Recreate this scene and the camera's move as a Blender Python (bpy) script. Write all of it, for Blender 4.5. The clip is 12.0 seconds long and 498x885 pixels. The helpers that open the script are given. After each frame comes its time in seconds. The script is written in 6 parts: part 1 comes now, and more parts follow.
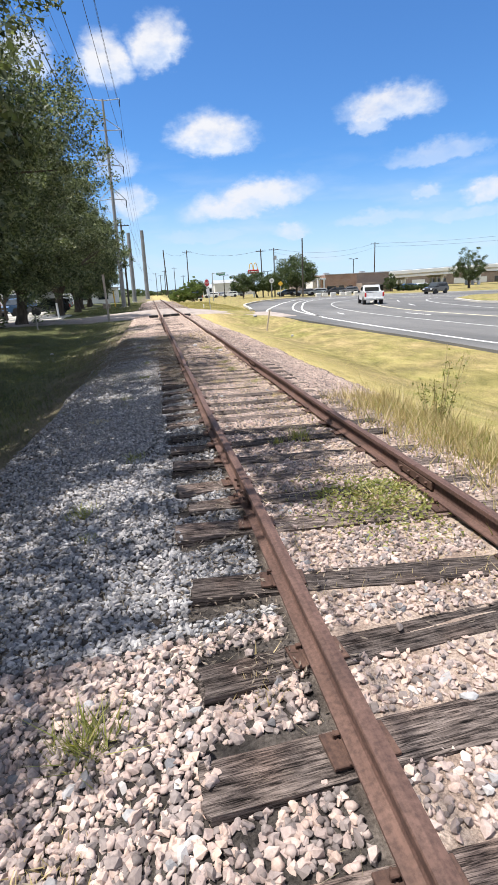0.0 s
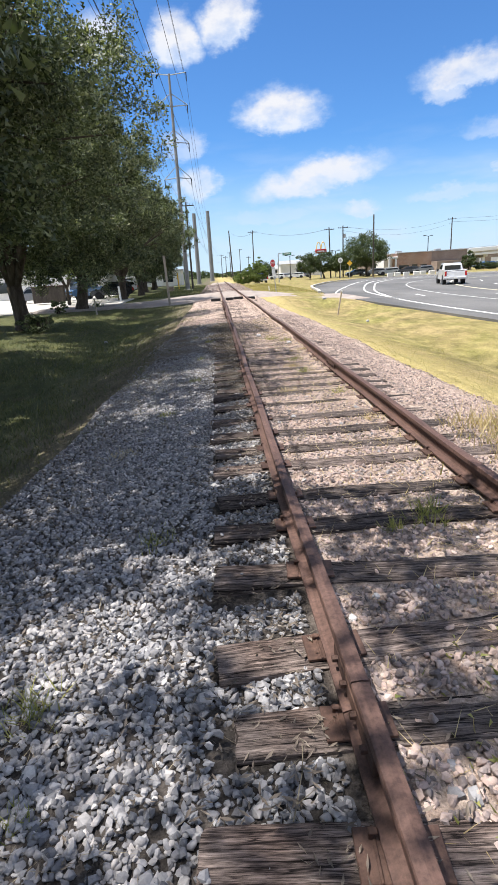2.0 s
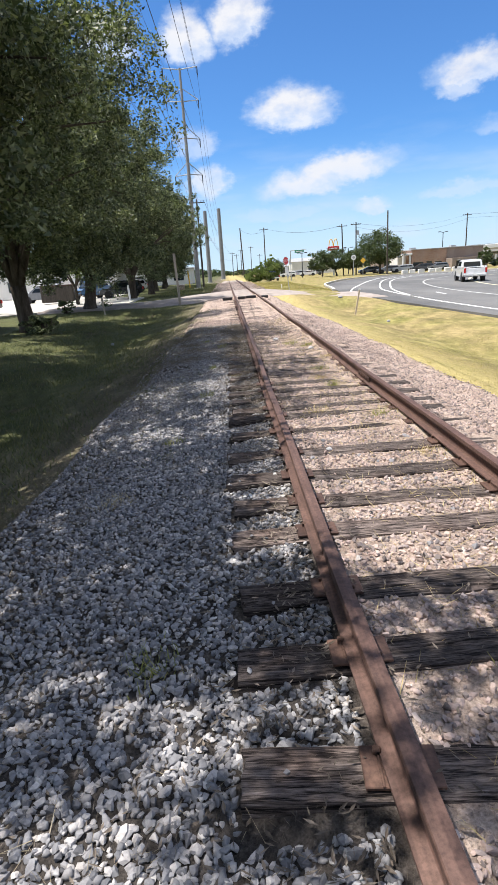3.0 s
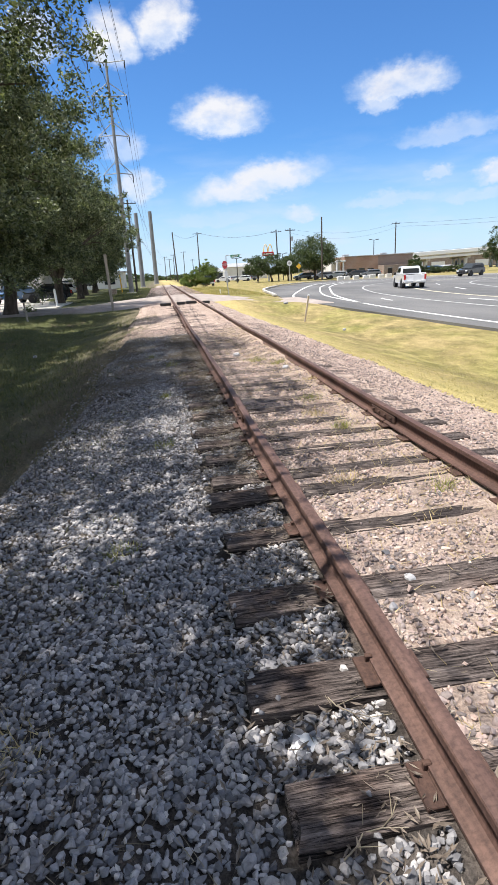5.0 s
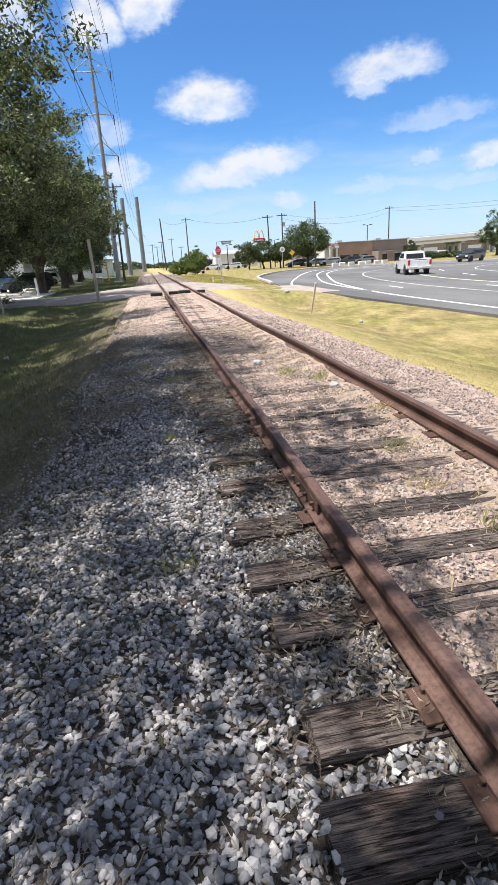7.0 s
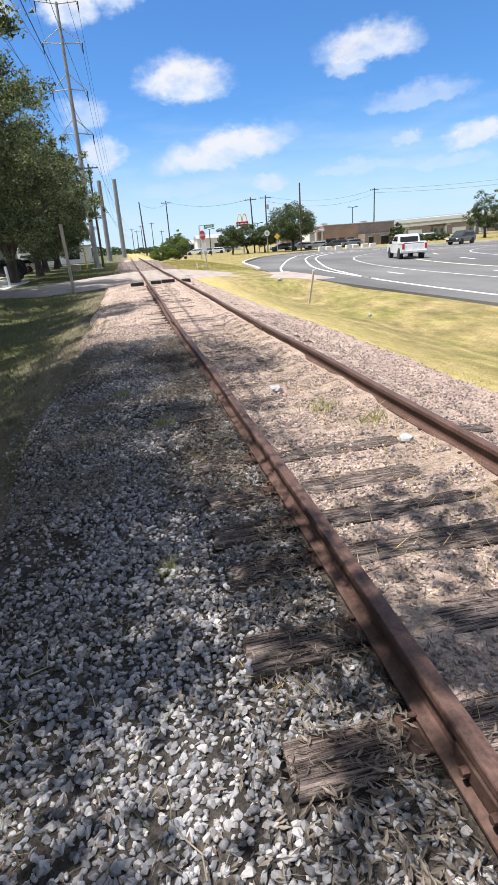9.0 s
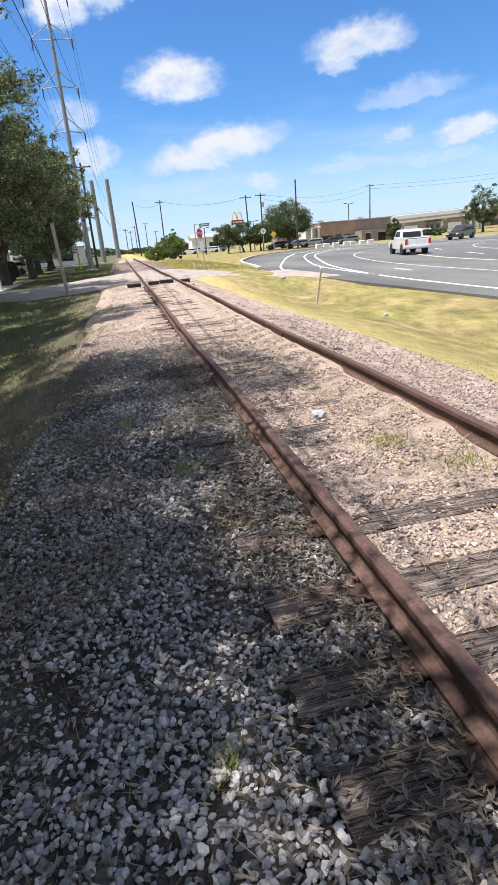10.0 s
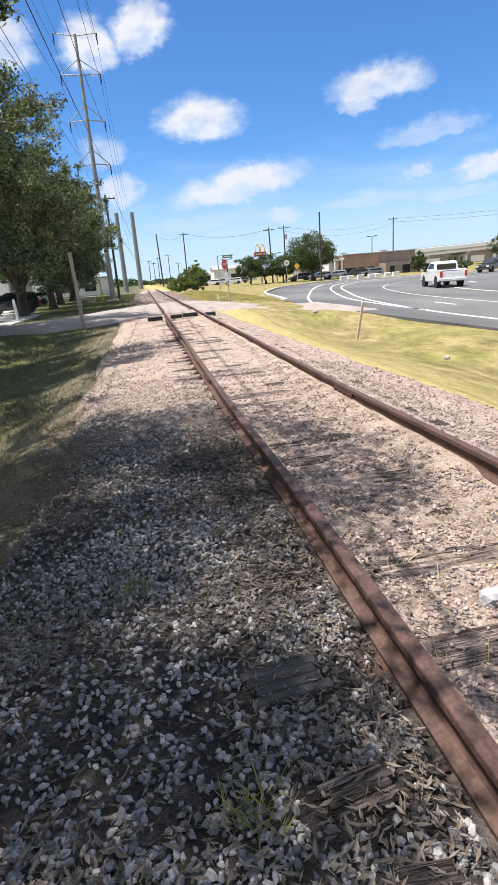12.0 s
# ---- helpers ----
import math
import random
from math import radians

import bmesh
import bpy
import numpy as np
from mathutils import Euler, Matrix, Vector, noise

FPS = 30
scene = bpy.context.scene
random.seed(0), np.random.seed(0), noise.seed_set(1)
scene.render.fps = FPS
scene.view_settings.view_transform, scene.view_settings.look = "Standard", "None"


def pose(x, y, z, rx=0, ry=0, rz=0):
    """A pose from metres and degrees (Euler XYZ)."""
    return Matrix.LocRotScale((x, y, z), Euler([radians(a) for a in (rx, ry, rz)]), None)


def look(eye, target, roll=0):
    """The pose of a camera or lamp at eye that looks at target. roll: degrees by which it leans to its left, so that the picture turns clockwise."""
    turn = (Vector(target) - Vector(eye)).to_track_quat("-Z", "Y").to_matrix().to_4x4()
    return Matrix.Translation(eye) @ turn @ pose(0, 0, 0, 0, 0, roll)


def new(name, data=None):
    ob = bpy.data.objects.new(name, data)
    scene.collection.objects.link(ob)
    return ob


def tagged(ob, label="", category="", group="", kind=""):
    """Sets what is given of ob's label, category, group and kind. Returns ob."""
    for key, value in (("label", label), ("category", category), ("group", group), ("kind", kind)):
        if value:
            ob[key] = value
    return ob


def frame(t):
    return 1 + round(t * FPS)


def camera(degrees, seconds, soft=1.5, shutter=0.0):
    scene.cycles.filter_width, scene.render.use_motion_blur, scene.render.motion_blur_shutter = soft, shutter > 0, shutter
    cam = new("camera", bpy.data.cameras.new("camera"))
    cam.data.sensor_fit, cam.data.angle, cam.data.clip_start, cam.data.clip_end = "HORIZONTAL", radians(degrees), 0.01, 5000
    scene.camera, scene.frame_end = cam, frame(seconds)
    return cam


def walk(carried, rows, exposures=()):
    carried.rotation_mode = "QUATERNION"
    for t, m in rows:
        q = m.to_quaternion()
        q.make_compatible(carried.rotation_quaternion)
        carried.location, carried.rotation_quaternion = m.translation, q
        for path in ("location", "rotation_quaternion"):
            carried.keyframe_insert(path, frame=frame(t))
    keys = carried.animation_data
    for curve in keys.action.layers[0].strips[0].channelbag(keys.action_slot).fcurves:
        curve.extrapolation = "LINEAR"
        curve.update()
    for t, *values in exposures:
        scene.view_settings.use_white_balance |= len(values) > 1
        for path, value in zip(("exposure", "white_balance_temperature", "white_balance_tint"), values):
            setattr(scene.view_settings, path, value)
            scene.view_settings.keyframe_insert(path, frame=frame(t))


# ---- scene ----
cam = camera(49.7, 12.0, soft=1.3)
PATH = [
    (0, (-0.666, 0.994, 1.538), (-0.353, 2.89, 0.985), -2.7),
    (0.5, (-0.563, 1.597, 1.54), (-0.299, 3.49, 0.951), -2.8),
    (1, (-0.55, 2.215, 1.534), (-0.345, 4.117, 0.952), -2.9),
    (1.5, (-0.497, 2.858, 1.547), (-0.358, 4.763, 0.953), -3.3),
    (2, (-0.457, 3.542, 1.507), (-0.377, 5.448, 0.904), -3.5),
    (2.5, (-0.517, 4.24, 1.504), (-0.473, 6.145, 0.895), -3.6),
    (3, (-0.516, 4.873, 1.512), (-0.476, 6.778, 0.905), -3.8),
    (4.8, (-0.867, 7.125, 1.446), (-0.62, 9.02, 0.856), -3.2),
    (5, (-0.835, 7.398, 1.446), (-0.56, 9.285, 0.843), -3.1),
    (5.5, (-0.745, 8.026, 1.475), (-0.451, 9.905, 0.855), -3.3),
    (6, (-0.792, 8.748, 1.476), (-0.499, 10.621, 0.84), -3.4),
    (6.5, (-0.832, 9.44, 1.465), (-0.543, 11.311, 0.82), -3.7),
    (7, (-0.946, 10.149, 1.391), (-0.641, 12.018, 0.746), -3.5),
    (8.8, (-0.865, 12.276, 1.474), (-0.509, 14.119, 0.783), -3.6),
    (9, (-0.883, 12.541, 1.469), (-0.53, 14.382, 0.771), -4.0),
    (9.5, (-0.962, 13.2, 1.47), (-0.598, 15.033, 0.757), -4.4),
    (10, (-0.976, 13.886, 1.42), (-0.614, 15.723, 0.718), -4.9),
    (10.5, (-0.987, 14.537, 1.438), (-0.634, 16.382, 0.752), -5.5),
    (11, (-0.951, 15.21, 1.437), (-0.611, 17.07, 0.784), -5.1),
    (11.5, (-0.914, 15.767, 1.45), (-0.589, 17.638, 0.824), -4.7),
    (12, (-0.88, 16.45, 1.428), (-0.566, 18.333, 0.83), -4.5),
]
walk(cam, [(t, look(eye, target, roll)) for t, eye, target, roll in PATH])

# ---- world, sun, exposure ----
SUN = Vector((-0.40, -0.03, 1.0)).normalized()          # towards the sun
sun_elev = math.asin(SUN.z)
sun_az = math.atan2(SUN.x, SUN.y)
scene.view_settings.exposure = 1.20

world = bpy.data.worlds.new("sky")
scene.world = world
world.use_nodes = True


def build_sky():
    nt = world.node_tree
    nt.nodes.clear()
    N = nt.nodes.new
    L = nt.links.new

    def mth(op, a, b=None, c=None):
        n = N("ShaderNodeMath")
        n.operation = op
        for i, v in enumerate((a, b, c)):
            if v is None:
                continue
            if isinstance(v, (int, float)):
                n.inputs[i].default_value = v
            else:
                L(v, n.inputs[i])
        return n.outputs[0]

    out = N("ShaderNodeOutputWorld")
    bg = N("ShaderNodeBackground")
    sky = N("ShaderNodeTexSky")
    sky.sky_type = "NISHITA"
    sky.sun_disc = False
    sky.sun_elevation = sun_elev
    sky.sun_rotation = sun_az
    sky.air_density = 1.0
    sky.dust_density = 0.3
    sky.ozone_density = 3.0
    tc = N("ShaderNodeTexCoord")
    sep = N("ShaderNodeSeparateXYZ")
    L(tc.outputs["Generated"], sep.inputs[0])
    az = mth("MULTIPLY", mth("ARCTAN2", sep.outputs[0], sep.outputs[1]), 57.2958)
    el = mth("MULTIPLY", mth("ARCSINE", sep.outputs[2]), 57.2958)
    # billowing edges: the angles are stirred by noise at two scales
    vec = N("ShaderNodeCombineXYZ")
    L(az, vec.inputs[0])
    L(mth("MULTIPLY", el, 1.5), vec.inputs[1])

    def stir(scale, detail, rough):
        n = N("ShaderNodeTexNoise")
        n.inputs["Scale"].default_value = scale
        n.inputs["Detail"].default_value = detail
        n.inputs["Roughness"].default_value = rough
        L(vec.outputs[0], n.inputs["Vector"])
        s = N("ShaderNodeSeparateColor")
        L(n.outputs["Color"], s.inputs[0])
        return s.outputs[0], s.outputs[1]

    a1, e1 = stir(0.30, 5.0, 0.6)
    a2, e2 = stir(1.1, 4.0, 0.6)
    azs = mth("ADD", az, mth("ADD", mth("MULTIPLY_ADD", a1, 3.4, -1.7), mth("MULTIPLY_ADD", a2, 1.2, -0.6)))
    els = mth("ADD", el, mth("ADD", mth("MULTIPLY_ADD", e1, 2.0, -1.0), mth("MULTIPLY_ADD", e2, 0.9, -0.45)))
    # azimuth, elevation, half width, half height, lean, density
    clouds = ((7.2, 13.4, 4.9, 2.0, 0.00, 1.0), (10.6, 7.9, 7.8, 1.8, 0.13, 0.95), (23.8, 14.7, 4.9, 1.7, 0.05, 0.9),
              (22.0, 13.7, 2.4, 1.3, 0.0, 0.75), (-2.0, 18.9, 3.0, 2.2, 0.0, 1.0), (2.6, 20.0, 3.2, 2.2, 0.2, 1.0), (-9.0, 19.0, 3.0, 2.2, 0.0, 0.8),
              (28.2, 10.8, 5.6, 1.1, 0.06, 0.5), (14.3, 5.2, 2.5, 0.8, 0.0, 0.7), (27.4, 7.5, 2.0, 0.7, 0.0, 0.6),
              (33.2, 7.3, 3.4, 1.1, 0.1, 0.9), (23.0, 5.8, 5.0, 0.7, 0.03, 0.45), (31.0, 5.6, 4.5, 0.7, 0.03, 0.45),
              (-1.0, 8.0, 2.6, 1.4, 0.0, 0.85), (-2.0, 11.2, 2.4, 1.5, 0.0, 0.6), (6.0, 5.0, 5.5, 0.8, 0.0, 0.35), (-30, 24, 7, 3, 0, 0.9),
              (60, 18, 9, 3, 0, 0.9), (95, 30, 12, 4, 0, 0.9), (150, 22, 12, 4, 0, 0.9), (-110, 26, 12, 4, 0, 0.9), (-160, 35, 12, 4, 0, 0.9))
    total = None
    lift = None
    for a, e, w, h, lean, dens in clouds:
        da = mth("SUBTRACT", azs, a)
        de = mth("SUBTRACT", mth("SUBTRACT", els, e), mth("MULTIPLY", da, lean))
        part_lift = mth("MULTIPLY", de, 1.0 / h)
        # flatter underneath than on top
        de = mth("MAXIMUM", mth("MULTIPLY", de, 0.72 / h), mth("MULTIPLY", de, -1.35 / h))
        r = mth("SQRT", mth("ADD", mth("POWER", mth("MULTIPLY", da, 1.0 / w), 2.0), mth("POWER", de, 2.0)))
        m = N("ShaderNodeMapRange")
        m.interpolation_type = "SMOOTHSTEP"
        L(r, m.inputs["Value"])
        m.inputs["From Min"].default_value = 1.04
        m.inputs["From Max"].default_value = 0.50
        m.inputs["To Max"].default_value = dens
        total = m.outputs[0] if total is None else mth("MAXIMUM", total, m.outputs[0])
        part_lift = mth("MULTIPLY", part_lift, m.outputs[0])
        lift = part_lift if lift is None else mth("ADD", lift, part_lift)
    # cumulus over the unseen rest of the dome, added to fill the shade
    cv = N("ShaderNodeTexNoise")
    cv.inputs["Scale"].default_value = 3.2
    cv.inputs["Detail"].default_value = 6
    L(tc.outputs["Generated"], cv.inputs["Vector"])
    cm = N("ShaderNodeMapRange")
    cm.interpolation_type = "SMOOTHSTEP"
    L(cv.outputs[0], cm.inputs["Value"])
    cm.inputs["From Min"].default_value = 0.40
    cm.inputs["From Max"].default_value = 0.50
    hi = N("ShaderNodeMapRange")
    L(el, hi.inputs["Value"])
    hi.inputs["From Min"].default_value = 24.0
    hi.inputs["From Max"].default_value = 32.0
    away = N("ShaderNodeMapRange")
    L(mth("ABSOLUTE", az), away.inputs["Value"])
    away.inputs["From Min"].default_value = 50.0
    away.inputs["From Max"].default_value = 75.0
    total = mth("MAXIMUM", total, mth("MULTIPLY", cm.outputs[0], mth("MAXIMUM", hi.outputs[0], away.outputs[0])))
    # ragged, thinner within
    rg, rg2 = stir(0.42, 4.0, 0.55)
    rm = N("ShaderNodeMapRange")
    L(rg, rm.inputs["Value"])
    rm.inputs["From Min"].default_value = 0.30
    rm.inputs["From Max"].default_value = 0.56
    rm.inputs["To Min"].default_value = 0.62
    rm.inputs["To Max"].default_value = 1.0
    total = mth("MULTIPLY", total, rm.outputs[0])
    # thin high wisps
    wv = N("ShaderNodeCombineXYZ")
    L(mth("MULTIPLY", az, 0.08), wv.inputs[0])
    L(mth("MULTIPLY", el, 0.35), wv.inputs[1])
    wn = N("ShaderNodeTexNoise")
    wn.inputs["Scale"].default_value = 1.6
    wn.inputs["Detail"].default_value = 6
    L(wv.outputs[0], wn.inputs["Vector"])
    wm = N("ShaderNodeMapRange")
    L(wn.outputs[0], wm.inputs["Value"])
    wm.inputs["From Min"].default_value = 0.48
    wm.inputs["From Max"].default_value = 0.8
    low = N("ShaderNodeMapRange")
    L(el, low.inputs["Value"])
    low.inputs["From Min"].default_value = 13.0
    low.inputs["From Max"].default_value = 2.0
    low.inputs["To Max"].default_value = 0.75
    total = mth("MAXIMUM", total, mth("MULTIPLY", wm.outputs[0], low.outputs[0]))
    # greyer below, whiter on top
    tone = N("ShaderNodeValToRGB")
    tone.color_ramp.elements[0].position, tone.color_ramp.elements[0].color = 0.3, (5.3, 6.1, 7.5, 1)
    tone.color_ramp.elements[1].position, tone.color_ramp.elements[1].color = 0.75, (6.6, 6.7, 7.1, 1)
    L(mth("ADD", mth("MULTIPLY", total, 0.62), mth("MULTIPLY", lift, 0.42)), tone.inputs[0])
    tint = N("ShaderNodeMix")
    tint.data_type = "RGBA"
    tint.blend_type = "MULTIPLY"
    tint.inputs["Factor"].default_value = 1.0
    L(sky.outputs[0], tint.inputs["A"])
    tint.inputs["B"].default_value = SKY_TINT
    haze = N("ShaderNodeMapRange")
    L(el, haze.inputs["Value"])
    haze.interpolation_type = "SMOOTHSTEP"
    haze.inputs["From Min"].default_value = 12.0
    haze.inputs["From Max"].default_value = -1.0
    haze.inputs["To Max"].default_value = 0.9
    pale = N("ShaderNodeMix")
    pale.data_type = "RGBA"
    L(haze.outputs[0], pale.inputs["Factor"])
    L(tint.outputs["Result"], pale.inputs["A"])
    pale.inputs["B"].default_value = (5.0, 6.4, 7.8, 1)
    mix = N("ShaderNodeMix")
    mix.data_type = "RGBA"
    L(total, mix.inputs["Factor"])
    L(pale.outputs["Result"], mix.inputs["A"])
    L(tone.outputs[0], mix.inputs["B"])
    L(mix.outputs["Result"], bg.inputs["Color"])
    bg.inputs["Strength"].default_value = SKY_STRENGTH
    L(bg.outputs[0], out.inputs[0])


SKY_TINT = (0.51, 0.86, 1.24, 1)
SKY_STRENGTH = 0.060
build_sky()

sun = new("sun", bpy.data.lights.new("sun", "SUN"))
sun.data.energy = 3.8
sun.data.angle = radians(0.5)
sun.data.color = (1.0, 0.945, 0.875)
sun.matrix_world = look(SUN * 100, (0, 0, 0))


# ---- materials ----
def nodes_of(name):
    m = bpy.data.materials.new(name)
    m.use_nodes = True
    nt = m.node_tree
    return m, nt, nt.nodes["Principled BSDF"]


def link_ramp(nt, fac, stops):
    r = nt.nodes.new("ShaderNodeValToRGB")
    el = r.color_ramp.elements
    while len(el) < len(stops):
        el.new(0.5)
    for e, (p, c) in zip(el, stops):
        e.position, e.color = p, (*c, 1)
    nt.links.new(fac, r.inputs[0])
    return r.outputs[0]


def noise_of(nt, scale, detail=4, rough=0.55, coords="Object", stretch=None):
    n = nt.nodes.new("ShaderNodeTexNoise")
    n.inputs["Scale"].default_value = scale
    n.inputs["Detail"].default_value = detail
    n.inputs["Roughness"].default_value = rough
    if coords == "World":
        src = nt.nodes.new("ShaderNodeNewGeometry").outputs["Position"]
    else:
        src = nt.nodes.new("ShaderNodeTexCoord").outputs[coords]
    if stretch:
        mp = nt.nodes.new("ShaderNodeMapping")
        mp.inputs["Scale"].default_value = stretch
        nt.links.new(src, mp.inputs[0])
        src = mp.outputs[0]
    nt.links.new(src, n.inputs["Vector"])
    return n.outputs[0]


def mix_rgb(nt, fac, a, b, mode="MIX"):
    m = nt.nodes.new("ShaderNodeMix")
    m.data_type = "RGBA"
    m.blend_type = mode
    for key, v in (("Factor", fac), ("A", a), ("B", b)):
        if isinstance(v, (int, float)):
            m.inputs[key].default_value = v
        elif isinstance(v, tuple):
            m.inputs[key].default_value = (*v, 1)
        else:
            nt.links.new(v, m.inputs[key])
    return m.outputs["Result"]


def bump_to(nt, bsdf, height, strength, dist):
    b = nt.nodes.new("ShaderNodeBump")
    b.inputs["Strength"].default_value = strength
    b.inputs["Distance"].default_value = dist
    nt.links.new(height, b.inputs["Height"])
    nt.links.new(b.outputs[0], bsdf.inputs["Normal"])


def surface(name, stops, scale=6.0, rough=0.8, bump=0.3, dist=0.01, fine=60.0, metal=0.0, spec=0.3, coords="Object", stretch=None, per_object=0.0, per_island=0.0):
    """Two-scale noise colour, fine relief, optional variation piece by piece."""
    m, nt, b = nodes_of(name)
    n1 = noise_of(nt, scale, 5, 0.6, coords, stretch)
    n2 = noise_of(nt, fine, 3, 0.6, coords, stretch)
    add = nt.nodes.new("ShaderNodeMath")
    add.operation = "MULTIPLY_ADD"
    nt.links.new(n2, add.inputs[0])
    add.inputs[1].default_value = 0.4
    sub = nt.nodes.new("ShaderNodeMath")
    sub.operation = "MULTIPLY_ADD"
    nt.links.new(n1, sub.inputs[0])
    sub.inputs[1].default_value = 0.9
    sub.inputs[2].default_value = -0.15
    nt.links.new(sub.outputs[0], add.inputs[2])
    fac = add.outputs[0]
    for amount, node, sock in ((per_object, "ShaderNodeObjectInfo", "Random"), (per_island, "ShaderNodeNewGeometry", "Random Per Island")):
        if amount:
            src = nt.nodes.new(node).outputs[sock]
            k = nt.nodes.new("ShaderNodeMath")
            k.operation = "MULTIPLY_ADD"
            nt.links.new(src, k.inputs[0])
            k.inputs[1].default_value = amount
            k2 = nt.nodes.new("ShaderNodeMath")
            k2.operation = "ADD"
            nt.links.new(fac, k2.inputs[0])
            k2.inputs[1].default_value = -0.5 * amount
            nt.links.new(k2.outputs[0], k.inputs[2])
            fac = k.outputs[0]
    nt.links.new(link_ramp(nt, fac, stops), b.inputs["Base Color"])
    b.inputs["Roughness"].default_value = rough
    b.inputs["Metallic"].default_value = metal
    b.inputs["Specular IOR Level"].default_value = spec
    if bump:
        bump_to(nt, b, n2, bump, dist)
    return m


def wood_material():
    m, nt, b = nodes_of("weathered_tie_wood")
    grain = noise_of(nt, 6.0, 8, 0.7, "Object", (0.9, 10.0, 10.0))
    fine = noise_of(nt, 40.0, 4, 0.65, "Object", (0.5, 8.0, 8.0))
    blot = noise_of(nt, 2.2, 3, 0.5, "Object")
    col = link_ramp(nt, grain, ((0.36, (0.012, 0.010, 0.010)), (0.44, (0.11, 0.095, 0.09)), (0.56, (0.25, 0.218, 0.205)), (0.75, (0.44, 0.39, 0.37))))
    dark = link_ramp(nt, fine, ((0.35, (0.25, 0.24, 0.24)), (0.55, (1, 1, 1))))
    col = mix_rgb(nt, 0.8, col, dark, "MULTIPLY")
    split = noise_of(nt, 7.0, 3, 0.5, "Object", (0.28, 9.0, 9.0))
    col = mix_rgb(nt, 0.92, col, link_ramp(nt, split, ((0.455, (1, 1, 1)), (0.49, (0.10, 0.09, 0.09)), (0.505, (0.10, 0.09, 0.09)), (0.53, (1, 1, 1)))), "MULTIPLY")
    rnd = nt.nodes.new("ShaderNodeObjectInfo").outputs["Random"]
    age = link_ramp(nt, rnd, ((0.0, (0.45, 0.43, 0.425)), (0.5, (0.75, 0.71, 0.69)), (1.0, (1.05, 0.96, 0.92))))
    col = mix_rgb(nt, 1.0, col, age, "MULTIPLY")
    red = link_ramp(nt, blot, ((0.5, (1, 1, 1)), (0.75, (1.0, 0.88, 0.82))))
    col = mix_rgb(nt, 1.0, col, red, "MULTIPLY")
    nt.links.new(col, b.inputs["Base Color"])
    b.inputs["Roughness"].default_value = 0.9
    b.inputs["Specular IOR Level"].default_value = 0.15
    bump_to(nt, b, grain, 0.9, 0.012)
    return m


def rust_material(name, a, c, d):
    m, nt, b = nodes_of(name)
    big = noise_of(nt, 3.0, 5, 0.6, "World")
    fine = noise_of(nt, 45.0, 4, 0.65, "World")
    streak = noise_of(nt, 8.0, 3, 0.5, "World", (6.0, 0.25, 1.0))
    col = link_ramp(nt, big, ((0.3, a), (0.5, c), (0.72, d)))
    pits = link_ramp(nt, fine, ((0.35, (0.55, 0.52, 0.50)), (0.6, (1.1, 1.05, 1.0))))
    col = mix_rgb(nt, 0.8, col, pits, "MULTIPLY")
    st = link_ramp(nt, streak, ((0.4, (0.8, 0.78, 0.78)), (0.65, (1.1, 1.08, 1.05))))
    col = mix_rgb(nt, 0.8, col, st, "MULTIPLY")
    nt.links.new(col, b.inputs["Base Color"])
    b.inputs["Roughness"].default_value = 0.68
    b.inputs["Metallic"].default_value = 0.15
    b.inputs["Specular IOR Level"].default_value = 0.35
    bump_to(nt, b, fine, 0.35, 0.003)
    return m


def stone_material(name, stops, single=False):
    m, nt, b = nodes_of(name)
    isl = nt.nodes.new("ShaderNodeObjectInfo").outputs["Random"] if single else nt.nodes.new("ShaderNodeNewGeometry").outputs["Random Per Island"]
    col = link_ramp(nt, isl, stops)
    fine = noise_of(nt, 70.0, 4, 0.65, "World")
    blot = noise_of(nt, 9.0, 3, 0.6, "World")
    col = mix_rgb(nt, 0.7, col, link_ramp(nt, fine, ((0.3, (0.72, 0.70, 0.70)), (0.65, (1.12, 1.1, 1.08)))), "MULTIPLY")
    col = mix_rgb(nt, 0.6, col, link_ramp(nt, blot, ((0.35, (0.80, 0.73, 0.68)), (0.6, (1.05, 1.03, 1.02)))), "MULTIPLY")
    nt.links.new(col, b.inputs["Base Color"])
    b.inputs["Roughness"].default_value = 0.85
    b.inputs["Specular IOR Level"].default_value = 0.25
    bump_to(nt, b, fine, 0.5, 0.004)
    return m


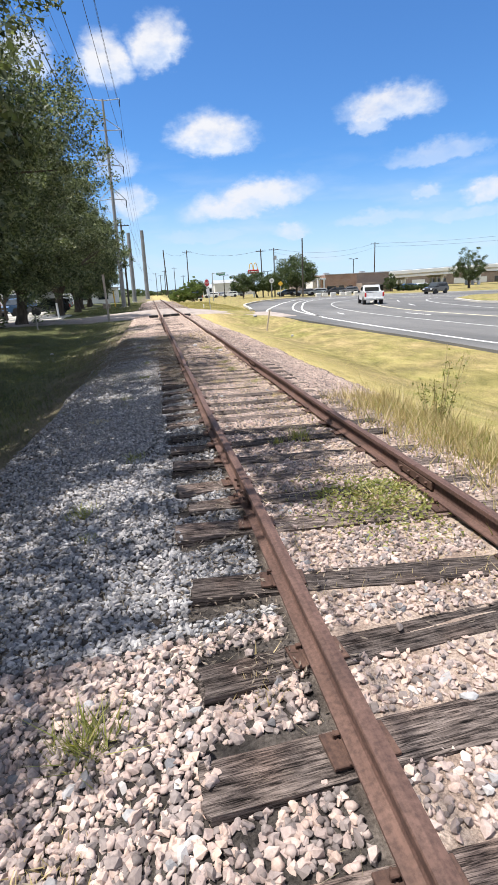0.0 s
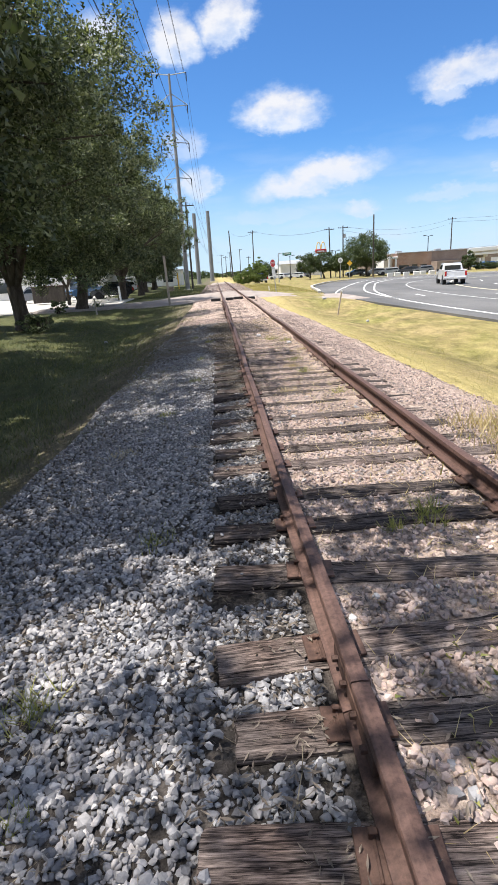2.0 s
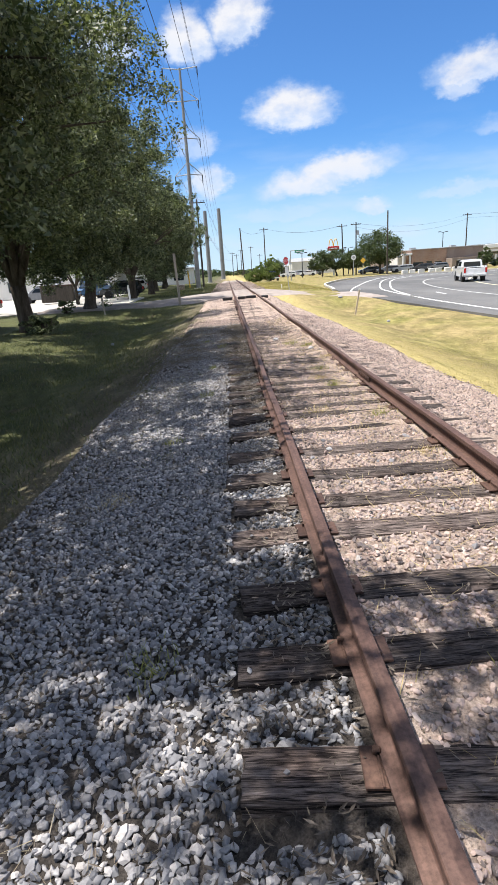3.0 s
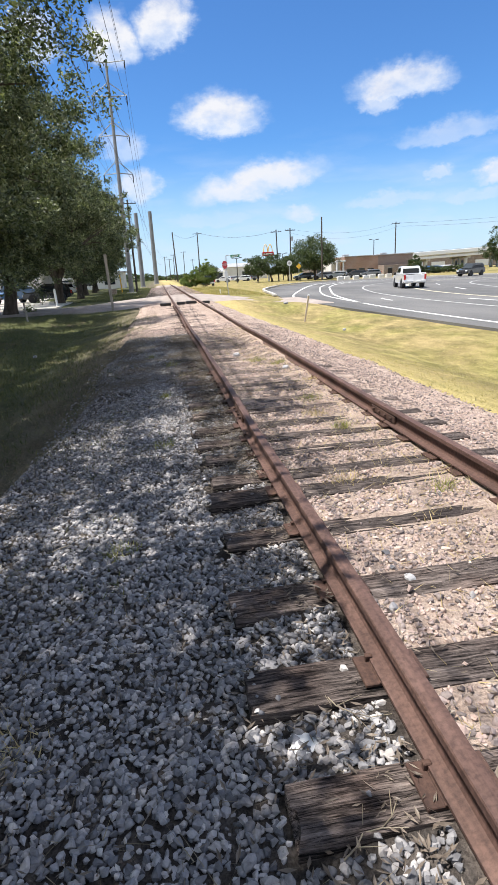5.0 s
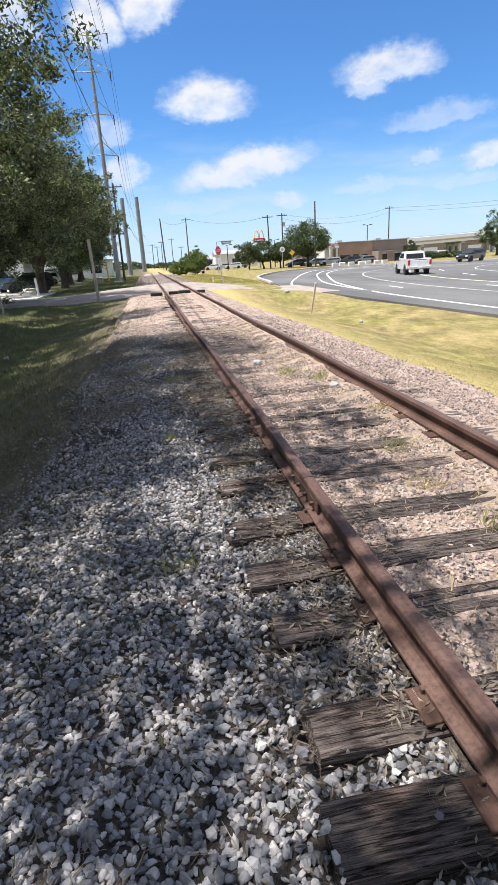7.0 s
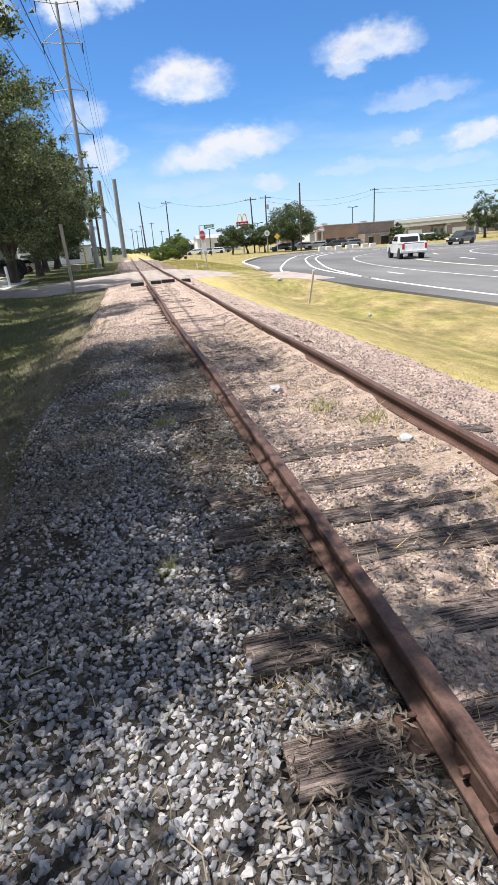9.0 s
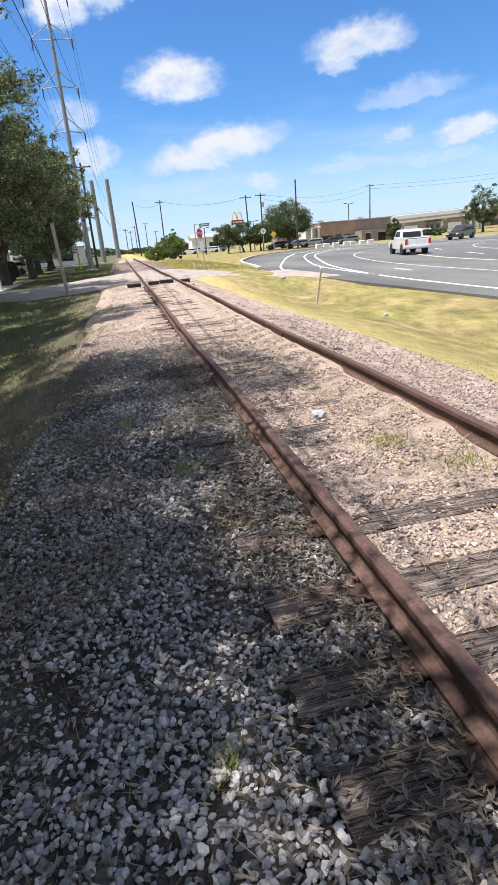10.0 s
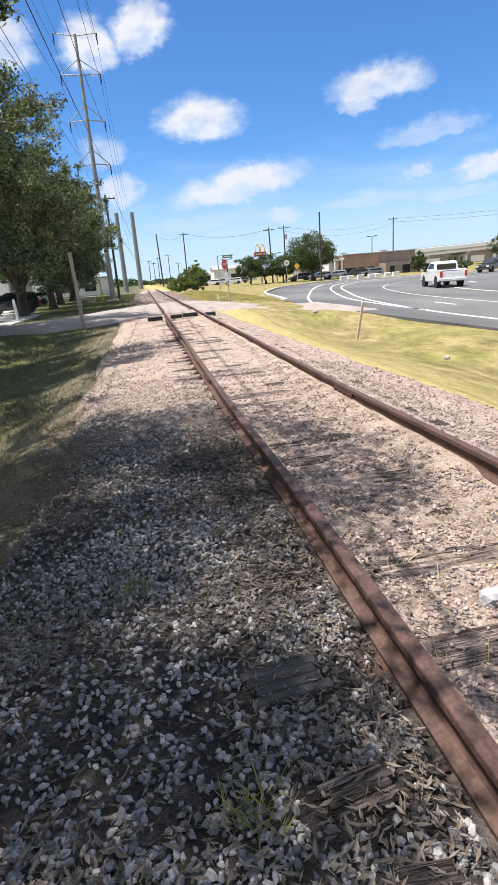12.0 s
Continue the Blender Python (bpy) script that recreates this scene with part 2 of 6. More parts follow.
def leaf_material(name, dark, mid, light, through_light=0.3):
    m, nt, b = nodes_of(name)
    isl = nt.nodes.new("ShaderNodeNewGeometry").outputs["Random Per Island"]
    patch = noise_of(nt, 0.9, 3, 0.6, "World")
    add = nt.nodes.new("ShaderNodeMath")
    add.operation = "MULTIPLY_ADD"
    nt.links.new(isl, add.inputs[0])
    add.inputs[1].default_value = 0.55
    half = nt.nodes.new("ShaderNodeMath")
    half.operation = "MULTIPLY_ADD"
    nt.links.new(patch, half.inputs[0])
    half.inputs[1].default_value = 0.8
    half.inputs[2].default_value = -0.15
    nt.links.new(half.outputs[0], add.inputs[2])
    col = link_ramp(nt, add.outputs[0], ((0.15, dark), (0.5, mid), (0.9, light)))
    nt.links.new(col, b.inputs["Base Color"])
    b.inputs["Roughness"].default_value = 0.5
    b.inputs["Specular IOR Level"].default_value = 0.4
    tr = nt.nodes.new("ShaderNodeBsdfTranslucent")
    nt.links.new(mix_rgb(nt, 1.0, col, (1.2, 1.3, 0.6), "MULTIPLY"), tr.inputs["Color"])
    mx = nt.nodes.new("ShaderNodeMixShader")
    mx.inputs[0].default_value = through_light
    nt.links.new(b.outputs[0], mx.inputs[1])
    nt.links.new(tr.outputs[0], mx.inputs[2])
    nt.links.new(mx.outputs[0], nt.nodes["Material Output"].inputs["Surface"])
    return m


def ground_material():
    """Mown dry grass beside the road, greener turf with bare soil and leaf litter under the trees."""
    m, nt, b = nodes_of("turf_and_soil")
    pos = nt.nodes.new("ShaderNodeNewGeometry").outputs["Position"]
    sep = nt.nodes.new("ShaderNodeSeparateXYZ")
    nt.links.new(pos, sep.inputs[0])
    big = noise_of(nt, 0.35, 4, 0.55, "World")
    mid = noise_of(nt, 1.7, 5, 0.6, "World", (1.0, 0.45, 1.0))
    fine = noise_of(nt, 24.0, 4, 0.7, "World")
    dry = link_ramp(nt, mid, ((0.30, (0.165, 0.145, 0.075)), (0.48, (0.27, 0.227, 0.115)), (0.66, (0.38, 0.312, 0.17))))
    greenish = link_ramp(nt, big, ((0.42, (1, 1, 1)), (0.62, (0.80, 0.92, 0.68))))
    dry = mix_rgb(nt, 0.9, dry, greenish, "MULTIPLY")
    # straw-coloured band beside the ballast
    band = nt.nodes.new("ShaderNodeMapRange")
    band.interpolation_type = "SMOOTHSTEP"
    wob = nt.nodes.new("ShaderNodeMath")
    wob.operation = "MULTIPLY_ADD"
    nt.links.new(mid, wob.inputs[0])
    wob.inputs[1].default_value = 3.0
    nt.links.new(sep.outputs[0], wob.inputs[2])
    nt.links.new(wob.outputs[0], band.inputs["Value"])
    band.inputs["From Min"].default_value = 6.6
    band.inputs["From Max"].default_value = 4.9
    band.inputs["To Max"].default_value = 0.8
    dry = mix_rgb(nt, band.outputs[0], dry, (0.47, 0.40, 0.19))
    lush = link_ramp(nt, mid, ((0.26, (0.17, 0.14, 0.105)), (0.40, (0.085, 0.095, 0.05)), (0.58, (0.112, 0.125, 0.062)), (0.78, (0.20, 0.19, 0.095))))
    side = nt.nodes.new("ShaderNodeMapRange")
    nt.links.new(sep.outputs[0], side.inputs["Value"])
    side.inputs["From Min"].default_value = -2.0
    side.inputs["From Max"].default_value = 1.0
    slope = nt.nodes.new("ShaderNodeMapRange")
    slope.interpolation_type = "SMOOTHSTEP"
    nt.links.new(wob.outputs[0], slope.inputs["Value"])
    slope.inputs["From Min"].default_value = -3.6
    slope.inputs["From Max"].default_value = -0.4
    slope.inputs["To Max"].default_value = 0.85
    lush = mix_rgb(nt, slope.outputs[0], lush, link_ramp(nt, mid, ((0.3, (0.105, 0.09, 0.072)), (0.55, (0.16, 0.14, 0.112)), (0.75, (0.23, 0.20, 0.16)))))
    col = mix_rgb(nt, side.outputs[0], lush, dry)
    tuft = noise_of(nt, 6.0, 5, 0.7, "World", (1.0, 0.35, 1.0))
    col = mix_rgb(nt, 0.5, col, link_ramp(nt, tuft, ((0.36, (0.62, 0.60, 0.52)), (0.62, (1.18, 1.14, 1.1)))), "MULTIPLY")
    col = mix_rgb(nt, 0.85, col, link_ramp(nt, fine, ((0.3, (0.5, 0.5, 0.46)), (0.65, (1.2, 1.16, 1.08)))), "MULTIPLY")
    nt.links.new(col, b.inputs["Base Color"])
    b.inputs["Roughness"].default_value = 0.95
    b.inputs["Specular IOR Level"].default_value = 0.1
    bump_to(nt, b, fine, 0.9, 0.03)
    return m


def asphalt_material():
    m, nt, b = nodes_of("worn_asphalt")
    big = noise_of(nt, 0.25, 4, 0.6, "World", (1, 0.3, 1))
    fine = noise_of(nt, 40.0, 3, 0.7, "World")
    crack = nt.nodes.new("ShaderNodeTexVoronoi")
    crack.feature = "DISTANCE_TO_EDGE"
    crack.inputs["Scale"].default_value = 0.22
    nt.links.new(nt.nodes.new("ShaderNodeNewGeometry").outputs["Position"], crack.inputs["Vector"])
    col = link_ramp(nt, big, ((0.3, (0.082, 0.082, 0.083)), (0.5, (0.122, 0.121, 0.12)), (0.7, (0.165, 0.163, 0.16))))
    col = mix_rgb(nt, 0.8, col, link_ramp(nt, fine, ((0.3, (0.7, 0.7, 0.7)), (0.7, (1.25, 1.25, 1.25)))), "MULTIPLY")
    col = mix_rgb(nt, 1.0, col, link_ramp(nt, crack.outputs["Distance"], ((0.0, (0.82, 0.82, 0.82)), (0.006, (1, 1, 1)))), "MULTIPLY")
    nt.links.new(col, b.inputs["Base Color"])
    b.inputs["Roughness"].default_value = 0.85
    b.inputs["Specular IOR Level"].default_value = 0.25
    bump_to(nt, b, fine, 0.4, 0.006)
    return m


def glass_material(name, tint):
    m, nt, b = nodes_of(name)
    b.inputs["Base Color"].default_value = (*tint, 1)
    b.inputs["Roughness"].default_value = 0.05
    b.inputs["Specular IOR Level"].default_value = 0.8
    return m


def paint_material(name, colour, rough=0.25, coat=0.6):
    m, nt, b = nodes_of(name)
    dust = noise_of(nt, 3.0, 4, 0.6)
    col = link_ramp(nt, dust, ((0.35, tuple(c * 0.85 for c in colour)), (0.7, colour)))
    nt.links.new(col, b.inputs["Base Color"])
    b.inputs["Roughness"].default_value = rough
    b.inputs["Coat Weight"].default_value = coat
    return m


M_GROUND = ground_material()
M_ASPHALT = asphalt_material()
M_WOOD = wood_material()
M_RUST = rust_material("rusted_rail_steel", (0.085, 0.053, 0.046), (0.115, 0.070, 0.060), (0.15, 0.094, 0.081))
M_RUST_DARK = rust_material("dark_rusted_iron", (0.05, 0.03, 0.026), (0.09, 0.054, 0.044), (0.15, 0.092, 0.072))
# one ballast, two tints: warm pink for sun, blue-grey for the oaks' shade
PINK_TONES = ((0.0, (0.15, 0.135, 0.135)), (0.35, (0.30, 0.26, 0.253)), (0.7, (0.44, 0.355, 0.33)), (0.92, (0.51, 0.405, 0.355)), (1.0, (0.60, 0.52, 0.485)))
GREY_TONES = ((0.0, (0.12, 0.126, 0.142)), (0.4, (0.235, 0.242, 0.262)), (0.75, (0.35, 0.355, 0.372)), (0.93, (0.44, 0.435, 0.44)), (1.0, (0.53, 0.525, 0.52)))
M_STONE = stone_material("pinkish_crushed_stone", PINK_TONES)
M_STONE_SHADED = stone_material("shade_grey_crushed_stone", GREY_TONES)
M_STONE_ONE = stone_material("grey_crushed_stone_single", GREY_TONES, True)


def grit_material():
    """Pale stone dust between the rails and further on; earth and rotted leaves on the outer side, with the trees'
    shade darkened into their colour.
    """
    m, nt, b = nodes_of("ballast_fines")
    sep = nt.nodes.new("ShaderNodeSeparateXYZ")
    nt.links.new(nt.nodes.new("ShaderNodeNewGeometry").outputs["Position"], sep.inputs[0])
    mid = noise_of(nt, 6.0, 5, 0.65, "World")
    fine = noise_of(nt, 60.0, 4, 0.7, "World")
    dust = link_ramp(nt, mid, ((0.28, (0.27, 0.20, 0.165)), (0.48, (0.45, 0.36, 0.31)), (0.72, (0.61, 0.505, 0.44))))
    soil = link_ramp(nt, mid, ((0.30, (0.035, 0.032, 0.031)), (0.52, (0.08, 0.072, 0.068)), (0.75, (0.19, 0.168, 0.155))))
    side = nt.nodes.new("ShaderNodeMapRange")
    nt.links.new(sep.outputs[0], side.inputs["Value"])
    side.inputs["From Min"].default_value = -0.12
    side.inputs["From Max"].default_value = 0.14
    # the painted shade ends here: the outer side turns pale where it is sunlit
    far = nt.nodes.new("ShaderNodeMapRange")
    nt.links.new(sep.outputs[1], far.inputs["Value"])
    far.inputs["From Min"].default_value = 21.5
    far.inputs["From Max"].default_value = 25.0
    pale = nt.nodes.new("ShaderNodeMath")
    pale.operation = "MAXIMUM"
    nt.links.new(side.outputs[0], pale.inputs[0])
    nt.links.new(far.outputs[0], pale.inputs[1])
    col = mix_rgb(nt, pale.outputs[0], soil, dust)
    col = mix_rgb(nt, 0.85, col, link_ramp(nt, fine, ((0.32, (0.42, 0.40, 0.39)), (0.62, (1.2, 1.18, 1.15)))), "MULTIPLY")
    nt.links.new(col, b.inputs["Base Color"])
    b.inputs["Roughness"].default_value = 0.95
    b.inputs["Specular IOR Level"].default_value = 0.1
    bump_to(nt, b, fine, 1.0, 0.03)
    return m


M_GRIT = grit_material()
M_LITTER = leaf_material("dry_fallen_leaves", (0.08, 0.065, 0.054), (0.15, 0.122, 0.10), (0.26, 0.215, 0.175), 0.12)
M_OAK_LEAF = leaf_material("live_oak_leaves", (0.02, 0.03, 0.014), (0.068, 0.09, 0.042), (0.30, 0.33, 0.19), 0.26)
M_FAR_LEAF = leaf_material("roadside_tree_leaves", (0.022, 0.036, 0.014), (0.05, 0.075, 0.025), (0.10, 0.13, 0.05), 0.2)
M_BUSH_LEAF = leaf_material("pale_shrub_leaves", (0.055, 0.09, 0.02), (0.12, 0.165, 0.04), (0.22, 0.27, 0.08), 0.3)
M_GRASS_DRY = leaf_material("dry_mown_grass", (0.17, 0.165, 0.05), (0.34, 0.295, 0.11), (0.50, 0.42, 0.20), 0.25)
M_GRASS_GREEN = leaf_material("shaded_green_grass", (0.045, 0.062, 0.022), (0.10, 0.118, 0.045), (0.24, 0.225, 0.10), 0.25)
M_WEED = leaf_material("yellow_green_weeds", (0.12, 0.145, 0.04), (0.23, 0.24, 0.075), (0.40, 0.36, 0.15), 0.3)
M_STRAW = leaf_material("dry_straw", (0.24, 0.18, 0.09), (0.42, 0.33, 0.17), (0.60, 0.50, 0.30), 0.25)
M_TWIG = leaf_material("grey_dead_grass", (0.12, 0.10, 0.075), (0.22, 0.185, 0.135), (0.36, 0.31, 0.23), 0.2)
M_BARK = surface("oak_bark", ((0.3, (0.035, 0.028, 0.022)), (0.55, (0.09, 0.075, 0.06)), (0.8, (0.17, 0.145, 0.12))), 3.0, 0.95, 1.0, 0.03, 22.0, spec=0.1, stretch=(2.0, 2.0, 0.5))
M_CONCRETE = surface("pale_concrete", ((0.3, (0.36, 0.34, 0.31)), (0.55, (0.48, 0.46, 0.42)), (0.8, (0.60, 0.57, 0.53))), 0.8, 0.9, 0.3, 0.01, 18.0, coords="World")
M_DIRT = surface("pale_gravel_drive", ((0.3, (0.23, 0.197, 0.176)), (0.55, (0.33, 0.285, 0.258)), (0.8, (0.43, 0.375, 0.345))), 1.3, 0.95, 0.7, 0.02, 28.0, coords="World")
M_LINE = surface("worn_white_road_paint", ((0.25, (0.45, 0.45, 0.45)), (0.5, (0.74, 0.74, 0.73)), (0.8, (0.82, 0.82, 0.80))), 2.0, 0.7, 0.2, 0.004, 30.0, coords="World")
M_LINE_WORN = surface("rubbed_white_road_paint", ((0.25, (0.24, 0.24, 0.24)), (0.5, (0.42, 0.42, 0.41)), (0.8, (0.55, 0.55, 0.54))), 2.0, 0.75, 0.2, 0.004, 30.0, coords="World")
M_YELLOW = surface("worn_yellow_road_paint", ((0.25, (0.34, 0.32, 0.26)), (0.5, (0.50, 0.46, 0.34)), (0.8, (0.60, 0.54, 0.36))), 2.0, 0.7, 0.2, 0.004, 30.0, coords="World")
M_STEEL = surface("galvanised_steel", ((0.3, (0.30, 0.31, 0.32)), (0.6, (0.42, 0.43, 0.44)), (0.8, (0.5, 0.51, 0.52))), 1.5, 0.55, 0.15, 0.004, 20.0, metal=0.4)
M_POLE_WOOD = surface("weathered_pole_wood", ((0.3, (0.04, 0.034, 0.03)), (0.55, (0.075, 0.065, 0.056)), (0.8, (0.13, 0.115, 0.10))), 1.5, 0.9, 0.5, 0.01, 12.0, stretch=(3, 3, 0.3))
M_GREY_WOOD = surface("grey_weathered_board", ((0.3, (0.20, 0.18, 0.15)), (0.55, (0.36, 0.33, 0.29)), (0.8, (0.50, 0.47, 0.42))), 3.0, 0.9, 0.5, 0.006, 25.0, stretch=(3, 3, 0.4))
M_STAKE = surface("bare_pale_stake", ((0.3, (0.42, 0.35, 0.28)), (0.55, (0.56, 0.47, 0.38)), (0.8, (0.66, 0.56, 0.46))), 3.0, 0.85, 0.3, 0.004, 25.0, stretch=(3, 3, 0.4))
M_TIE_DARK = surface("tarred_rotten_wood", ((0.3, (0.035, 0.034, 0.034)), (0.55, (0.07, 0.068, 0.067)), (0.8, (0.13, 0.125, 0.12))), 6.0, 0.85, 0.6, 0.006, 40.0, stretch=(0.6, 5, 5))
M_ROCK = surface("pale_limestone", ((0.3, (0.30, 0.30, 0.315)), (0.55, (0.38, 0.38, 0.395)), (0.8, (0.47, 0.465, 0.48))), 9.0, 0.85, 0.6, 0.01, 60.0)
M_MAST = surface("weathered_mast_steel", ((0.3, (0.17, 0.175, 0.18)), (0.6, (0.23, 0.235, 0.24)), (0.8, (0.30, 0.305, 0.31))), 1.5, 0.65, 0.15, 0.004, 20.0, metal=0.2)
M_WIRE = surface("black_cable", ((0.3, (0.02, 0.02, 0.022)), (0.8, (0.05, 0.05, 0.055))), 2.0, 0.6, 0.0)
M_RED = paint_material("sign_red", (0.55, 0.02, 0.03), 0.4, 0.2)
M_WHITE = paint_material("white_paint", (0.80, 0.80, 0.79), 0.35, 0.3)
M_GOLD = paint_material("sign_yellow", (0.85, 0.50, 0.03), 0.4, 0.2)
M_SIGN_GREEN = paint_material("sign_green", (0.02, 0.22, 0.12), 0.4, 0.1)
M_GLASS = glass_material("dark_window_glass", (0.02, 0.026, 0.03))
M_TYRE = surface("tyre_rubber", ((0.3, (0.012, 0.012, 0.012)), (0.8, (0.035, 0.035, 0.035))), 8.0, 0.85, 0.1)
M_CHROME = paint_material("wheel_alloy", (0.55, 0.56, 0.57), 0.3, 0.0)
M_BLACK = surface("black_plastic", ((0.3, (0.015, 0.015, 0.016)), (0.8, (0.04, 0.04, 0.042))), 8.0, 0.6, 0.05)
M_LAMP_RED = paint_material("tail_lamp_red", (0.5, 0.01, 0.01), 0.2, 0.8)
M_CAR_WHITE = paint_material("car_paint_white", (0.78, 0.79, 0.80), 0.25, 0.8)
M_CAR_BLACK = paint_material("car_paint_black", (0.015, 0.016, 0.018), 0.2, 0.9)
M_CAR_GREY = paint_material("car_paint_grey", (0.20, 0.21, 0.23), 0.25, 0.8)
M_CAR_BLUE = paint_material("car_paint_blue", (0.06, 0.14, 0.28), 0.25, 0.8)
M_CAR_SILVER = paint_material("car_paint_silver", (0.5, 0.52, 0.54), 0.25, 0.8)
# whiter than M_CONCRETE: sunlight on the overpass's near side put into the colour
M_FASCIA = surface("sunlit_concrete", ((0.3, (0.68, 0.69, 0.70)), (0.8, (0.80, 0.81, 0.82))), 0.25, 0.9, 0.2, 0.01, 6.0, coords="World")
M_STUCCO = surface("pale_wall_render", ((0.3, (0.58, 0.57, 0.54)), (0.8, (0.72, 0.71, 0.68))), 0.6, 0.9, 0.2, 0.01, 10.0, coords="World")


def brick_material(name, a, c):
    m, nt, b = nodes_of(name)
    br = nt.nodes.new("ShaderNodeTexBrick")
    br.inputs["Scale"].default_value = 1.0
    br.inputs["Brick Width"].default_value = 0.42
    br.inputs["Row Height"].default_value = 0.2
    br.inputs["Mortar Size"].default_value = 0.015
    br.inputs["Color1"].default_value = (*a, 1)
    br.inputs["Color2"].default_value = (*c, 1)
    br.inputs["Mortar"].default_value = (0.40, 0.36, 0.32, 1)
    mp = nt.nodes.new("ShaderNodeMapping")
    mp.inputs["Rotation"].default_value = (radians(90), 0, 0)
    nt.links.new(nt.nodes.new("ShaderNodeTexCoord").outputs["Object"], mp.inputs[0])
    nt.links.new(mp.outputs[0], br.inputs["Vector"])
    blot = noise_of(nt, 0.5, 4, 0.6)
    nt.links.new(mix_rgb(nt, 0.8, br.outputs["Color"], link_ramp(nt, blot, ((0.3, (0.75, 0.75, 0.75)), (0.7, (1.15, 1.12, 1.1)))), "MULTIPLY"), b.inputs["Base Color"])
    b.inputs["Roughness"].default_value = 0.9
    return m


M_BRICK = brick_material("tan_brick", (0.34, 0.20, 0.14), (0.42, 0.27, 0.19))
M_BRICK_DARK = brick_material("brown_brick", (0.22, 0.17, 0.14), (0.27, 0.21, 0.175))


# ---- mesh helpers ----
def mesh_of(name, verts, faces, material=None, smooth=False):
    me = bpy.data.meshes.new(name)
    me.from_pydata([tuple(v) for v in verts], [], [tuple(f) for f in faces])
    if material:
        me.materials.append(material)
    if smooth:
        me.polygons.foreach_set("use_smooth", [True] * len(me.polygons))
    me.update()
    return me


def from_bm(name, bm, material, smooth=False):
    me = bpy.data.meshes.new(name)
    bm.to_mesh(me)
    bm.free()
    me.materials.append(material)
    if smooth:
        me.polygons.foreach_set("use_smooth", [True] * len(me.polygons))
    return me


def part(name, data, material, parent, label="", smooth=False):
    """One mesh under a thing or a part; data is a bmesh or a finished mesh."""
    me = from_bm(name, data, material, smooth) if isinstance(data, bmesh.types.BMesh) else data
    ob = new(name, me)
    ob.parent = parent
    if label:
        ob["label"] = label
    return ob


def thing(name, label, category, m=None, group="", kind=""):
    ob = new(name)
    if m is not None:
        ob.matrix_world = m
    return tagged(ob, label, category, group, kind)


def box(bm, c, s, bevel=0.0, m=None):
    """A bevelled block with centre c and size s added to bm."""
    made = bmesh.ops.create_cube(bm, size=1.0)["verts"]
    for v in made:
        v.co = Vector((v.co.x * s[0], v.co.y * s[1], v.co.z * s[2]))
    if bevel:
        edges = list({e for v in made for e in v.link_edges})
        res = bmesh.ops.bevel(bm, geom=edges, offset=bevel, segments=1, affect="EDGES")
        made = list({v for f in res["faces"] for v in f.verts} | {v for v in made if v.is_valid})
    t = Matrix.Translation(c)
    if m is not None:
        t = m @ t
    bmesh.ops.transform(bm, matrix=t, verts=[v for v in made if v.is_valid])
    return made


def block(c, s, bevel=0.0):
    bm = bmesh.new()
    box(bm, c, s, bevel)
    return bm


def rod(bm, a, b, r0, r1=None, seg=10):
    """A tapered round bar from a to b."""
    a, b = Vector(a), Vector(b)
    d = b - a
    q = d.to_track_quat("Z", "Y").to_matrix().to_4x4()
    made = bmesh.ops.create_cone(bm, cap_ends=True, segments=seg, radius1=r0, radius2=r0 if r1 is None else r1, depth=d.length)["verts"]
    bmesh.ops.transform(bm, matrix=Matrix.Translation((a + b) / 2) @ q, verts=made)


def bar(a, b, r0, r1=None, seg=10):
    bm = bmesh.new()
    rod(bm, a, b, r0, r1, seg)
    return bm


def extrude_profile(profile, y0, y1, steps=1, dx=None):
    """A section in x, z drawn along y."""
    n = len(profile)
    verts, faces = [], []
    for i in range(steps + 1):
        y = y0 + (y1 - y0) * i / steps
        o = dx(y) if dx else (0, 0)
        verts += [(x + o[0], y, z + o[1]) for x, z in profile]
    for i in range(steps):
        for k in range(n):
            a, b = i * n + k, i * n + (k + 1) % n
            faces.append((a, b, b + n, a + n))
    faces.append(tuple(range(n))[::-1])
    faces.append(tuple(range(steps * n, steps * n + n)))
    return verts, faces


def smooth_line(points, per=8):
    """Catmull-Rom through points in the plane."""
    p = [Vector(q) for q in points]
    p = [p[0] * 2 - p[1]] + p + [p[-1] * 2 - p[-2]]
    out = []
    for i in range(1, len(p) - 2):
        for k in range(per):
            t = k / per
            a, b, c, d = p[i - 1], p[i], p[i + 1], p[i + 2]
            out.append(0.5 * ((2 * b) + (c - a) * t + (2 * a - 5 * b + 4 * c - d) * t * t + (3 * b - a - 3 * c + d) * t ** 3))
    out.append(p[-2])
    return out


def ribbon(points, width, z, height=0.004):
    """A thin raised band along a smoothed line."""
    line = smooth_line(points)
    verts, faces = [], []
    for i, q in enumerate(line):
        d = (line[min(i + 1, len(line) - 1)] - line[max(i - 1, 0)]).normalized()
        n = Vector((-d.y, d.x)) * width / 2
        for s, zz in ((1, z - 0.02), (1, z + height), (-1, z + height), (-1, z - 0.02)):
            verts.append((q.x + n.x * s, q.y + n.y * s, zz))
    for i in range(len(line) - 1):
        for k in range(3):
            a = i * 4 + k
            faces.append((a, a + 1, a + 5, a + 4))
    faces += [(0, 1, 2, 3), tuple(len(verts) - 4 + k for k in (3, 2, 1, 0))]
    return verts, faces


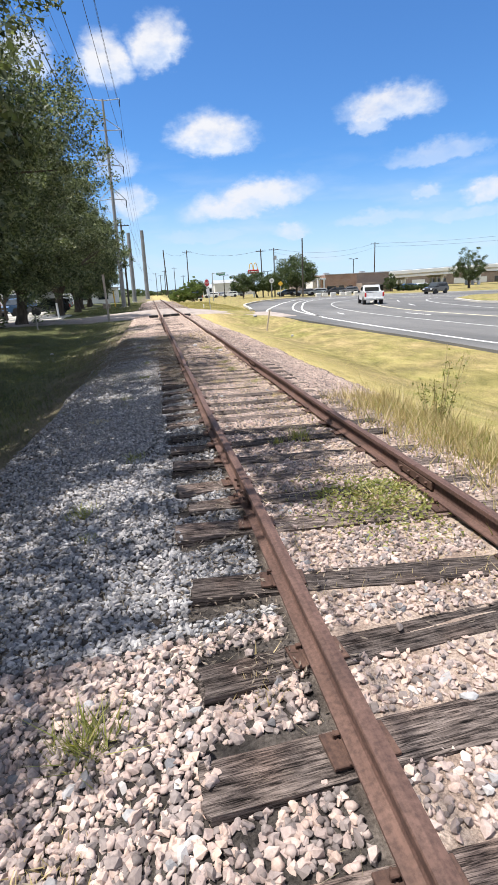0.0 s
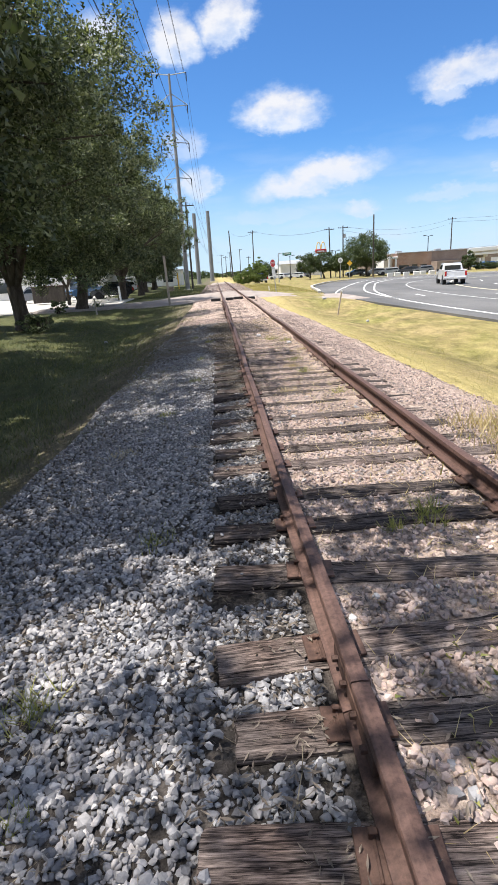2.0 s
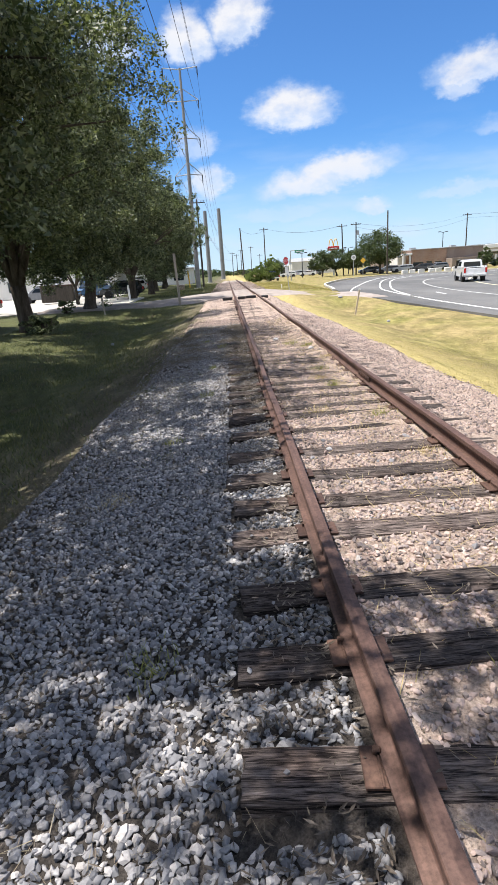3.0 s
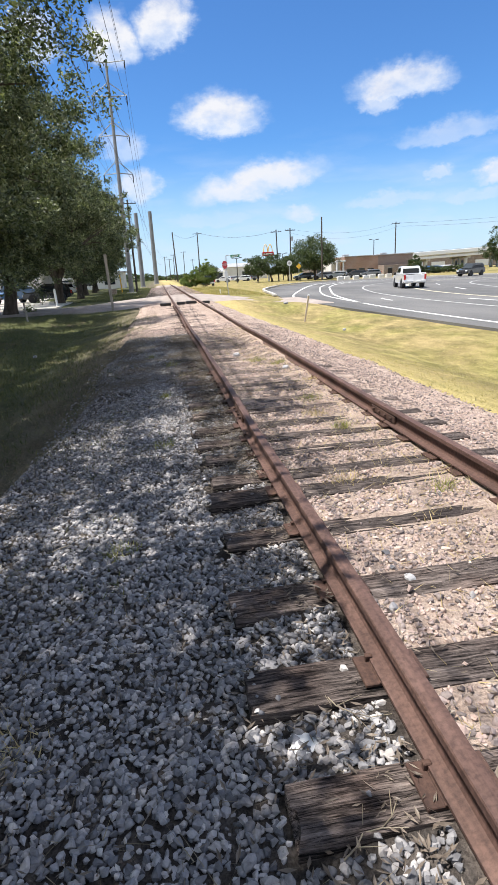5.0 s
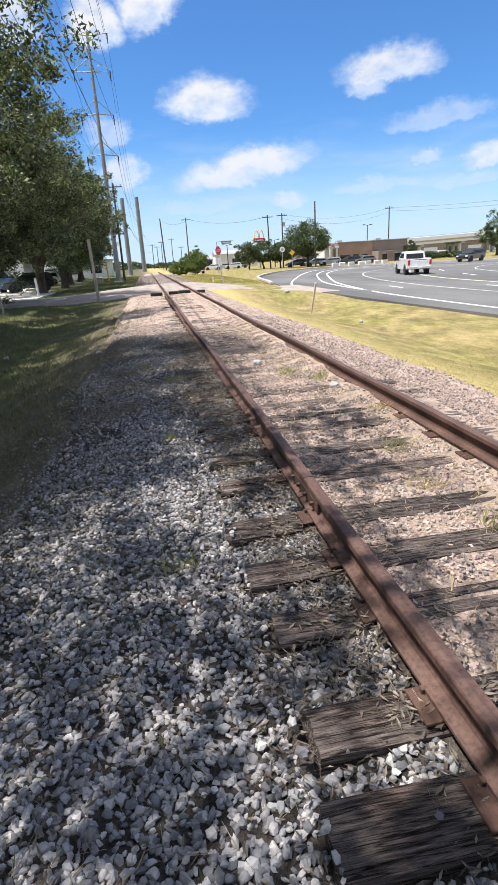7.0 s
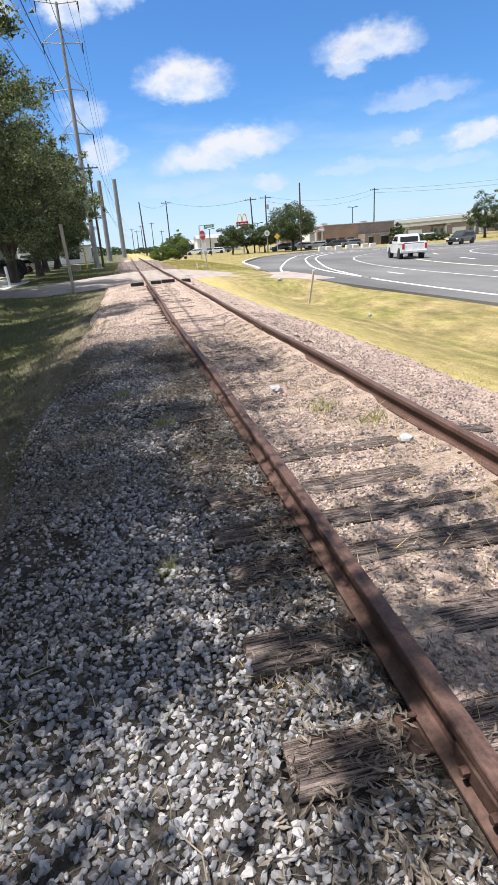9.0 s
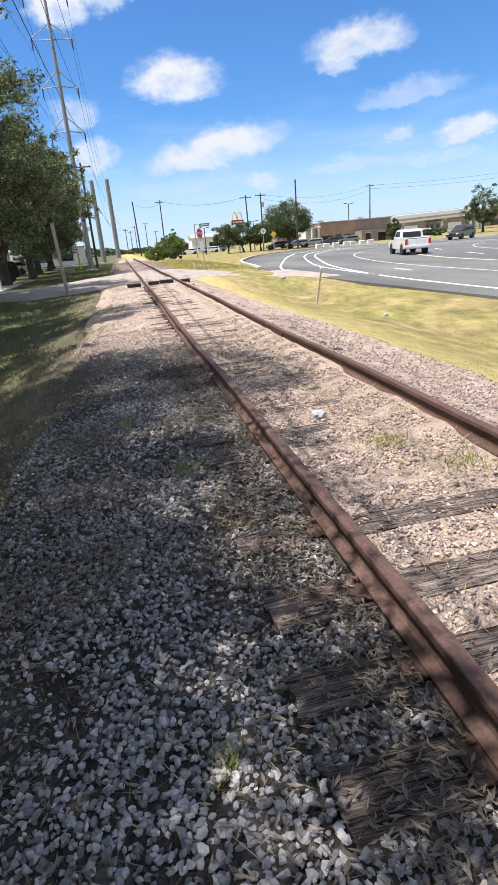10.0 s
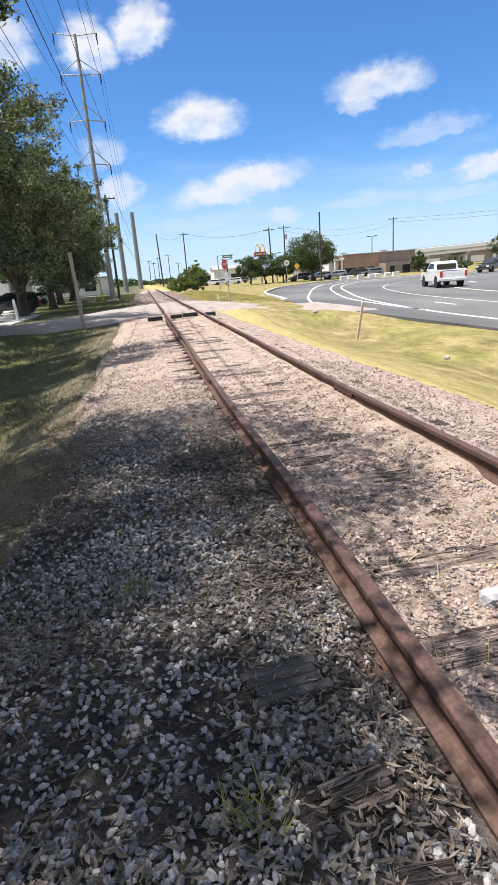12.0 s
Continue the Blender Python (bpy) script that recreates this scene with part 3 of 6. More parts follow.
def slab(name, outline, z, depth, material):
    """A flat slab with the given outline."""
    bm = bmesh.new()
    top = bm.faces.new([bm.verts.new((x, y, z)) for x, y in outline])
    if top.normal.z < 0 or top.calc_area() and (top.normal_update() or top.normal.z < 0):
        top.normal_flip()
    res = bmesh.ops.extrude_face_region(bm, geom=[top])
    low = [g for g in res["geom"] if isinstance(g, bmesh.types.BMVert)]
    bmesh.ops.translate(bm, verts=low, vec=(0, 0, -depth))
    bmesh.ops.triangulate(bm, faces=bm.faces[:])
    bmesh.ops.recalc_face_normals(bm, faces=bm.faces[:])
    return new(name, from_bm(name, bm, material))


def step(a, b, v):
    t = np.clip((np.asarray(v, float) - a) / (b - a), 0, 1)
    return t * t * (3 - 2 * t)


def wobble(x, y, seed=0.0):
    """A cheap smooth field of about -1 to 1."""
    x, y = np.asarray(x, float) + seed * 3.1, np.asarray(y, float) - seed * 1.7
    return (np.sin(1.1 * x + 1.7 * np.sin(0.6 * y + seed)) + np.sin(1.3 * y + 1.3 * np.sin(0.9 * x)) + 0.6 * np.sin(2.9 * x - 2.3 * y + seed)) / 2.6


# ---- ground ----
def ground_height(x, y):
    x, y = np.asarray(x, float), np.asarray(y, float)
    px = [-3000, -30, -14, -9.5, -7.5, -5.2, -3.6, -2.4, -1.5, 2.4, 3.0, 4.2, 6.4, 8.2, 9.3, 3000]
    ditch = np.interp(x, px, [-0.45, -0.45, -0.45, -0.62, -0.78, -1.08, -0.86, -0.50, -0.42, -0.42, -0.44, -0.72, -1.12, -0.86, -0.80, -0.80])
    level = np.interp(x, px, [-0.45, -0.45, -0.45, -0.45, -0.45, -0.45, -0.40, -0.38, -0.38, -0.38, -0.38, -0.40, -0.48, -0.62, -0.76, -0.80])
    past = step(37.5, 42.0, y)
    near_road = step(9.0, 10.0, x)
    z = ditch * (1 - past) + level * past
    z = z + 0.05 * wobble(x * 0.7, y * 0.5, 2.0) * (1 - near_road) * (np.abs(x) < 60)
    # a grassed rise under the island between driveway, road and track
    z = z + 0.12 * past * step(56, 66, y) * step(4.5, 7.0, x) * (1 - step(9.0, 9.8, x))
    return z


def build_ground():
    xs = np.concatenate([[-3000, -1200, -500, -200, -100, -60, -40], np.arange(-30, -14, 2.0), np.arange(-14, 10.4, 0.4), np.arange(11, 30, 3.0), [36, 50, 70, 100, 200, 500, 1200, 3000]])
    ys = np.concatenate([[-600, -200, -80, -40, -20], np.arange(-10, 70, 0.5), np.arange(72, 130, 4.0), [150, 200, 300, 600, 1200, 2400, 4500]])
    X, Y = np.meshgrid(xs, ys)
    Z = ground_height(X, Y)
    V = np.stack([X.ravel(), Y.ravel(), Z.ravel()], 1)
    w = len(xs)
    faces = [(j * w + i, j * w + i + 1, (j + 1) * w + i + 1, (j + 1) * w + i) for j in range(len(ys) - 1) for i in range(w - 1)]
    me = mesh_of("ground", V, faces, M_GROUND, True)
    tagged(new("ground", me), "dry mown grass verge and shaded turf beside the railway", "ground", kind="structure")


build_ground()

# ---- road, driveway, car park ----
ROAD_Z = -0.70
road_edge = [(9.6, -300), (9.9, 10), (9.9, 22), (9.4, 33), (9.2, 41), (8.8, 47), (9.2, 52.5), (10.2, 61), (11.2, 70), (12.8, 77), (17, 88), (22, 95), (28, 99), (34, 98), (40, 93), (46, 87), (60, 78), (120, 56), (300, 0), (300, -40),
             (120, 24), (60, 46), (44, 52), (33, 46), (27, 30), (25, 10), (25, -300)]
tagged(slab("road", road_edge, ROAD_Z, 0.25, M_ASPHALT), "worn grey asphalt road curving to one side", "road", kind="structure")

edge_line = [(11.6, -60), (11.3, 8), (11.0, 20), (10.9, 30), (11.2, 38), (12.0, 44), (13.5, 52), (16.6, 63), (19.4, 72), (23, 80), (28, 86), (36, 87), (44, 82)]
lines = (("edge", edge_line, 0.16, M_LINE), ("bike", [(11.35, 39), (11.9, 46), (12.9, 53), (15.5, 63), (19.0, 74.2), (23, 83), (29, 90), (37, 90)], 0.15, M_LINE),
         ("turn", [(9.5, 49.6), (11.0, 56), (13.9, 65.2), (18.0, 77), (22.5, 87), (28, 93)], 0.15, M_LINE),
         ("centre", [(15.6, -60), (15.3, 10), (15.0, 26), (15.1, 36), (15.7, 44), (17.2, 53), (20.3, 63.5), (24.5, 71), (31, 76), (40, 75)], 0.15, M_LINE_WORN),
         ("median", [(19.6, -60), (19.4, 10), (19.0, 34), (19.6, 44), (21.6, 53.5), (25.0, 63), (29, 69), (36, 72), (44, 69)], 0.22, M_YELLOW),
         ("inner", [(23.5, -20), (23.8, 30), (25.0, 43), (27.5, 53), (31, 61), (36.5, 66), (44, 65)], 0.15, M_LINE_WORN))
for kind_of, pts, width, mat in lines:
    me = mesh_of("road_line", *ribbon([Vector(p) for p in pts], width, ROAD_Z), mat)
    tagged(new("road_line", me), "faded yellow painted median line" if mat is M_YELLOW else "worn white painted lane line on asphalt", "road marking", kind="structure")
for a, c in (((13.6, 40.5), (13.9, 43.0)), ((23.1, 48.2), (24.2, 51.9)), ((17.3, 34.5), (17.3, 38.0)), ((26.7, 59.3), (28.0, 62.5)), ((17.2, 22.0), (17.2, 25.5))):
    me = mesh_of("lane_dash", *ribbon([Vector(a), Vector(c)], 0.13, ROAD_Z), M_LINE)
    tagged(new("lane_dash", me), "short worn white lane dash", "road marking", group="lane dashes", kind="structure")

# grassed traffic island inside the bend, with its kerb
island = [(30, 40), (28.6, 47), (31.5, 56), (37.5, 63), (45, 62.5), (60, 55), (60, 44), (45, 46)]
tagged(slab("island_kerb", island, -0.55, 0.3, M_CONCRETE), "pale concrete kerb of a traffic island", "kerb", kind="structure")
cen = Vector((42, 52))
tagged(slab("traffic_island", [tuple(cen + (Vector(p) - cen) * 0.97) for p in island], -0.50, 0.3, M_GROUND), "raised grass traffic island", "traffic island", kind="structure")

# kerb between the driveway's grass island and the road
kerb = mesh_of("kerb", *ribbon([Vector(p) for p in ((9.3, 56), (10.0, 61), (11.0, 70), (12.5, 77), (16.8, 88.5), (22, 95.6), (28, 99.6), (34, 98.6), (40, 93.6), (46, 87.6), (60, 78.6), (110, 60))], 0.28, ROAD_Z, 0.15), M_CONCRETE)
tagged(new("kerb", kerb), "pale concrete kerb along the road's outer edge", "kerb", kind="structure")


def drape(name, left, right, material, lift, label, category, depth=0.35):
    """A gently uneven way between two edges (lists of x, y, z)."""
    verts, faces = [], []
    n, across = len(left), 8
    for a, b in zip(left, right):
        for k in range(across + 1):
            t = k / across
            p = [a[i] + (b[i] - a[i]) * t for i in range(3)]
            p[2] += lift - (depth if k in (0, across) else 0.0) + 0.015 * float(wobble(p[0] * 2, p[1] * 2))
            verts.append(p)
    for i in range(n - 1):
        for k in range(across):
            a = i * (across + 1) + k
            faces.append((a, a + 1, a + across + 2, a + across + 1))
    me = mesh_of(name, verts, faces, material, True)
    return tagged(new(name, me), label, category, kind="structure")


# gravel driveway that crosses the track from the car park to the road
near_edge = [(-14, 43.5, -0.36), (-10.5, 43.0, -0.36), (-7.4, 42.3, -0.34), (-5.3, 41.3, -0.32), (-3.7, 42.0, -0.28), (-2.4, 43.6, -0.24), (-1.0, 44.6, -0.19), (0.7, 44.6, -0.165), (2.4, 45.0, -0.20), (4.9, 45.4, -0.40), (6.6, 43.6, -0.53), (8.0, 41.4, -0.62), (9.3, 40.6, -0.67), (10.2, 40.3, -0.69)]
far_edge = [(-14, 52, -0.36), (-10.5, 51, -0.36), (-8.0, 50.0, -0.34), (-6.0, 52.0, -0.32), (-4.6, 55.0, -0.28), (-3.4, 57.0, -0.24), (-1.2, 58.5, -0.19), (0.7, 59.5, -0.165), (2.7, 60.5, -0.20), (4.9, 56.5, -0.36), (6.2, 52.5, -0.50), (7.6, 51.5, -0.58), (9.3, 52.5, -0.66), (10.2, 53.0, -0.69)]
drape("driveway", near_edge, far_edge, M_DIRT, 0.02, "pale gravel driveway crossing the railway track", "driveway")

lot = [(-8.6, 49), (-10.5, 47.4), (-12.9, 45.6), (-16, 42.9), (-24, 40.5), (-60, 34), (-60, 130), (-20, 130), (-14.5, 100), (-13.5, 70), (-9.0, 62)]
tagged(slab("far_lot", [(13, 104), (30, 103.5), (48, 92), (62, 83), (130, 62), (300, 40), (300, 240), (13, 240)], -0.765, 0.1, M_CONCRETE), "pale concrete forecourts across the road", "car park", kind="structure")
tagged(slab("car_park", lot, -0.36, 0.3, M_CONCRETE), "sunlit pale concrete car park behind the trees", "car park", kind="structure")


# ---- ballast ----
def ballast_edges(y):
    t = step(9, 17, y)
    return -2.75 + 0.60 * t + 0.16 * wobble(0.3, np.asarray(y) * 0.8, 1.0), 3.25 - 0.35 * step(20, 38, y) + 0.12 * wobble(0.7, np.asarray(y) * 0.8, 4.0)


def ballast_height(x, y):
    x, y = np.asarray(x, float), np.asarray(y, float)
    l, r = ballast_edges(y)
    buried = step(12.5, 17.0, y)
    zl = -0.27 + 0.05 * buried + 0.028 * step(16.6, 17.6, y)
    z = np.where(x < -0.55, zl - 0.055 * np.clip(-0.55 - x, 0, 9), -0.200)
    mid = step(-0.75, -0.05, x)
    z = np.where((x >= -0.75) & (x < -0.05), zl * (1 - mid) + (-0.205) * mid, z)
    z = np.where(x > 2.05, -0.205 - 0.10 * (x - 2.05), z)
    z = z + 0.018 * wobble(x * 2.2, y * 2.0, 3.0) + 0.008 * wobble(x * 6, y * 6, 5.0)
    # fines bury the timbers and the rail foot further on
    z = z + 0.004 * step(13.0, 16.5, y) + 0.075 * step(10.0, 22.0, y) * (1 - step(0.12, 0.5, np.abs(x - 1.47)))
    # leaves and fines heaped against the shaded rail
    z = z + 0.03 * step(14.5, 17.0, y) * (1 - step(22.5, 24.5, y)) * step(-0.45, -0.14, x) * (1 - step(-0.04, 0.16, x))
    # shoulders run out into the grass
    z = z - 0.45 * step(0.0, 0.6, l + 0.3 - x) - 0.55 * step(0.0, 0.6, x - r + 0.3)
    return z


def build_ballast_bed():
    ys = np.concatenate([np.arange(-6, 24, 0.16), np.arange(24, 45.2, 0.4)])
    u = np.linspace(0, 1, 41)
    X, Y = [], []
    for y in ys:
        l, r = ballast_edges(y)
        X.append(l - 0.3 + (r - l + 0.6) * u)
        Y.append(np.full_like(u, y))
    X, Y = np.array(X), np.array(Y)
    Z = ballast_height(X, Y)
    w = len(u)
    faces = [(j * w + i, j * w + i + 1, (j + 1) * w + i + 1, (j + 1) * w + i) for j in range(len(ys) - 1) for i in range(w - 1)]
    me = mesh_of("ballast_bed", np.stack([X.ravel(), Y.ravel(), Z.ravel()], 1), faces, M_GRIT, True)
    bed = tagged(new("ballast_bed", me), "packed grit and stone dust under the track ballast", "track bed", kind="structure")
    # beyond the driveway the bed is dirt and grass
    ys = np.arange(57, 122, 0.8)
    verts, faces = [], []
    for y in ys:
        for x in np.linspace(-1.9, 3.3, 14):
            verts.append((x, y, -0.20 - 0.35 * float(step(1.5, 2.6, abs(x - 0.7))) + 0.02 * float(wobble(x * 2, y))))
    faces = [(j * 14 + i, j * 14 + i + 1, (j + 1) * 14 + i + 1, (j + 1) * 14 + i) for j in range(len(ys) - 1) for i in range(13)]
    tagged(new("track_bed", mesh_of("track_bed", verts, faces, M_DIRT, True)), "overgrown pale track bed past the crossing", "track bed", kind="structure")
    return bed


BED = build_ballast_bed()


def stone_shapes(count, rng, seed_faces="round"):
    """Crushed-stone shapes: lumps cut by a few random planes, so that they are blunt but angular."""
    if seed_faces == "round":
        g = (1 + 5 ** 0.5) / 2
        v0 = np.array([(-1, g, 0), (1, g, 0), (-1, -g, 0), (1, -g, 0), (0, -1, g), (0, 1, g), (0, -1, -g), (0, 1, -g), (g, 0, -1), (g, 0, 1), (-g, 0, -1), (-g, 0, 1)], float) / 1.9
        f0 = np.array([(0, 11, 5), (0, 5, 1), (0, 1, 7), (0, 7, 10), (0, 10, 11), (1, 5, 9), (5, 11, 4), (11, 10, 2), (10, 7, 6), (7, 1, 8), (3, 9, 4), (3, 4, 2), (3, 2, 6), (3, 6, 8), (3, 8, 9), (4, 9, 5), (2, 4, 11), (6, 2, 10), (8, 6, 7), (9, 8, 1)])
    else:
        v0 = np.array([(x, y, z) for x in (-1, 1) for y in (-1, 1) for z in (-1, 1)], float) * 0.66
        f0 = np.array([(0, 1, 3), (0, 3, 2), (4, 6, 7), (4, 7, 5), (0, 4, 5), (0, 5, 1), (2, 3, 7), (2, 7, 6), (1, 5, 7), (1, 7, 3), (0, 2, 6), (0, 6, 4)])
    shapes = []
    for _ in range(count):
        v = v0 * rng.uniform(0.82, 1.18, (len(v0), 1)) + rng.normal(0, 0.14 if seed_faces == "round" else 0.14, v0.shape)
        for _cut in range(3):
            n = rng.normal(0, 1, 3)
            n /= np.linalg.norm(n)
            over = np.maximum(v @ n - rng.uniform(0.45, 0.75), 0)
            v = v - over[:, None] * n[None]
        v = v * np.array([rng.uniform(0.95, 1.45), rng.uniform(0.75, 1.05), rng.uniform(0.6, 0.95)])
        shapes.append(v)
    return shapes, f0


def scatter_stones(name, x, y, z, size, rng, label, sink=0.22, simple=False, material=None):
    shapes, f0 = stone_shapes(60, rng, "blunt" if simple else "round")
    z = z + size * rng.uniform(-0.20, 0.45, len(x))
    n = len(x)
    pick = rng.integers(0, len(shapes), n)
    yaw = rng.uniform(0, 2 * np.pi, n)
    tx, ty = rng.normal(0, 0.5, n), rng.normal(0, 0.5, n)
    S = np.array(shapes)[pick]                                  # n, k, 3
    c, s = np.cos(yaw)[:, None], np.sin(yaw)[:, None]
    P = S * size[:, None, None]
    A = P.copy()
    A[:, :, 2] = P[:, :, 2] * np.cos(tx)[:, None] + P[:, :, 0] * np.sin(tx)[:, None]
    A[:, :, 0] = P[:, :, 0] * np.cos(tx)[:, None] - P[:, :, 2] * np.sin(tx)[:, None]
    B = A.copy()
    B[:, :, 2] = A[:, :, 2] * np.cos(ty)[:, None] + A[:, :, 1] * np.sin(ty)[:, None]
    B[:, :, 1] = A[:, :, 1] * np.cos(ty)[:, None] - A[:, :, 2] * np.sin(ty)[:, None]
    C = B.copy()
    C[:, :, 0] = B[:, :, 0] * c - B[:, :, 1] * s + x[:, None]
    C[:, :, 1] = B[:, :, 0] * s + B[:, :, 1] * c + y[:, None]
    C[:, :, 2] = B[:, :, 2] + (z + size * sink)[:, None]
    k = S.shape[1]
    F = (f0[None] + (np.arange(n) * k)[:, None, None]).reshape(-1, 3)
    V = C.reshape(-1, 3)
    me = bpy.data.meshes.new(name)
    me.vertices.add(len(V))
    me.vertices.foreach_set("co", V.ravel())
    me.loops.add(len(F) * 3)
    me.loops.foreach_set("vertex_index", F.ravel())
    me.polygons.add(len(F))
    me.polygons.foreach_set("loop_start", np.arange(0, len(F) * 3, 3))
    me.polygons.foreach_set("loop_total", np.full(len(F), 3))
    me.materials.append(material or M_STONE)
    me.update(calc_edges=True)
    # part of the stones are worn blunt, the rest keep crisp faces
    worn = np.repeat(rng.uniform(0, 1, n) < (0.4 if simple else 0.12), len(f0))
    me.polygons.foreach_set("use_smooth", worn)
    me.update()
    tagged(new(name, me), label, "gravel", kind="stuff")


TIES = [-0.2, 0.35, 0.9, 1.45, 2.05, 2.62, 3.21, 3.76, 4.62, 5.17, 5.66, 6.24, 6.91, 7.44, 8.13, 8.62, 9.16, 9.79, 10.52, 11.17, 11.57, 12.13, 12.6, 13.1, 13.8, 14.36, 14.96, 15.39, 15.89, 16.5, 17.01, 17.65, 18.25, 18.95, 19.5, 20.2, 20.85, 21.4, 22.05]
# where a tie's shaded end stops, and how far it lies askew, where these differ from the rest
TIE_END = {2.62: -0.63, 4.62: -0.65, 5.17: -0.50, 5.66: -0.575, 6.91: -0.61, 7.44: -0.535, 8.13: -0.59, 9.16: -0.63, 9.79: -0.64, 10.52: -0.56, 11.17: -0.61, 11.57: -0.565, 13.1: -0.62, 13.8: -0.565, 15.89: -0.55}
TIE_SKEW = {2.62: 4.0, 3.21: 6.0, 3.76: -6.0, 4.62: -4.0, 5.66: 2.5, 6.24: -4.5}
while TIES[-1] < 39.2:
    TIES.append(TIES[-1] + 0.56 + 0.09 * math.sin(len(TIES) * 2.3))


def stones():
    rng = np.random.default_rng(5)

    def field(n, x0, x1, y0, y1, smin, smax, keep):
        x, y = rng.uniform(x0, x1, n), rng.uniform(y0, y1, n)
        s = (smin + (smax - smin) * rng.beta(1.6, 3.0, n)) * (0.86 - 0.08 * step(3.5, 7.5, y) - 0.08 * step(11, 14, y)) * np.where(x > 1.6, 0.95, 1.0)
        l, r = ballast_edges(y)
        # thinning towards the grass
        p = np.clip((x - l + 0.2) / 1.15, 0, 1) ** 0.8 * np.clip((r - x - 0.05) / 1.0, 0, 1)
        p = np.maximum(p, 0.06)
        p = p * np.where(x > 1.55, 0.8, np.where((x > 0.0) & (y > 6.0) & (y < 14.5), 0.9, 1.0))
        # soil and litter show through where the bed runs out
        bare = np.sin(x * 3.1 + y * 1.3) + np.sin(x * 1.7 - y * 2.6 + 1.0)
        p = p * np.where((x < -0.2) & (y > 15.5), np.where(bare > 0.5, 0.35, 0.85), 1.0)
        ok = rng.uniform(0, 1, n) < p * keep
        x, y, s = x[ok], y[ok], s[ok]
        # ties and rails stay mostly clear
        d = np.min(np.abs(y[:, None] - np.array(TIES)[None, :]), axis=1)
        on_tie = (d < 0.115 + s * 0.5) & (x > -0.605) & (x < 2.05)
        on_rail = (np.abs(x + 0.034) < 0.085 + s * 0.4) | (np.abs(x - 1.469) < 0.085 + s * 0.4)
        bury = np.where(y > 16, 0.12, 0.008)
        drop = (on_tie & (rng.uniform(0, 1, len(x)) > bury)) | on_rail
        x, y, s = x[~drop], y[~drop], s[~drop]
        z = np.maximum(ballast_height(x, y), ground_height(x, y))
        d = np.min(np.abs(y[:, None] - np.array(TIES)[None, :]), axis=1)
        z = z - 0.002 * ((x > 0.0) & (y > 6) & (y < 14.5))
        z = np.where((d < 0.12) & (x > -0.62) & (x < 2.05), np.maximum(z, -0.185), z)
        return x, y, z, s

    # grey tint over the stretch the oaks shade, pink where sun falls
    pink, grey = "pinkish grey crushed stone ballast around the ties", "grey crushed stone ballast mixed with leaf litter"
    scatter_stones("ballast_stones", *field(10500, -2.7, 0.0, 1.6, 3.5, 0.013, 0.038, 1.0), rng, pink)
    scatter_stones("ballast_stones", *field(33000, -2.8, 0.0, 3.5, 9.0, 0.012, 0.034, 1.0), rng, grey, material=M_STONE_SHADED)
    scatter_stones("ballast_stones", *field(28000, 0.0, 3.3, 1.6, 9.0, 0.012, 0.036, 1.0), rng, pink)
    scatter_stones("ballast_stones", *field(62000, -2.5, 0.0, 9.0, 20.0, 0.012, 0.033, 1.0), rng, grey, material=M_STONE_SHADED)
    scatter_stones("ballast_stones", *field(48000, 0.0, 3.3, 9.0, 20.0, 0.011, 0.030, 1.0), rng, pink, simple=True)
    scatter_stones("ballast_stones", *field(9500, -2.5, 0.0, 20.0, 23.5, 0.012, 0.034, 1.0), rng, grey, simple=True, material=M_STONE_SHADED)
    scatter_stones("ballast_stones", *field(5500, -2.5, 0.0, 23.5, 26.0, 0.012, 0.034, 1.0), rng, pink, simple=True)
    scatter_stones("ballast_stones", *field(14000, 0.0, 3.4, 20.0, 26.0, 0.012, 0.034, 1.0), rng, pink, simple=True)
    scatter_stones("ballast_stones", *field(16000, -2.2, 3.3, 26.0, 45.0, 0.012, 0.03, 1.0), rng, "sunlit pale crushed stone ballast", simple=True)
    scatter_stones("ballast_stones", *field(4000, -2.5, 3.3, -3.0, 1.6, 0.02, 0.046, 1.0), rng, "grey crushed stone ballast", simple=True)
    # gravel strewn over the driveway and between the rails beyond it
    x, y = rng.uniform(-2.0, 3.2, 5000), rng.uniform(57, 100, 5000)
    scatter_stones("track_gravel", x, y, np.full(5000, -0.2), rng.uniform(0.02, 0.05, 5000), rng, "sparse pale gravel along the overgrown track", simple=True)

    # the larger loose stones beside the near rail, one by one
    shapes, f0 = stone_shapes(14, rng)
    meshes = [mesh_of("stone", v, [tuple(int(i) for i in f) for f in f0], M_STONE_ONE) for v in shapes]
    count = 0
    while count < 300:
        x, y = rng.uniform(-1.5, -0.15) if rng.uniform() < 0.6 else rng.uniform(0.05, 1.3), 1.7 + 10.5 * rng.uniform() ** 1.3
        if abs(x + 0.034) < 0.14 or (x > -0.72 and min(abs(y - t) for t in TIES) < 0.16):
            continue
        size = rng.uniform(0.022, 0.036) * (1.0 if y < 6 else 0.8)
        ob = part("stone", meshes[count % 14], None, BED)
        ob.matrix_world = pose(x, y, float(ballast_height(x, y)) + 0.25 * size, rng.uniform(-30, 30), rng.uniform(-30, 30), rng.uniform(0, 360)) @ Matrix.Scale(size, 4)
        count += 1


stones()


# ---- track ----
RAIL = [(0, 0), (0.002, -0.006), (0.002, -0.034), (-0.024, -0.044), (-0.026, -0.115), (-0.020, -0.128), (0.032, -0.142), (0.032, -0.155),
        (-0.100, -0.155), (-0.100, -0.142), (-0.048, -0.128), (-0.042, -0.115), (-0.044, -0.044), (-0.070, -0.034), (-0.070, -0.006), (-0.066, 0), (-0.034, 0.003)]


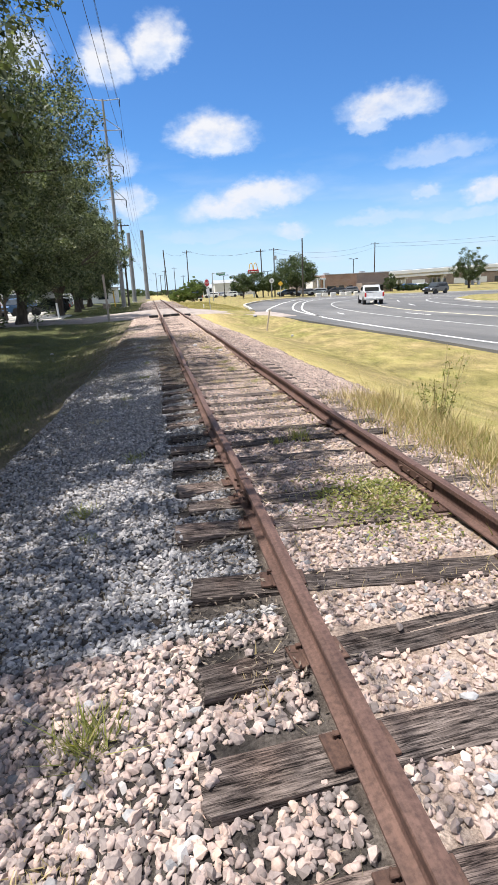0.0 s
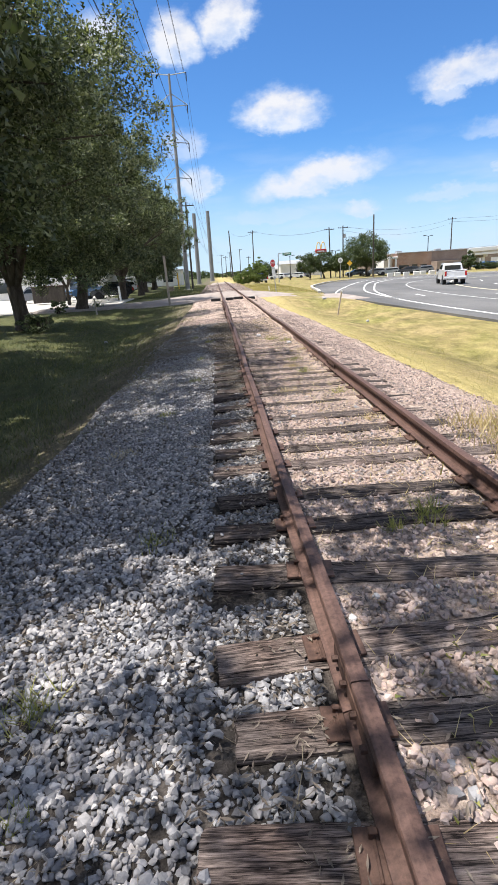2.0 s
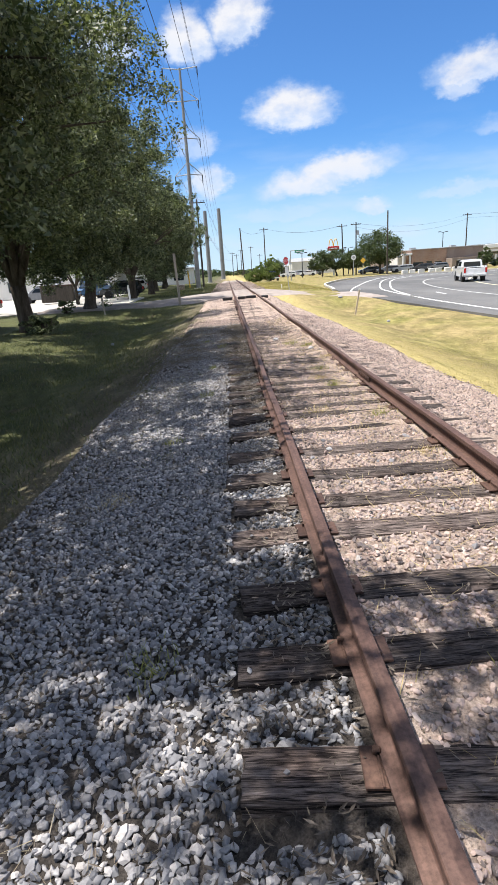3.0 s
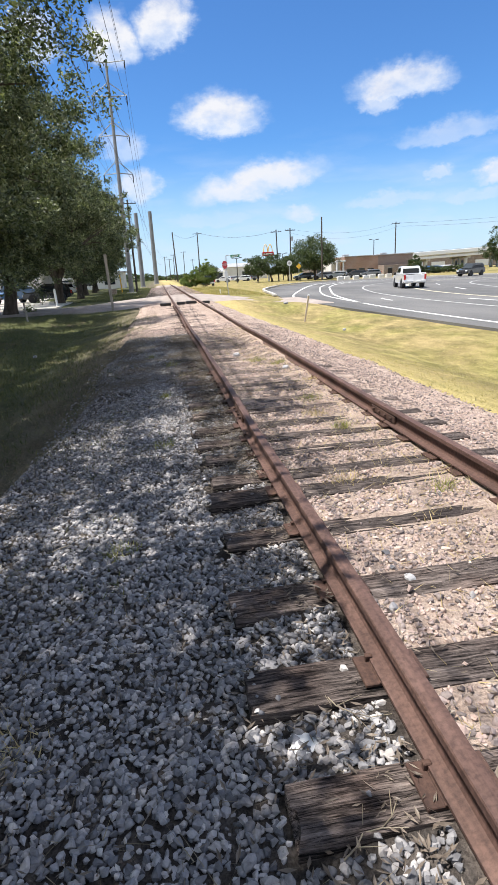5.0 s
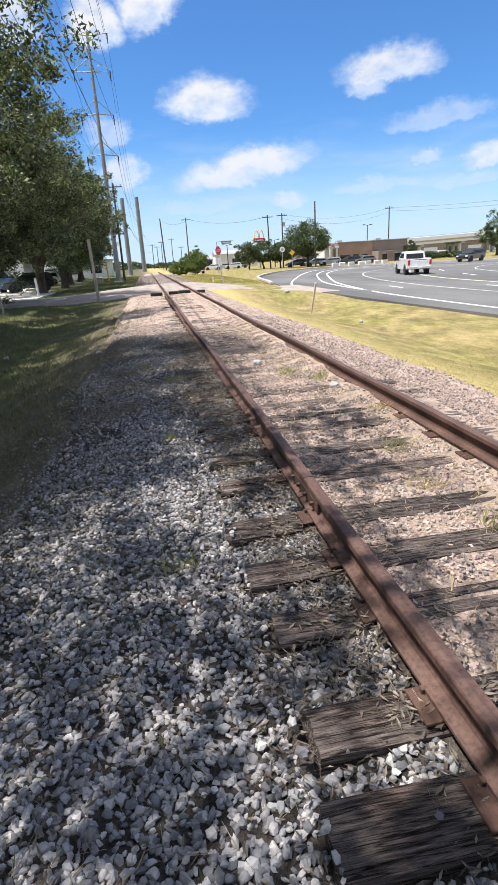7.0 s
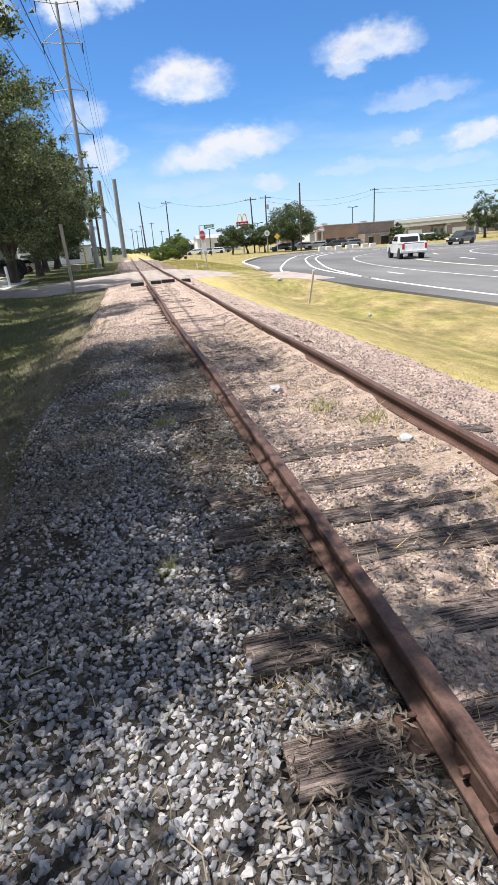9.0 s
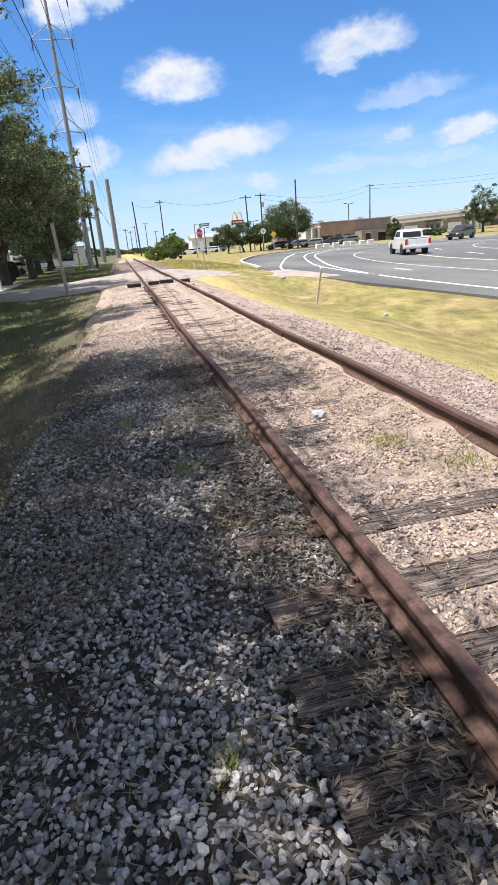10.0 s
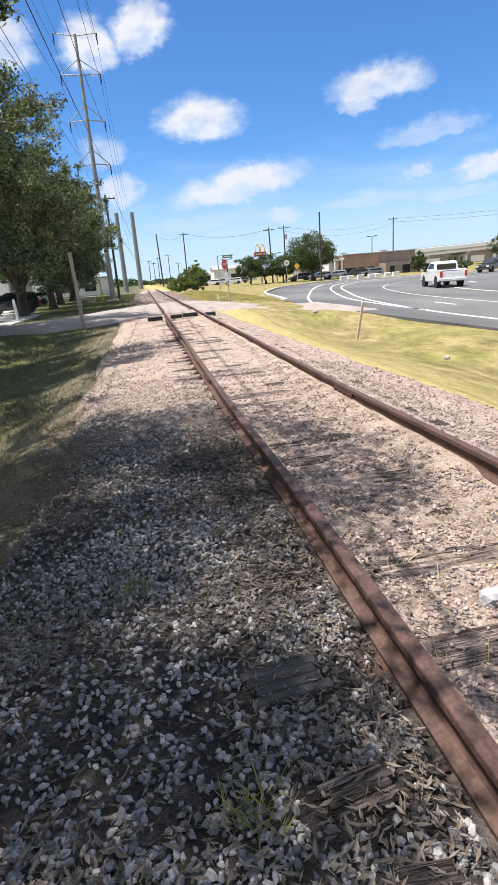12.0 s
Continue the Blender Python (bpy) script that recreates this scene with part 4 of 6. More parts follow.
def sway(y):
    return (0.012 * math.sin(y * 0.45) + 0.006 * math.sin(y * 1.3 + 1), 0.006 * math.sin(y * 0.7 + 0.5))


def build_rail(x, mirror, joints, label):
    root = thing("rail", label, "rail", pose(x, 0, 0), "running rails")
    prof = [((-px if mirror else px), pz) for px, pz in RAIL]
    if mirror:
        prof = prof[::-1]
    cuts = [-12.0] + joints + [124.0]
    for a, b in zip(cuts[:-1], cuts[1:]):
        v, f = extrude_profile(prof, a + 0.004, b - 0.004, max(2, int((b - a) / 0.5)), sway)
        part("rail_length", mesh_of("rail_length", v, f, M_RUST), None, root)
    side = -1 if mirror else 1
    for y in joints:
        if y > 50:
            continue
        o = sway(y)
        for s in (-1, 1):
            bm = bmesh.new()
            cx = (-0.034 + s * 0.026) * side + o[0]
            box(bm, (cx, y, -0.086), (0.022, 0.62, 0.070), 0.005)
            jb = part("joint_bar", bm, M_RUST_DARK, root, "dark rusted joint bar")
            for k in (-0.23, -0.08, 0.08, 0.23):
                bm = bmesh.new()
                rod(bm, (cx, y + k, -0.083), (cx + s * side * 0.035, y + k, -0.083), 0.017, 0.015, 6)
                part("bolt", bm, M_RUST_DARK, jb)


build_rail(0.0, False, [-6.4, 5.2, 13.35, 24.8, 36.0, 60.0, 84.0], "rusted steel rail on weathered wooden ties, partly shaded")
build_rail(1.435, True, [-6.4, 5.1, 12.75, 22.8, 34.5, 58.0, 82.0], "rusted steel rail on weathered wooden ties, in sun")


def tie_mesh(seed):
    """A weathered hewn timber: worn ends, sunken checks along the grain, split corners."""
    rng = np.random.default_rng(seed)
    nx, ny = 26, 9
    length, width, depth = 2.62 + rng.uniform(-0.05, 0.05), 0.22 + rng.uniform(-0.015, 0.02), 0.17
    grooves = rng.uniform(-0.09, 0.09, 5)
    deep = rng.uniform(0.006, 0.02, 5)
    verts, faces = [], []
    ring = 2 * ny + 2
    for i in range(nx + 1):
        u = i / nx
        x = (u - 0.5) * length
        endwear = 1 - 0.03 * (2 * abs(u - 0.5)) ** 14
        top = []
        for k in range(ny):
            t = k / (ny - 1)
            y = (t - 0.5) * width * endwear
            z = -0.010 * (2 * abs(t - 0.5)) ** 6 + 0.004 * math.sin(9 * u + seed) + float(rng.normal(0, 0.0018))
            for g, d in zip(grooves, deep):
                z -= d * math.exp(-((y - g - 0.006 * math.sin(5 * u + g * 90)) / 0.006) ** 2) * (0.4 + 0.6 * abs(math.sin(2.3 * u * 3 + g * 70)))
            xx = x + (0.008 * float(rng.normal()) if i in (0, nx) else 0.0)
            top.append((xx, y, z))
        verts += top
        verts += [(top[-1][0], width / 2 * endwear, -depth * 0.4 + 0.004 * float(rng.normal()))]
        verts += [(top[-1 - k][0], (0.5 - k / (ny - 1)) * width, -depth) for k in range(ny)]
        verts += [(top[0][0], -width / 2 * endwear, -depth * 0.4 + 0.004 * float(rng.normal()))]
    for i in range(nx):
        for k in range(ring):
            a, b = i * ring + k, i * ring + (k + 1) % ring
            faces.append((a, a + ring, b + ring, b))
    faces.append(tuple(range(ring)))
    faces.append(tuple(range(nx * ring + ring - 1, nx * ring - 1, -1)))
    me = mesh_of("timber", verts, faces, M_WOOD, False)
    return me


def plate_mesh():
    bm = bmesh.new()
    box(bm, (0, 0, 0), (0.27, 0.17, 0.016), 0.003)
    for s in (-1, 1):
        box(bm, (s * 0.073, 0, 0.009), (0.010, 0.17, 0.008), 0.002)
    return from_bm("tie_plate", bm, M_RUST_DARK)


def spike_mesh():
    bm = bmesh.new()
    box(bm, (0, 0, 0.0), (0.016, 0.016, 0.06), 0.002)
    box(bm, (0.006, 0, 0.032), (0.030, 0.024, 0.012), 0.004)
    return from_bm("spike", bm, M_RUST_DARK)


def build_ties():
    rng = random.Random(4)
    timbers = [tie_mesh(s) for s in range(9)]
    plate, spike = plate_mesh(), spike_mesh()
    for i, y in enumerate(TIES):
        skew = TIE_SKEW.get(y, rng.uniform(-1.0, 1.0))
        end = TIE_END.get(y, -0.59 + rng.uniform(-0.02, 0.02))
        drop = rng.uniform(0.0, 0.012) + (0.012 if y > 17 else 0.0)
        root = thing("railway_tie", "weathered split grey wooden railway tie under rusted rails" if y < 16 else "weathered wooden railway tie half buried in gravel", "railway tie",
                     pose(end + 1.31, y, -0.178 - drop, rng.uniform(-1, 1), rng.uniform(-0.3, 0.3), skew), "railway ties")
        part("timber", timbers[i % len(timbers)], None, root)
        for x in (-0.034 - end - 1.31, 1.469 - end - 1.31):
            p = part("tie_plate", plate, None, root, "rusted iron tie plate")
            p.location = (x, 0, 0.012)
            for sx, sy in ((-0.082, 0.05), (0.082, -0.05)):
                s = part("spike", spike, None, p)
                s.location = (sx, sy, -0.008 + rng.uniform(0, 0.012))
                s.rotation_euler = (0, 0, 0 if sx < 0 else math.pi)
    y = 61.0
    i = 0
    while y < 110:
        root = thing("railway_tie", "half-buried weathered tie on the overgrown track", "railway tie", pose(0.715, y, -0.20), "railway ties")
        part("timber", timbers[i % len(timbers)], None, root)
        y += 0.62
        i += 1


build_ties()

# timber crossing panels before the driveway
for x0, x1, dz in ((-0.85, -0.22, 0.0), (0.12, 0.62, 0.02), (0.64, 1.28, 0.04), (1.62, 2.05, 0.0)):
    bm = bmesh.new()
    box(bm, ((x0 + x1) / 2, 40.2, -0.10 + dz), (x1 - x0, 0.26, 0.16), 0.02)
    tagged(new("crossing_timber", from_bm("crossing_timber", bm, M_BLACK)), "dark tarred timber block at the track crossing", "timber block", group="crossing timbers")


# ---- trees ----
def leaf_mesh(name, centres, ax, ay, material):
    """Pointed leaves: centre, half axes."""
    n = len(centres)
    V = np.stack([centres - ax, centres + ax * 0.75 - ay, centres + ax * 0.75 + ay], 1).reshape(-1, 3)
    me = bpy.data.meshes.new(name)
    me.vertices.add(3 * n)
    me.vertices.foreach_set("co", V.ravel())
    me.loops.add(3 * n)
    me.loops.foreach_set("vertex_index", np.arange(3 * n))
    me.polygons.add(n)
    me.polygons.foreach_set("loop_start", np.arange(0, 3 * n, 3))
    me.polygons.foreach_set("loop_total", np.full(n, 3))
    me.materials.append(material)
    me.update(calc_edges=True)
    return me


def litter_mesh(name, centres, ax, ay, material):
    """Fallen leaves pointed at both ends, folded a little along the rib and curled at the tip."""
    n = len(centres)
    lift = np.zeros((n, 3))
    lift[:, 2] = np.linalg.norm(ay, axis=1) * 0.5
    V = np.stack([centres - ax + lift, centres + ay + lift, centres + ax + lift * 2, centres - ay + lift, centres], 1).reshape(-1, 3)
    base = np.arange(n) * 5
    F = np.concatenate([np.stack([base, base + a, base + b], 1) for a, b in ((3, 4), (4, 1))] + [np.stack([base + 2, base + a, base + b], 1) for a, b in ((4, 3), (1, 4))])
    return mesh_of(name, V, F.tolist(), material)


def random_axes(n, rng, length, width, droop=0.0):
    a = rng.normal(0, 1, (n, 3))
    a[:, 2] = a[:, 2] * 0.7 - droop
    a /= np.linalg.norm(a, axis=1, keepdims=True)
    b = np.cross(a, rng.normal(0, 1, (n, 3)))
    b /= np.linalg.norm(b, axis=1, keepdims=True)
    s = rng.uniform(0.65, 1.3, (n, 1))
    return a * s * length / 2, b * s * width / 2


def crown_mesh(name, seed, radius, z0, z1, clumps, per, leaf, material, flat=1.0):
    """Clumps of leaves filling an uneven dome, denser towards its skin, with gaps between them."""
    rng = np.random.default_rng(seed)
    mid, half = z0 + (z1 - z0) * 0.42, (z1 - z0) / 2
    cs = []
    while len(cs) < clumps:
        d = rng.normal(0, 1, 3)
        d /= np.linalg.norm(d)
        r = rng.uniform(0.25, 1.0) ** 0.45
        lobe = 0.90 + 0.16 * math.sin(3 * math.atan2(d[1], d[0]) + seed) * math.cos(2.2 * d[2] + seed) + 0.13 * math.sin(7 * d[0] + 5 * d[2] + seed)
        p = d * r * lobe * np.array([radius, radius * flat, 1.0])
        zz = mid + d[2] * r * lobe * (half * 1.16 if d[2] > 0 else half * 0.84)
        if zz < z0 + 0.9 * math.sin(p[0] * 1.3 + p[1]) * 0.5:
            continue
        cs.append((p[0], p[1], zz))
    cs = np.array(cs)
    rad = rng.uniform(0.5, 1.05, clumps) * radius / 5.6
    own = np.repeat(np.arange(clumps), per)
    off = rng.normal(0, 1, (clumps * per, 3))
    off /= np.linalg.norm(off, axis=1, keepdims=True)
    off *= (rng.uniform(0, 1, (clumps * per, 1)) ** 0.4) * rad[own][:, None] * np.array([1.25, 1.25, 0.8])
    c = cs[own] + off
    ax, ay = random_axes(len(c), rng, leaf, leaf * 0.55, 0.25)
    return leaf_mesh(name, c, ax, ay, material), cs


def oak_crown(name, seed, radius, z0, z1, boughs, sprays, per, leaf, apart):
    """A live oak's crown: separate boughs, each of several tight sprays of leaves, some reaching past the dome, sky between them."""
    rng = np.random.default_rng(seed)
    mid, up, down = z0 + (z1 - z0) * 0.42, (z1 - z0) * 0.58, (z1 - z0) * 0.42
    bs = []
    while len(bs) < boughs:
        d = rng.normal(0, 1, 3)
        d /= np.linalg.norm(d)
        r = rng.uniform(0.2, 1.0) ** 0.42 * rng.uniform(0.90, 1.08)
        a = math.atan2(d[1], d[0])
        lobe = 0.91 + 0.10 * math.sin(3 * a + seed) + 0.09 * math.sin(5 * a + 4 * d[2] + 2 * seed)
        b = np.array([d[0] * r * lobe * radius, d[1] * r * lobe * radius, mid + d[2] * r * lobe * (up if d[2] > 0 else down)])
        if any(np.linalg.norm(b - q) < apart * radius for q in bs):
            continue
        bs.append(b)
    bs = np.array(bs)
    out = bs - np.array([0, 0, mid])
    out /= np.linalg.norm(out, axis=1, keepdims=True)
    n = boughs * sprays
    own = np.repeat(np.arange(boughs), sprays)
    t = rng.uniform(-1, 1, (n, 1))
    cs = bs[own] + out[own] * t * 0.15 * radius + rng.normal(0, 1, (n, 3)) * radius * np.array([0.085, 0.085, 0.055])
    rad = rng.uniform(0.6, 1.15, n) * radius * 0.075
    own = np.repeat(np.arange(n), per)
    off = rng.normal(0, 1, (n * per, 3))
    off /= np.linalg.norm(off, axis=1, keepdims=True)
    off *= (rng.uniform(0, 1, (n * per, 1)) ** 0.55) * rad[own][:, None] * np.array([1.25, 1.25, 0.85])
    c = cs[own] + off
    c[:, 2] -= 0.06 * radius * rng.uniform(0, 1, len(c)) ** 3
    ax, ay = random_axes(len(c), rng, leaf, leaf * 0.5, 0.2)
    return leaf_mesh(name, c, ax, ay, M_OAK_LEAF), bs


def limb_mesh(name, seed, height, r0, tips, material, fork=2.0, sub=26):
    """A tapered, leaning trunk that forks into limbs which reach into the crown."""
    rng = random.Random(seed)
    bm = bmesh.new()

    def tube(points, radii, seg=8):
        rings = []
        for i, (p, r) in enumerate(zip(points, radii)):
            d = (points[min(i + 1, len(points) - 1)] - points[max(i - 1, 0)]).normalized()
            q = d.to_track_quat("Z", "Y")
            rings.append([bm.verts.new(p + q @ Vector((math.cos(k / seg * 6.2832) * r * (1 + 0.10 * math.sin(k * 2.1 + seed)), math.sin(k / seg * 6.2832) * r, 0))) for k in range(seg)])
        for a, b in zip(rings[:-1], rings[1:]):
            for k in range(seg):
                bm.faces.new((a[k], a[(k + 1) % seg], b[(k + 1) % seg], b[k]))
        bm.faces.new(rings[-1])

    lean = Vector((rng.uniform(-0.12, 0.12), rng.uniform(-0.12, 0.12), 0))
    pts = [Vector((0, 0, -0.15)), Vector((0, 0, 0.1)), Vector((0, 0, 0.5)) + lean * 0.5, Vector((0, 0, fork * 0.6)) + lean * 1.5, Vector((0, 0, fork)) + lean * 2.5]
    tube(pts, [r0 * 1.65, r0 * 1.35, r0 * 1.05, r0 * 0.95, r0 * 0.98], 12)
    top = pts[-1]
    pick = sorted(tips, key=lambda t: -t[2])
    step_n = max(1, len(pick) // sub)
    mains = []
    for k in range(6):
        a = k / 6 * 6.283 + rng.uniform(-0.4, 0.4)
        reach = rng.uniform(0.30, 0.55) * height * 0.45
        end = top + Vector((math.cos(a) * reach, math.sin(a) * reach, rng.uniform(0.22, 0.5) * height))
        m1 = top.lerp(end, 0.4) + Vector((rng.uniform(-0.3, 0.3), rng.uniform(-0.3, 0.3), rng.uniform(0.0, 0.4)))
        tube([top - Vector((0, 0, 0.3)), m1, end], [r0 * 0.62, r0 * 0.42, r0 * 0.2])
        mains.append((m1, end))
    for t in pick[::step_n]:
        tip = Vector(t)
        m1, e = min(mains, key=lambda q: (q[1] - tip).length)
        base = m1.lerp(e, rng.uniform(0.1, 0.9))
        bend = base.lerp(tip, 0.5) + Vector((rng.uniform(-0.3, 0.3), rng.uniform(-0.3, 0.3), rng.uniform(-0.1, 0.4)))
        tube([base, bend, tip], [r0 * 0.2, r0 * 0.13, r0 * 0.04], 6)
    return from_bm(name, bm, material, True)


oaks = []
for k, (boughs, sprays, per, leaf, apart) in enumerate(((105, 9, 150, 0.16, 0.13), (115, 9, 150, 0.16, 0.13), (100, 8, 90, 0.20, 0.13), (100, 8, 90, 0.20, 0.13), (92, 9, 230, 0.11, 0.19), (84, 9, 105, 0.17, 0.20))):
    crown, tips = oak_crown("crown", 11 + k, 6.2, 1.9 if k < 4 else 2.9, 12.3, boughs, sprays, per, leaf, apart)
    oaks.append((limb_mesh("trunk", 3 + k, 12.0, 0.34, [tuple(t) for t in tips], M_BARK, 2.0, 60), crown))

OAKS = ((-10.0, 31.2, 1.06, 20, 0), (-10.3, 44.6, 1.12, 140, 1), (-9.9, 60.5, 1.10, 250, 2), (-9.8, 74, 1.06, 60, 3), (-11.0, 88, 1.05, 200, 2), (-11.2, 101, 1.0, 310, 3), (-12.2, 114, 1.0, 100, 2),
        # crown 5: added oaks, mostly out of view, set close to shade the ballast
        (-7.8, 19.4, 0.98, 200, 4), (-8.7, 14.8, 1.0, 120, 5), (-8.5, 4.8, 0.97, 75, 5), (-9.7, 9.6, 1.0, 40, 5), (-9.6, -8.5, 1.0, 330, 3))
for x, y, s, turn, k in OAKS:
    root = thing("oak_tree", "broad dark-green live oak with a forked trunk beside the track", "tree", pose(x, y, float(ground_height(x, y)), 0, 0, turn), "row of oaks")
    root.scale = (s, s, s)
    part("trunk", oaks[k][0], None, root, "dark rough-barked forking trunk")
    part("crown", oaks[k][1], None, root, "dense dark-green leaf crown")

# a slighter, paler tree inside the car park
crown, tips = crown_mesh("crown", 31, 3.0, 2.2, 6.2, 120, 90, 0.15, M_BUSH_LEAF)
root = thing("small_tree", "slender pale-green tree in the car park", "tree", pose(-13.6, 54, -0.36))
part("trunk", limb_mesh("trunk", 9, 5.0, 0.14, [tuple(t) for t in tips], M_BARK, 1.7, 14), None, root)
part("crown", crown, None, root)


def far_tree(x, y, radius, height, seed, label, mat=M_FAR_LEAF, leaf=0.32, clumps=150, per=60, bottom=0.18):
    z = -0.6
    crown, tips = crown_mesh("crown", seed, radius, height * bottom, height, clumps, per, leaf, mat)
    root = thing("roadside_tree", label, "tree", pose(x, y, z), "roadside trees")
    part("trunk", limb_mesh("trunk", seed, height, 0.028 * height, [tuple(t) for t in tips], M_BARK, height * 0.2, 10), None, root)
    part("crown", crown, None, root)


far_tree(30.8, 118.5, 5.2, 8.6, 41, "round full-crowned green tree beside the road", clumps=420, leaf=0.26)
far_tree(20.3, 126, 3.5, 5.4, 42, "low dark rounded tree by the restaurant", leaf=0.26)
far_tree(23.6, 127, 3.8, 5.8, 43, "low dark rounded tree by the restaurant", leaf=0.26)
far_tree(26.5, 124, 3.2, 5.2, 44, "low dark rounded tree by the restaurant", leaf=0.26)
far_tree(67.5, 112, 3.6, 7.8, 45, "spreading green tree near the overpass", leaf=0.28)
far_tree(13.5, 170, 4.0, 5.0, 46, "small dark tree past the junction", leaf=0.35, clumps=90)
far_tree(52.9, 119.6, 1.7, 3.7, 47, "low dark shrub against the brick wall", leaf=0.25, clumps=90, bottom=0.05)


def shrub(name, x, y, radius, height, seed, mat, label, category="shrub", clumps=130, per=60, leaf=0.2, flat=1.0):
    z = float(ground_height(x, y))
    crown, tips = crown_mesh("foliage", seed, radius, 0.0, height, clumps, per, leaf, mat, flat)
    root = thing(name, label, category, pose(x, y, z - 0.05))
    part("stem", limb_mesh("stems", seed, height, 0.05, [tuple(t) for t in tips], M_BARK, 0.3, 10), None, root)
    part("foliage", crown, None, root)


shrub("bush", 4.3, 98, 1.8, 2.4, 51, M_BUSH_LEAF, "pale green overgrown bush beside the track", per=120, leaf=0.15)
shrub("bush", 6.6, 98, 2.0, 4.2, 52, M_BUSH_LEAF, "tall pale green overgrown bush beside the track", per=140, leaf=0.15)
shrub("bush", -11.4, 42.6, 0.7, 1.1, 55, M_OAK_LEAF, "dark shrub at the foot of an oak", clumps=30, leaf=0.12)
shrub("bush", -9.0, 29.9, 0.9, 0.9, 56, M_OAK_LEAF, "dark ivy around the foot of an oak", clumps=40, leaf=0.12)
shrub("hedge", 54.6, 119, 1.0, 1.7, 57, M_FAR_LEAF, "clipped dark green hedge below the overpass", "hedge", 60, 60, 0.2)
for k in range(6):
    shrub("hedge", 55.7 + k * 1.35, 119.0 - k * 0.1, 1.25, 1.6, 58 + k, M_FAR_LEAF, "clipped dark green hedge below the overpass", "hedge", 40, 60, 0.2)


def far_woods():
    rng = np.random.default_rng(77)
    n = 42000
    x = rng.uniform(-420, 420, n)
    h = 3.4 + 2.2 * wobble(x * 0.06, x * 0.021, 3) + 1.4 * wobble(x * 0.3, 0.0, 1)
    z = -0.6 + rng.uniform(0, 1, n) ** 0.7 * np.clip(h, 1.0, 9)
    y = 330 + rng.uniform(-8, 8, n)
    ax, ay = random_axes(n, rng, 1.3, 0.9)
    tagged(new("far_woods", leaf_mesh("far_woods", np.stack([x, y, z], 1), ax, ay, M_FAR_LEAF)), "hazy low line of distant trees", "woods", kind="stuff")


far_woods()


# ---- poles, tower and cables ----
def wire(a, b, sag, r=0.022, label="thin dark overhead power cable", group="overhead cables"):
    a, b = Vector(a), Vector(b)
    n = 28
    pts = [a.lerp(b, i / n) - Vector((0, 0, 4 * sag * (i / n) * (1 - i / n))) for i in range(n + 1)]
    verts, faces = [], []
    side = (b - a).cross(Vector((0, 0, 1))).normalized()
    for p in pts:
        verts += [p + Vector((0, 0, r)), p + side * r, p - Vector((0, 0, r)), p - side * r]
    for i in range(n):
        for k in range(4):
            q = i * 4
            faces.append((q + k, q + (k + 1) % 4, q + 4 + (k + 1) % 4, q + 4 + k))
    tagged(new("cable", mesh_of("cable", verts, faces, M_WIRE)), label, "cable", group)


def transmission_pole(x, y, height):
    root = thing("transmission_pole", "tall grey steel power-line pole with cross arms", "power pole", pose(x, y, -0.5))
    part("shaft", bar((0, 0, 0), (0, 0, height), 0.33, 0.14, 14), M_MAST, root)
    part("base_plate", block((0, 0, 0.08), (1.3, 1.3, 0.16), 0.02), M_CONCRETE, root)
    for drop, half, rise in ((0.15, 2.2, 0.0), (3.7, 2.05, 0.35), (7.9, 1.85, 0.9), (12.2, 1.8, 0.9)):
        z = height - drop
        for s in (-1, 1):
            arm = part("cross_arm", bar((0, 0, z), (s * half, 0, z - rise * 0.5 + 0.25), 0.07, 0.05, 8), M_STEEL, root)
            part("insulator", bar((s * half, 0, z - rise * 0.5 + 0.25), (s * half, 0, z - rise * 0.5 - 0.75), 0.07, 0.05, 8), M_BLACK, arm)
            if rise:
                part("brace", bar((0, 0, z + 1.5), (s * half, 0, z - rise * 0.5 + 0.3), 0.05, 0.05, 6), M_STEEL, arm)
    return root


transmission_pole(-4.5, 84.5, 27.0)
for drop, half, sagd in ((1.0, 2.2, 5.0), (4.7, 2.05, 5.2), (8.9, 1.85, 5.2), (13.2, 1.8, 4.6)):
    for s in (-1, 1):
        wire((-4.5 + s * half, 84.5, 26.5 - drop), (-6.0 + s * half, -70, 27.0 - drop), sagd, 0.018)
        wire((-4.5 + s * half, 84.5, 26.5 - drop), (-4.0 + s * half, 250, 26 - drop), 5.0, 0.016)
wire((-6.4, 84.5, 26.6), (-8.0, -70, 27.2), 4.0, 0.016)
wire((-2.6, 84.5, 26.6), (-4.2, -70, 27.2), 4.0, 0.016)


def steel_mast(x, y, z, height, r, label):
    root = thing("steel_mast", label, "power pole", pose(x, y, z), "bare masts")
    part("shaft", bar((0, 0, 0), (0, 0, height), r, r * 0.8, 14), M_MAST, root)
    part("collar", bar((0, 0, 0), (0, 0, 0.25), r * 1.5, r * 1.5, 14), M_CONCRETE, root)


steel_mast(-1.3, 170, -0.6, 19.4, 0.62, "bare grey steel mast without arms")
steel_mast(-4.1, 130, -0.6, 14.9, 0.48, "bare grey steel mast without arms")


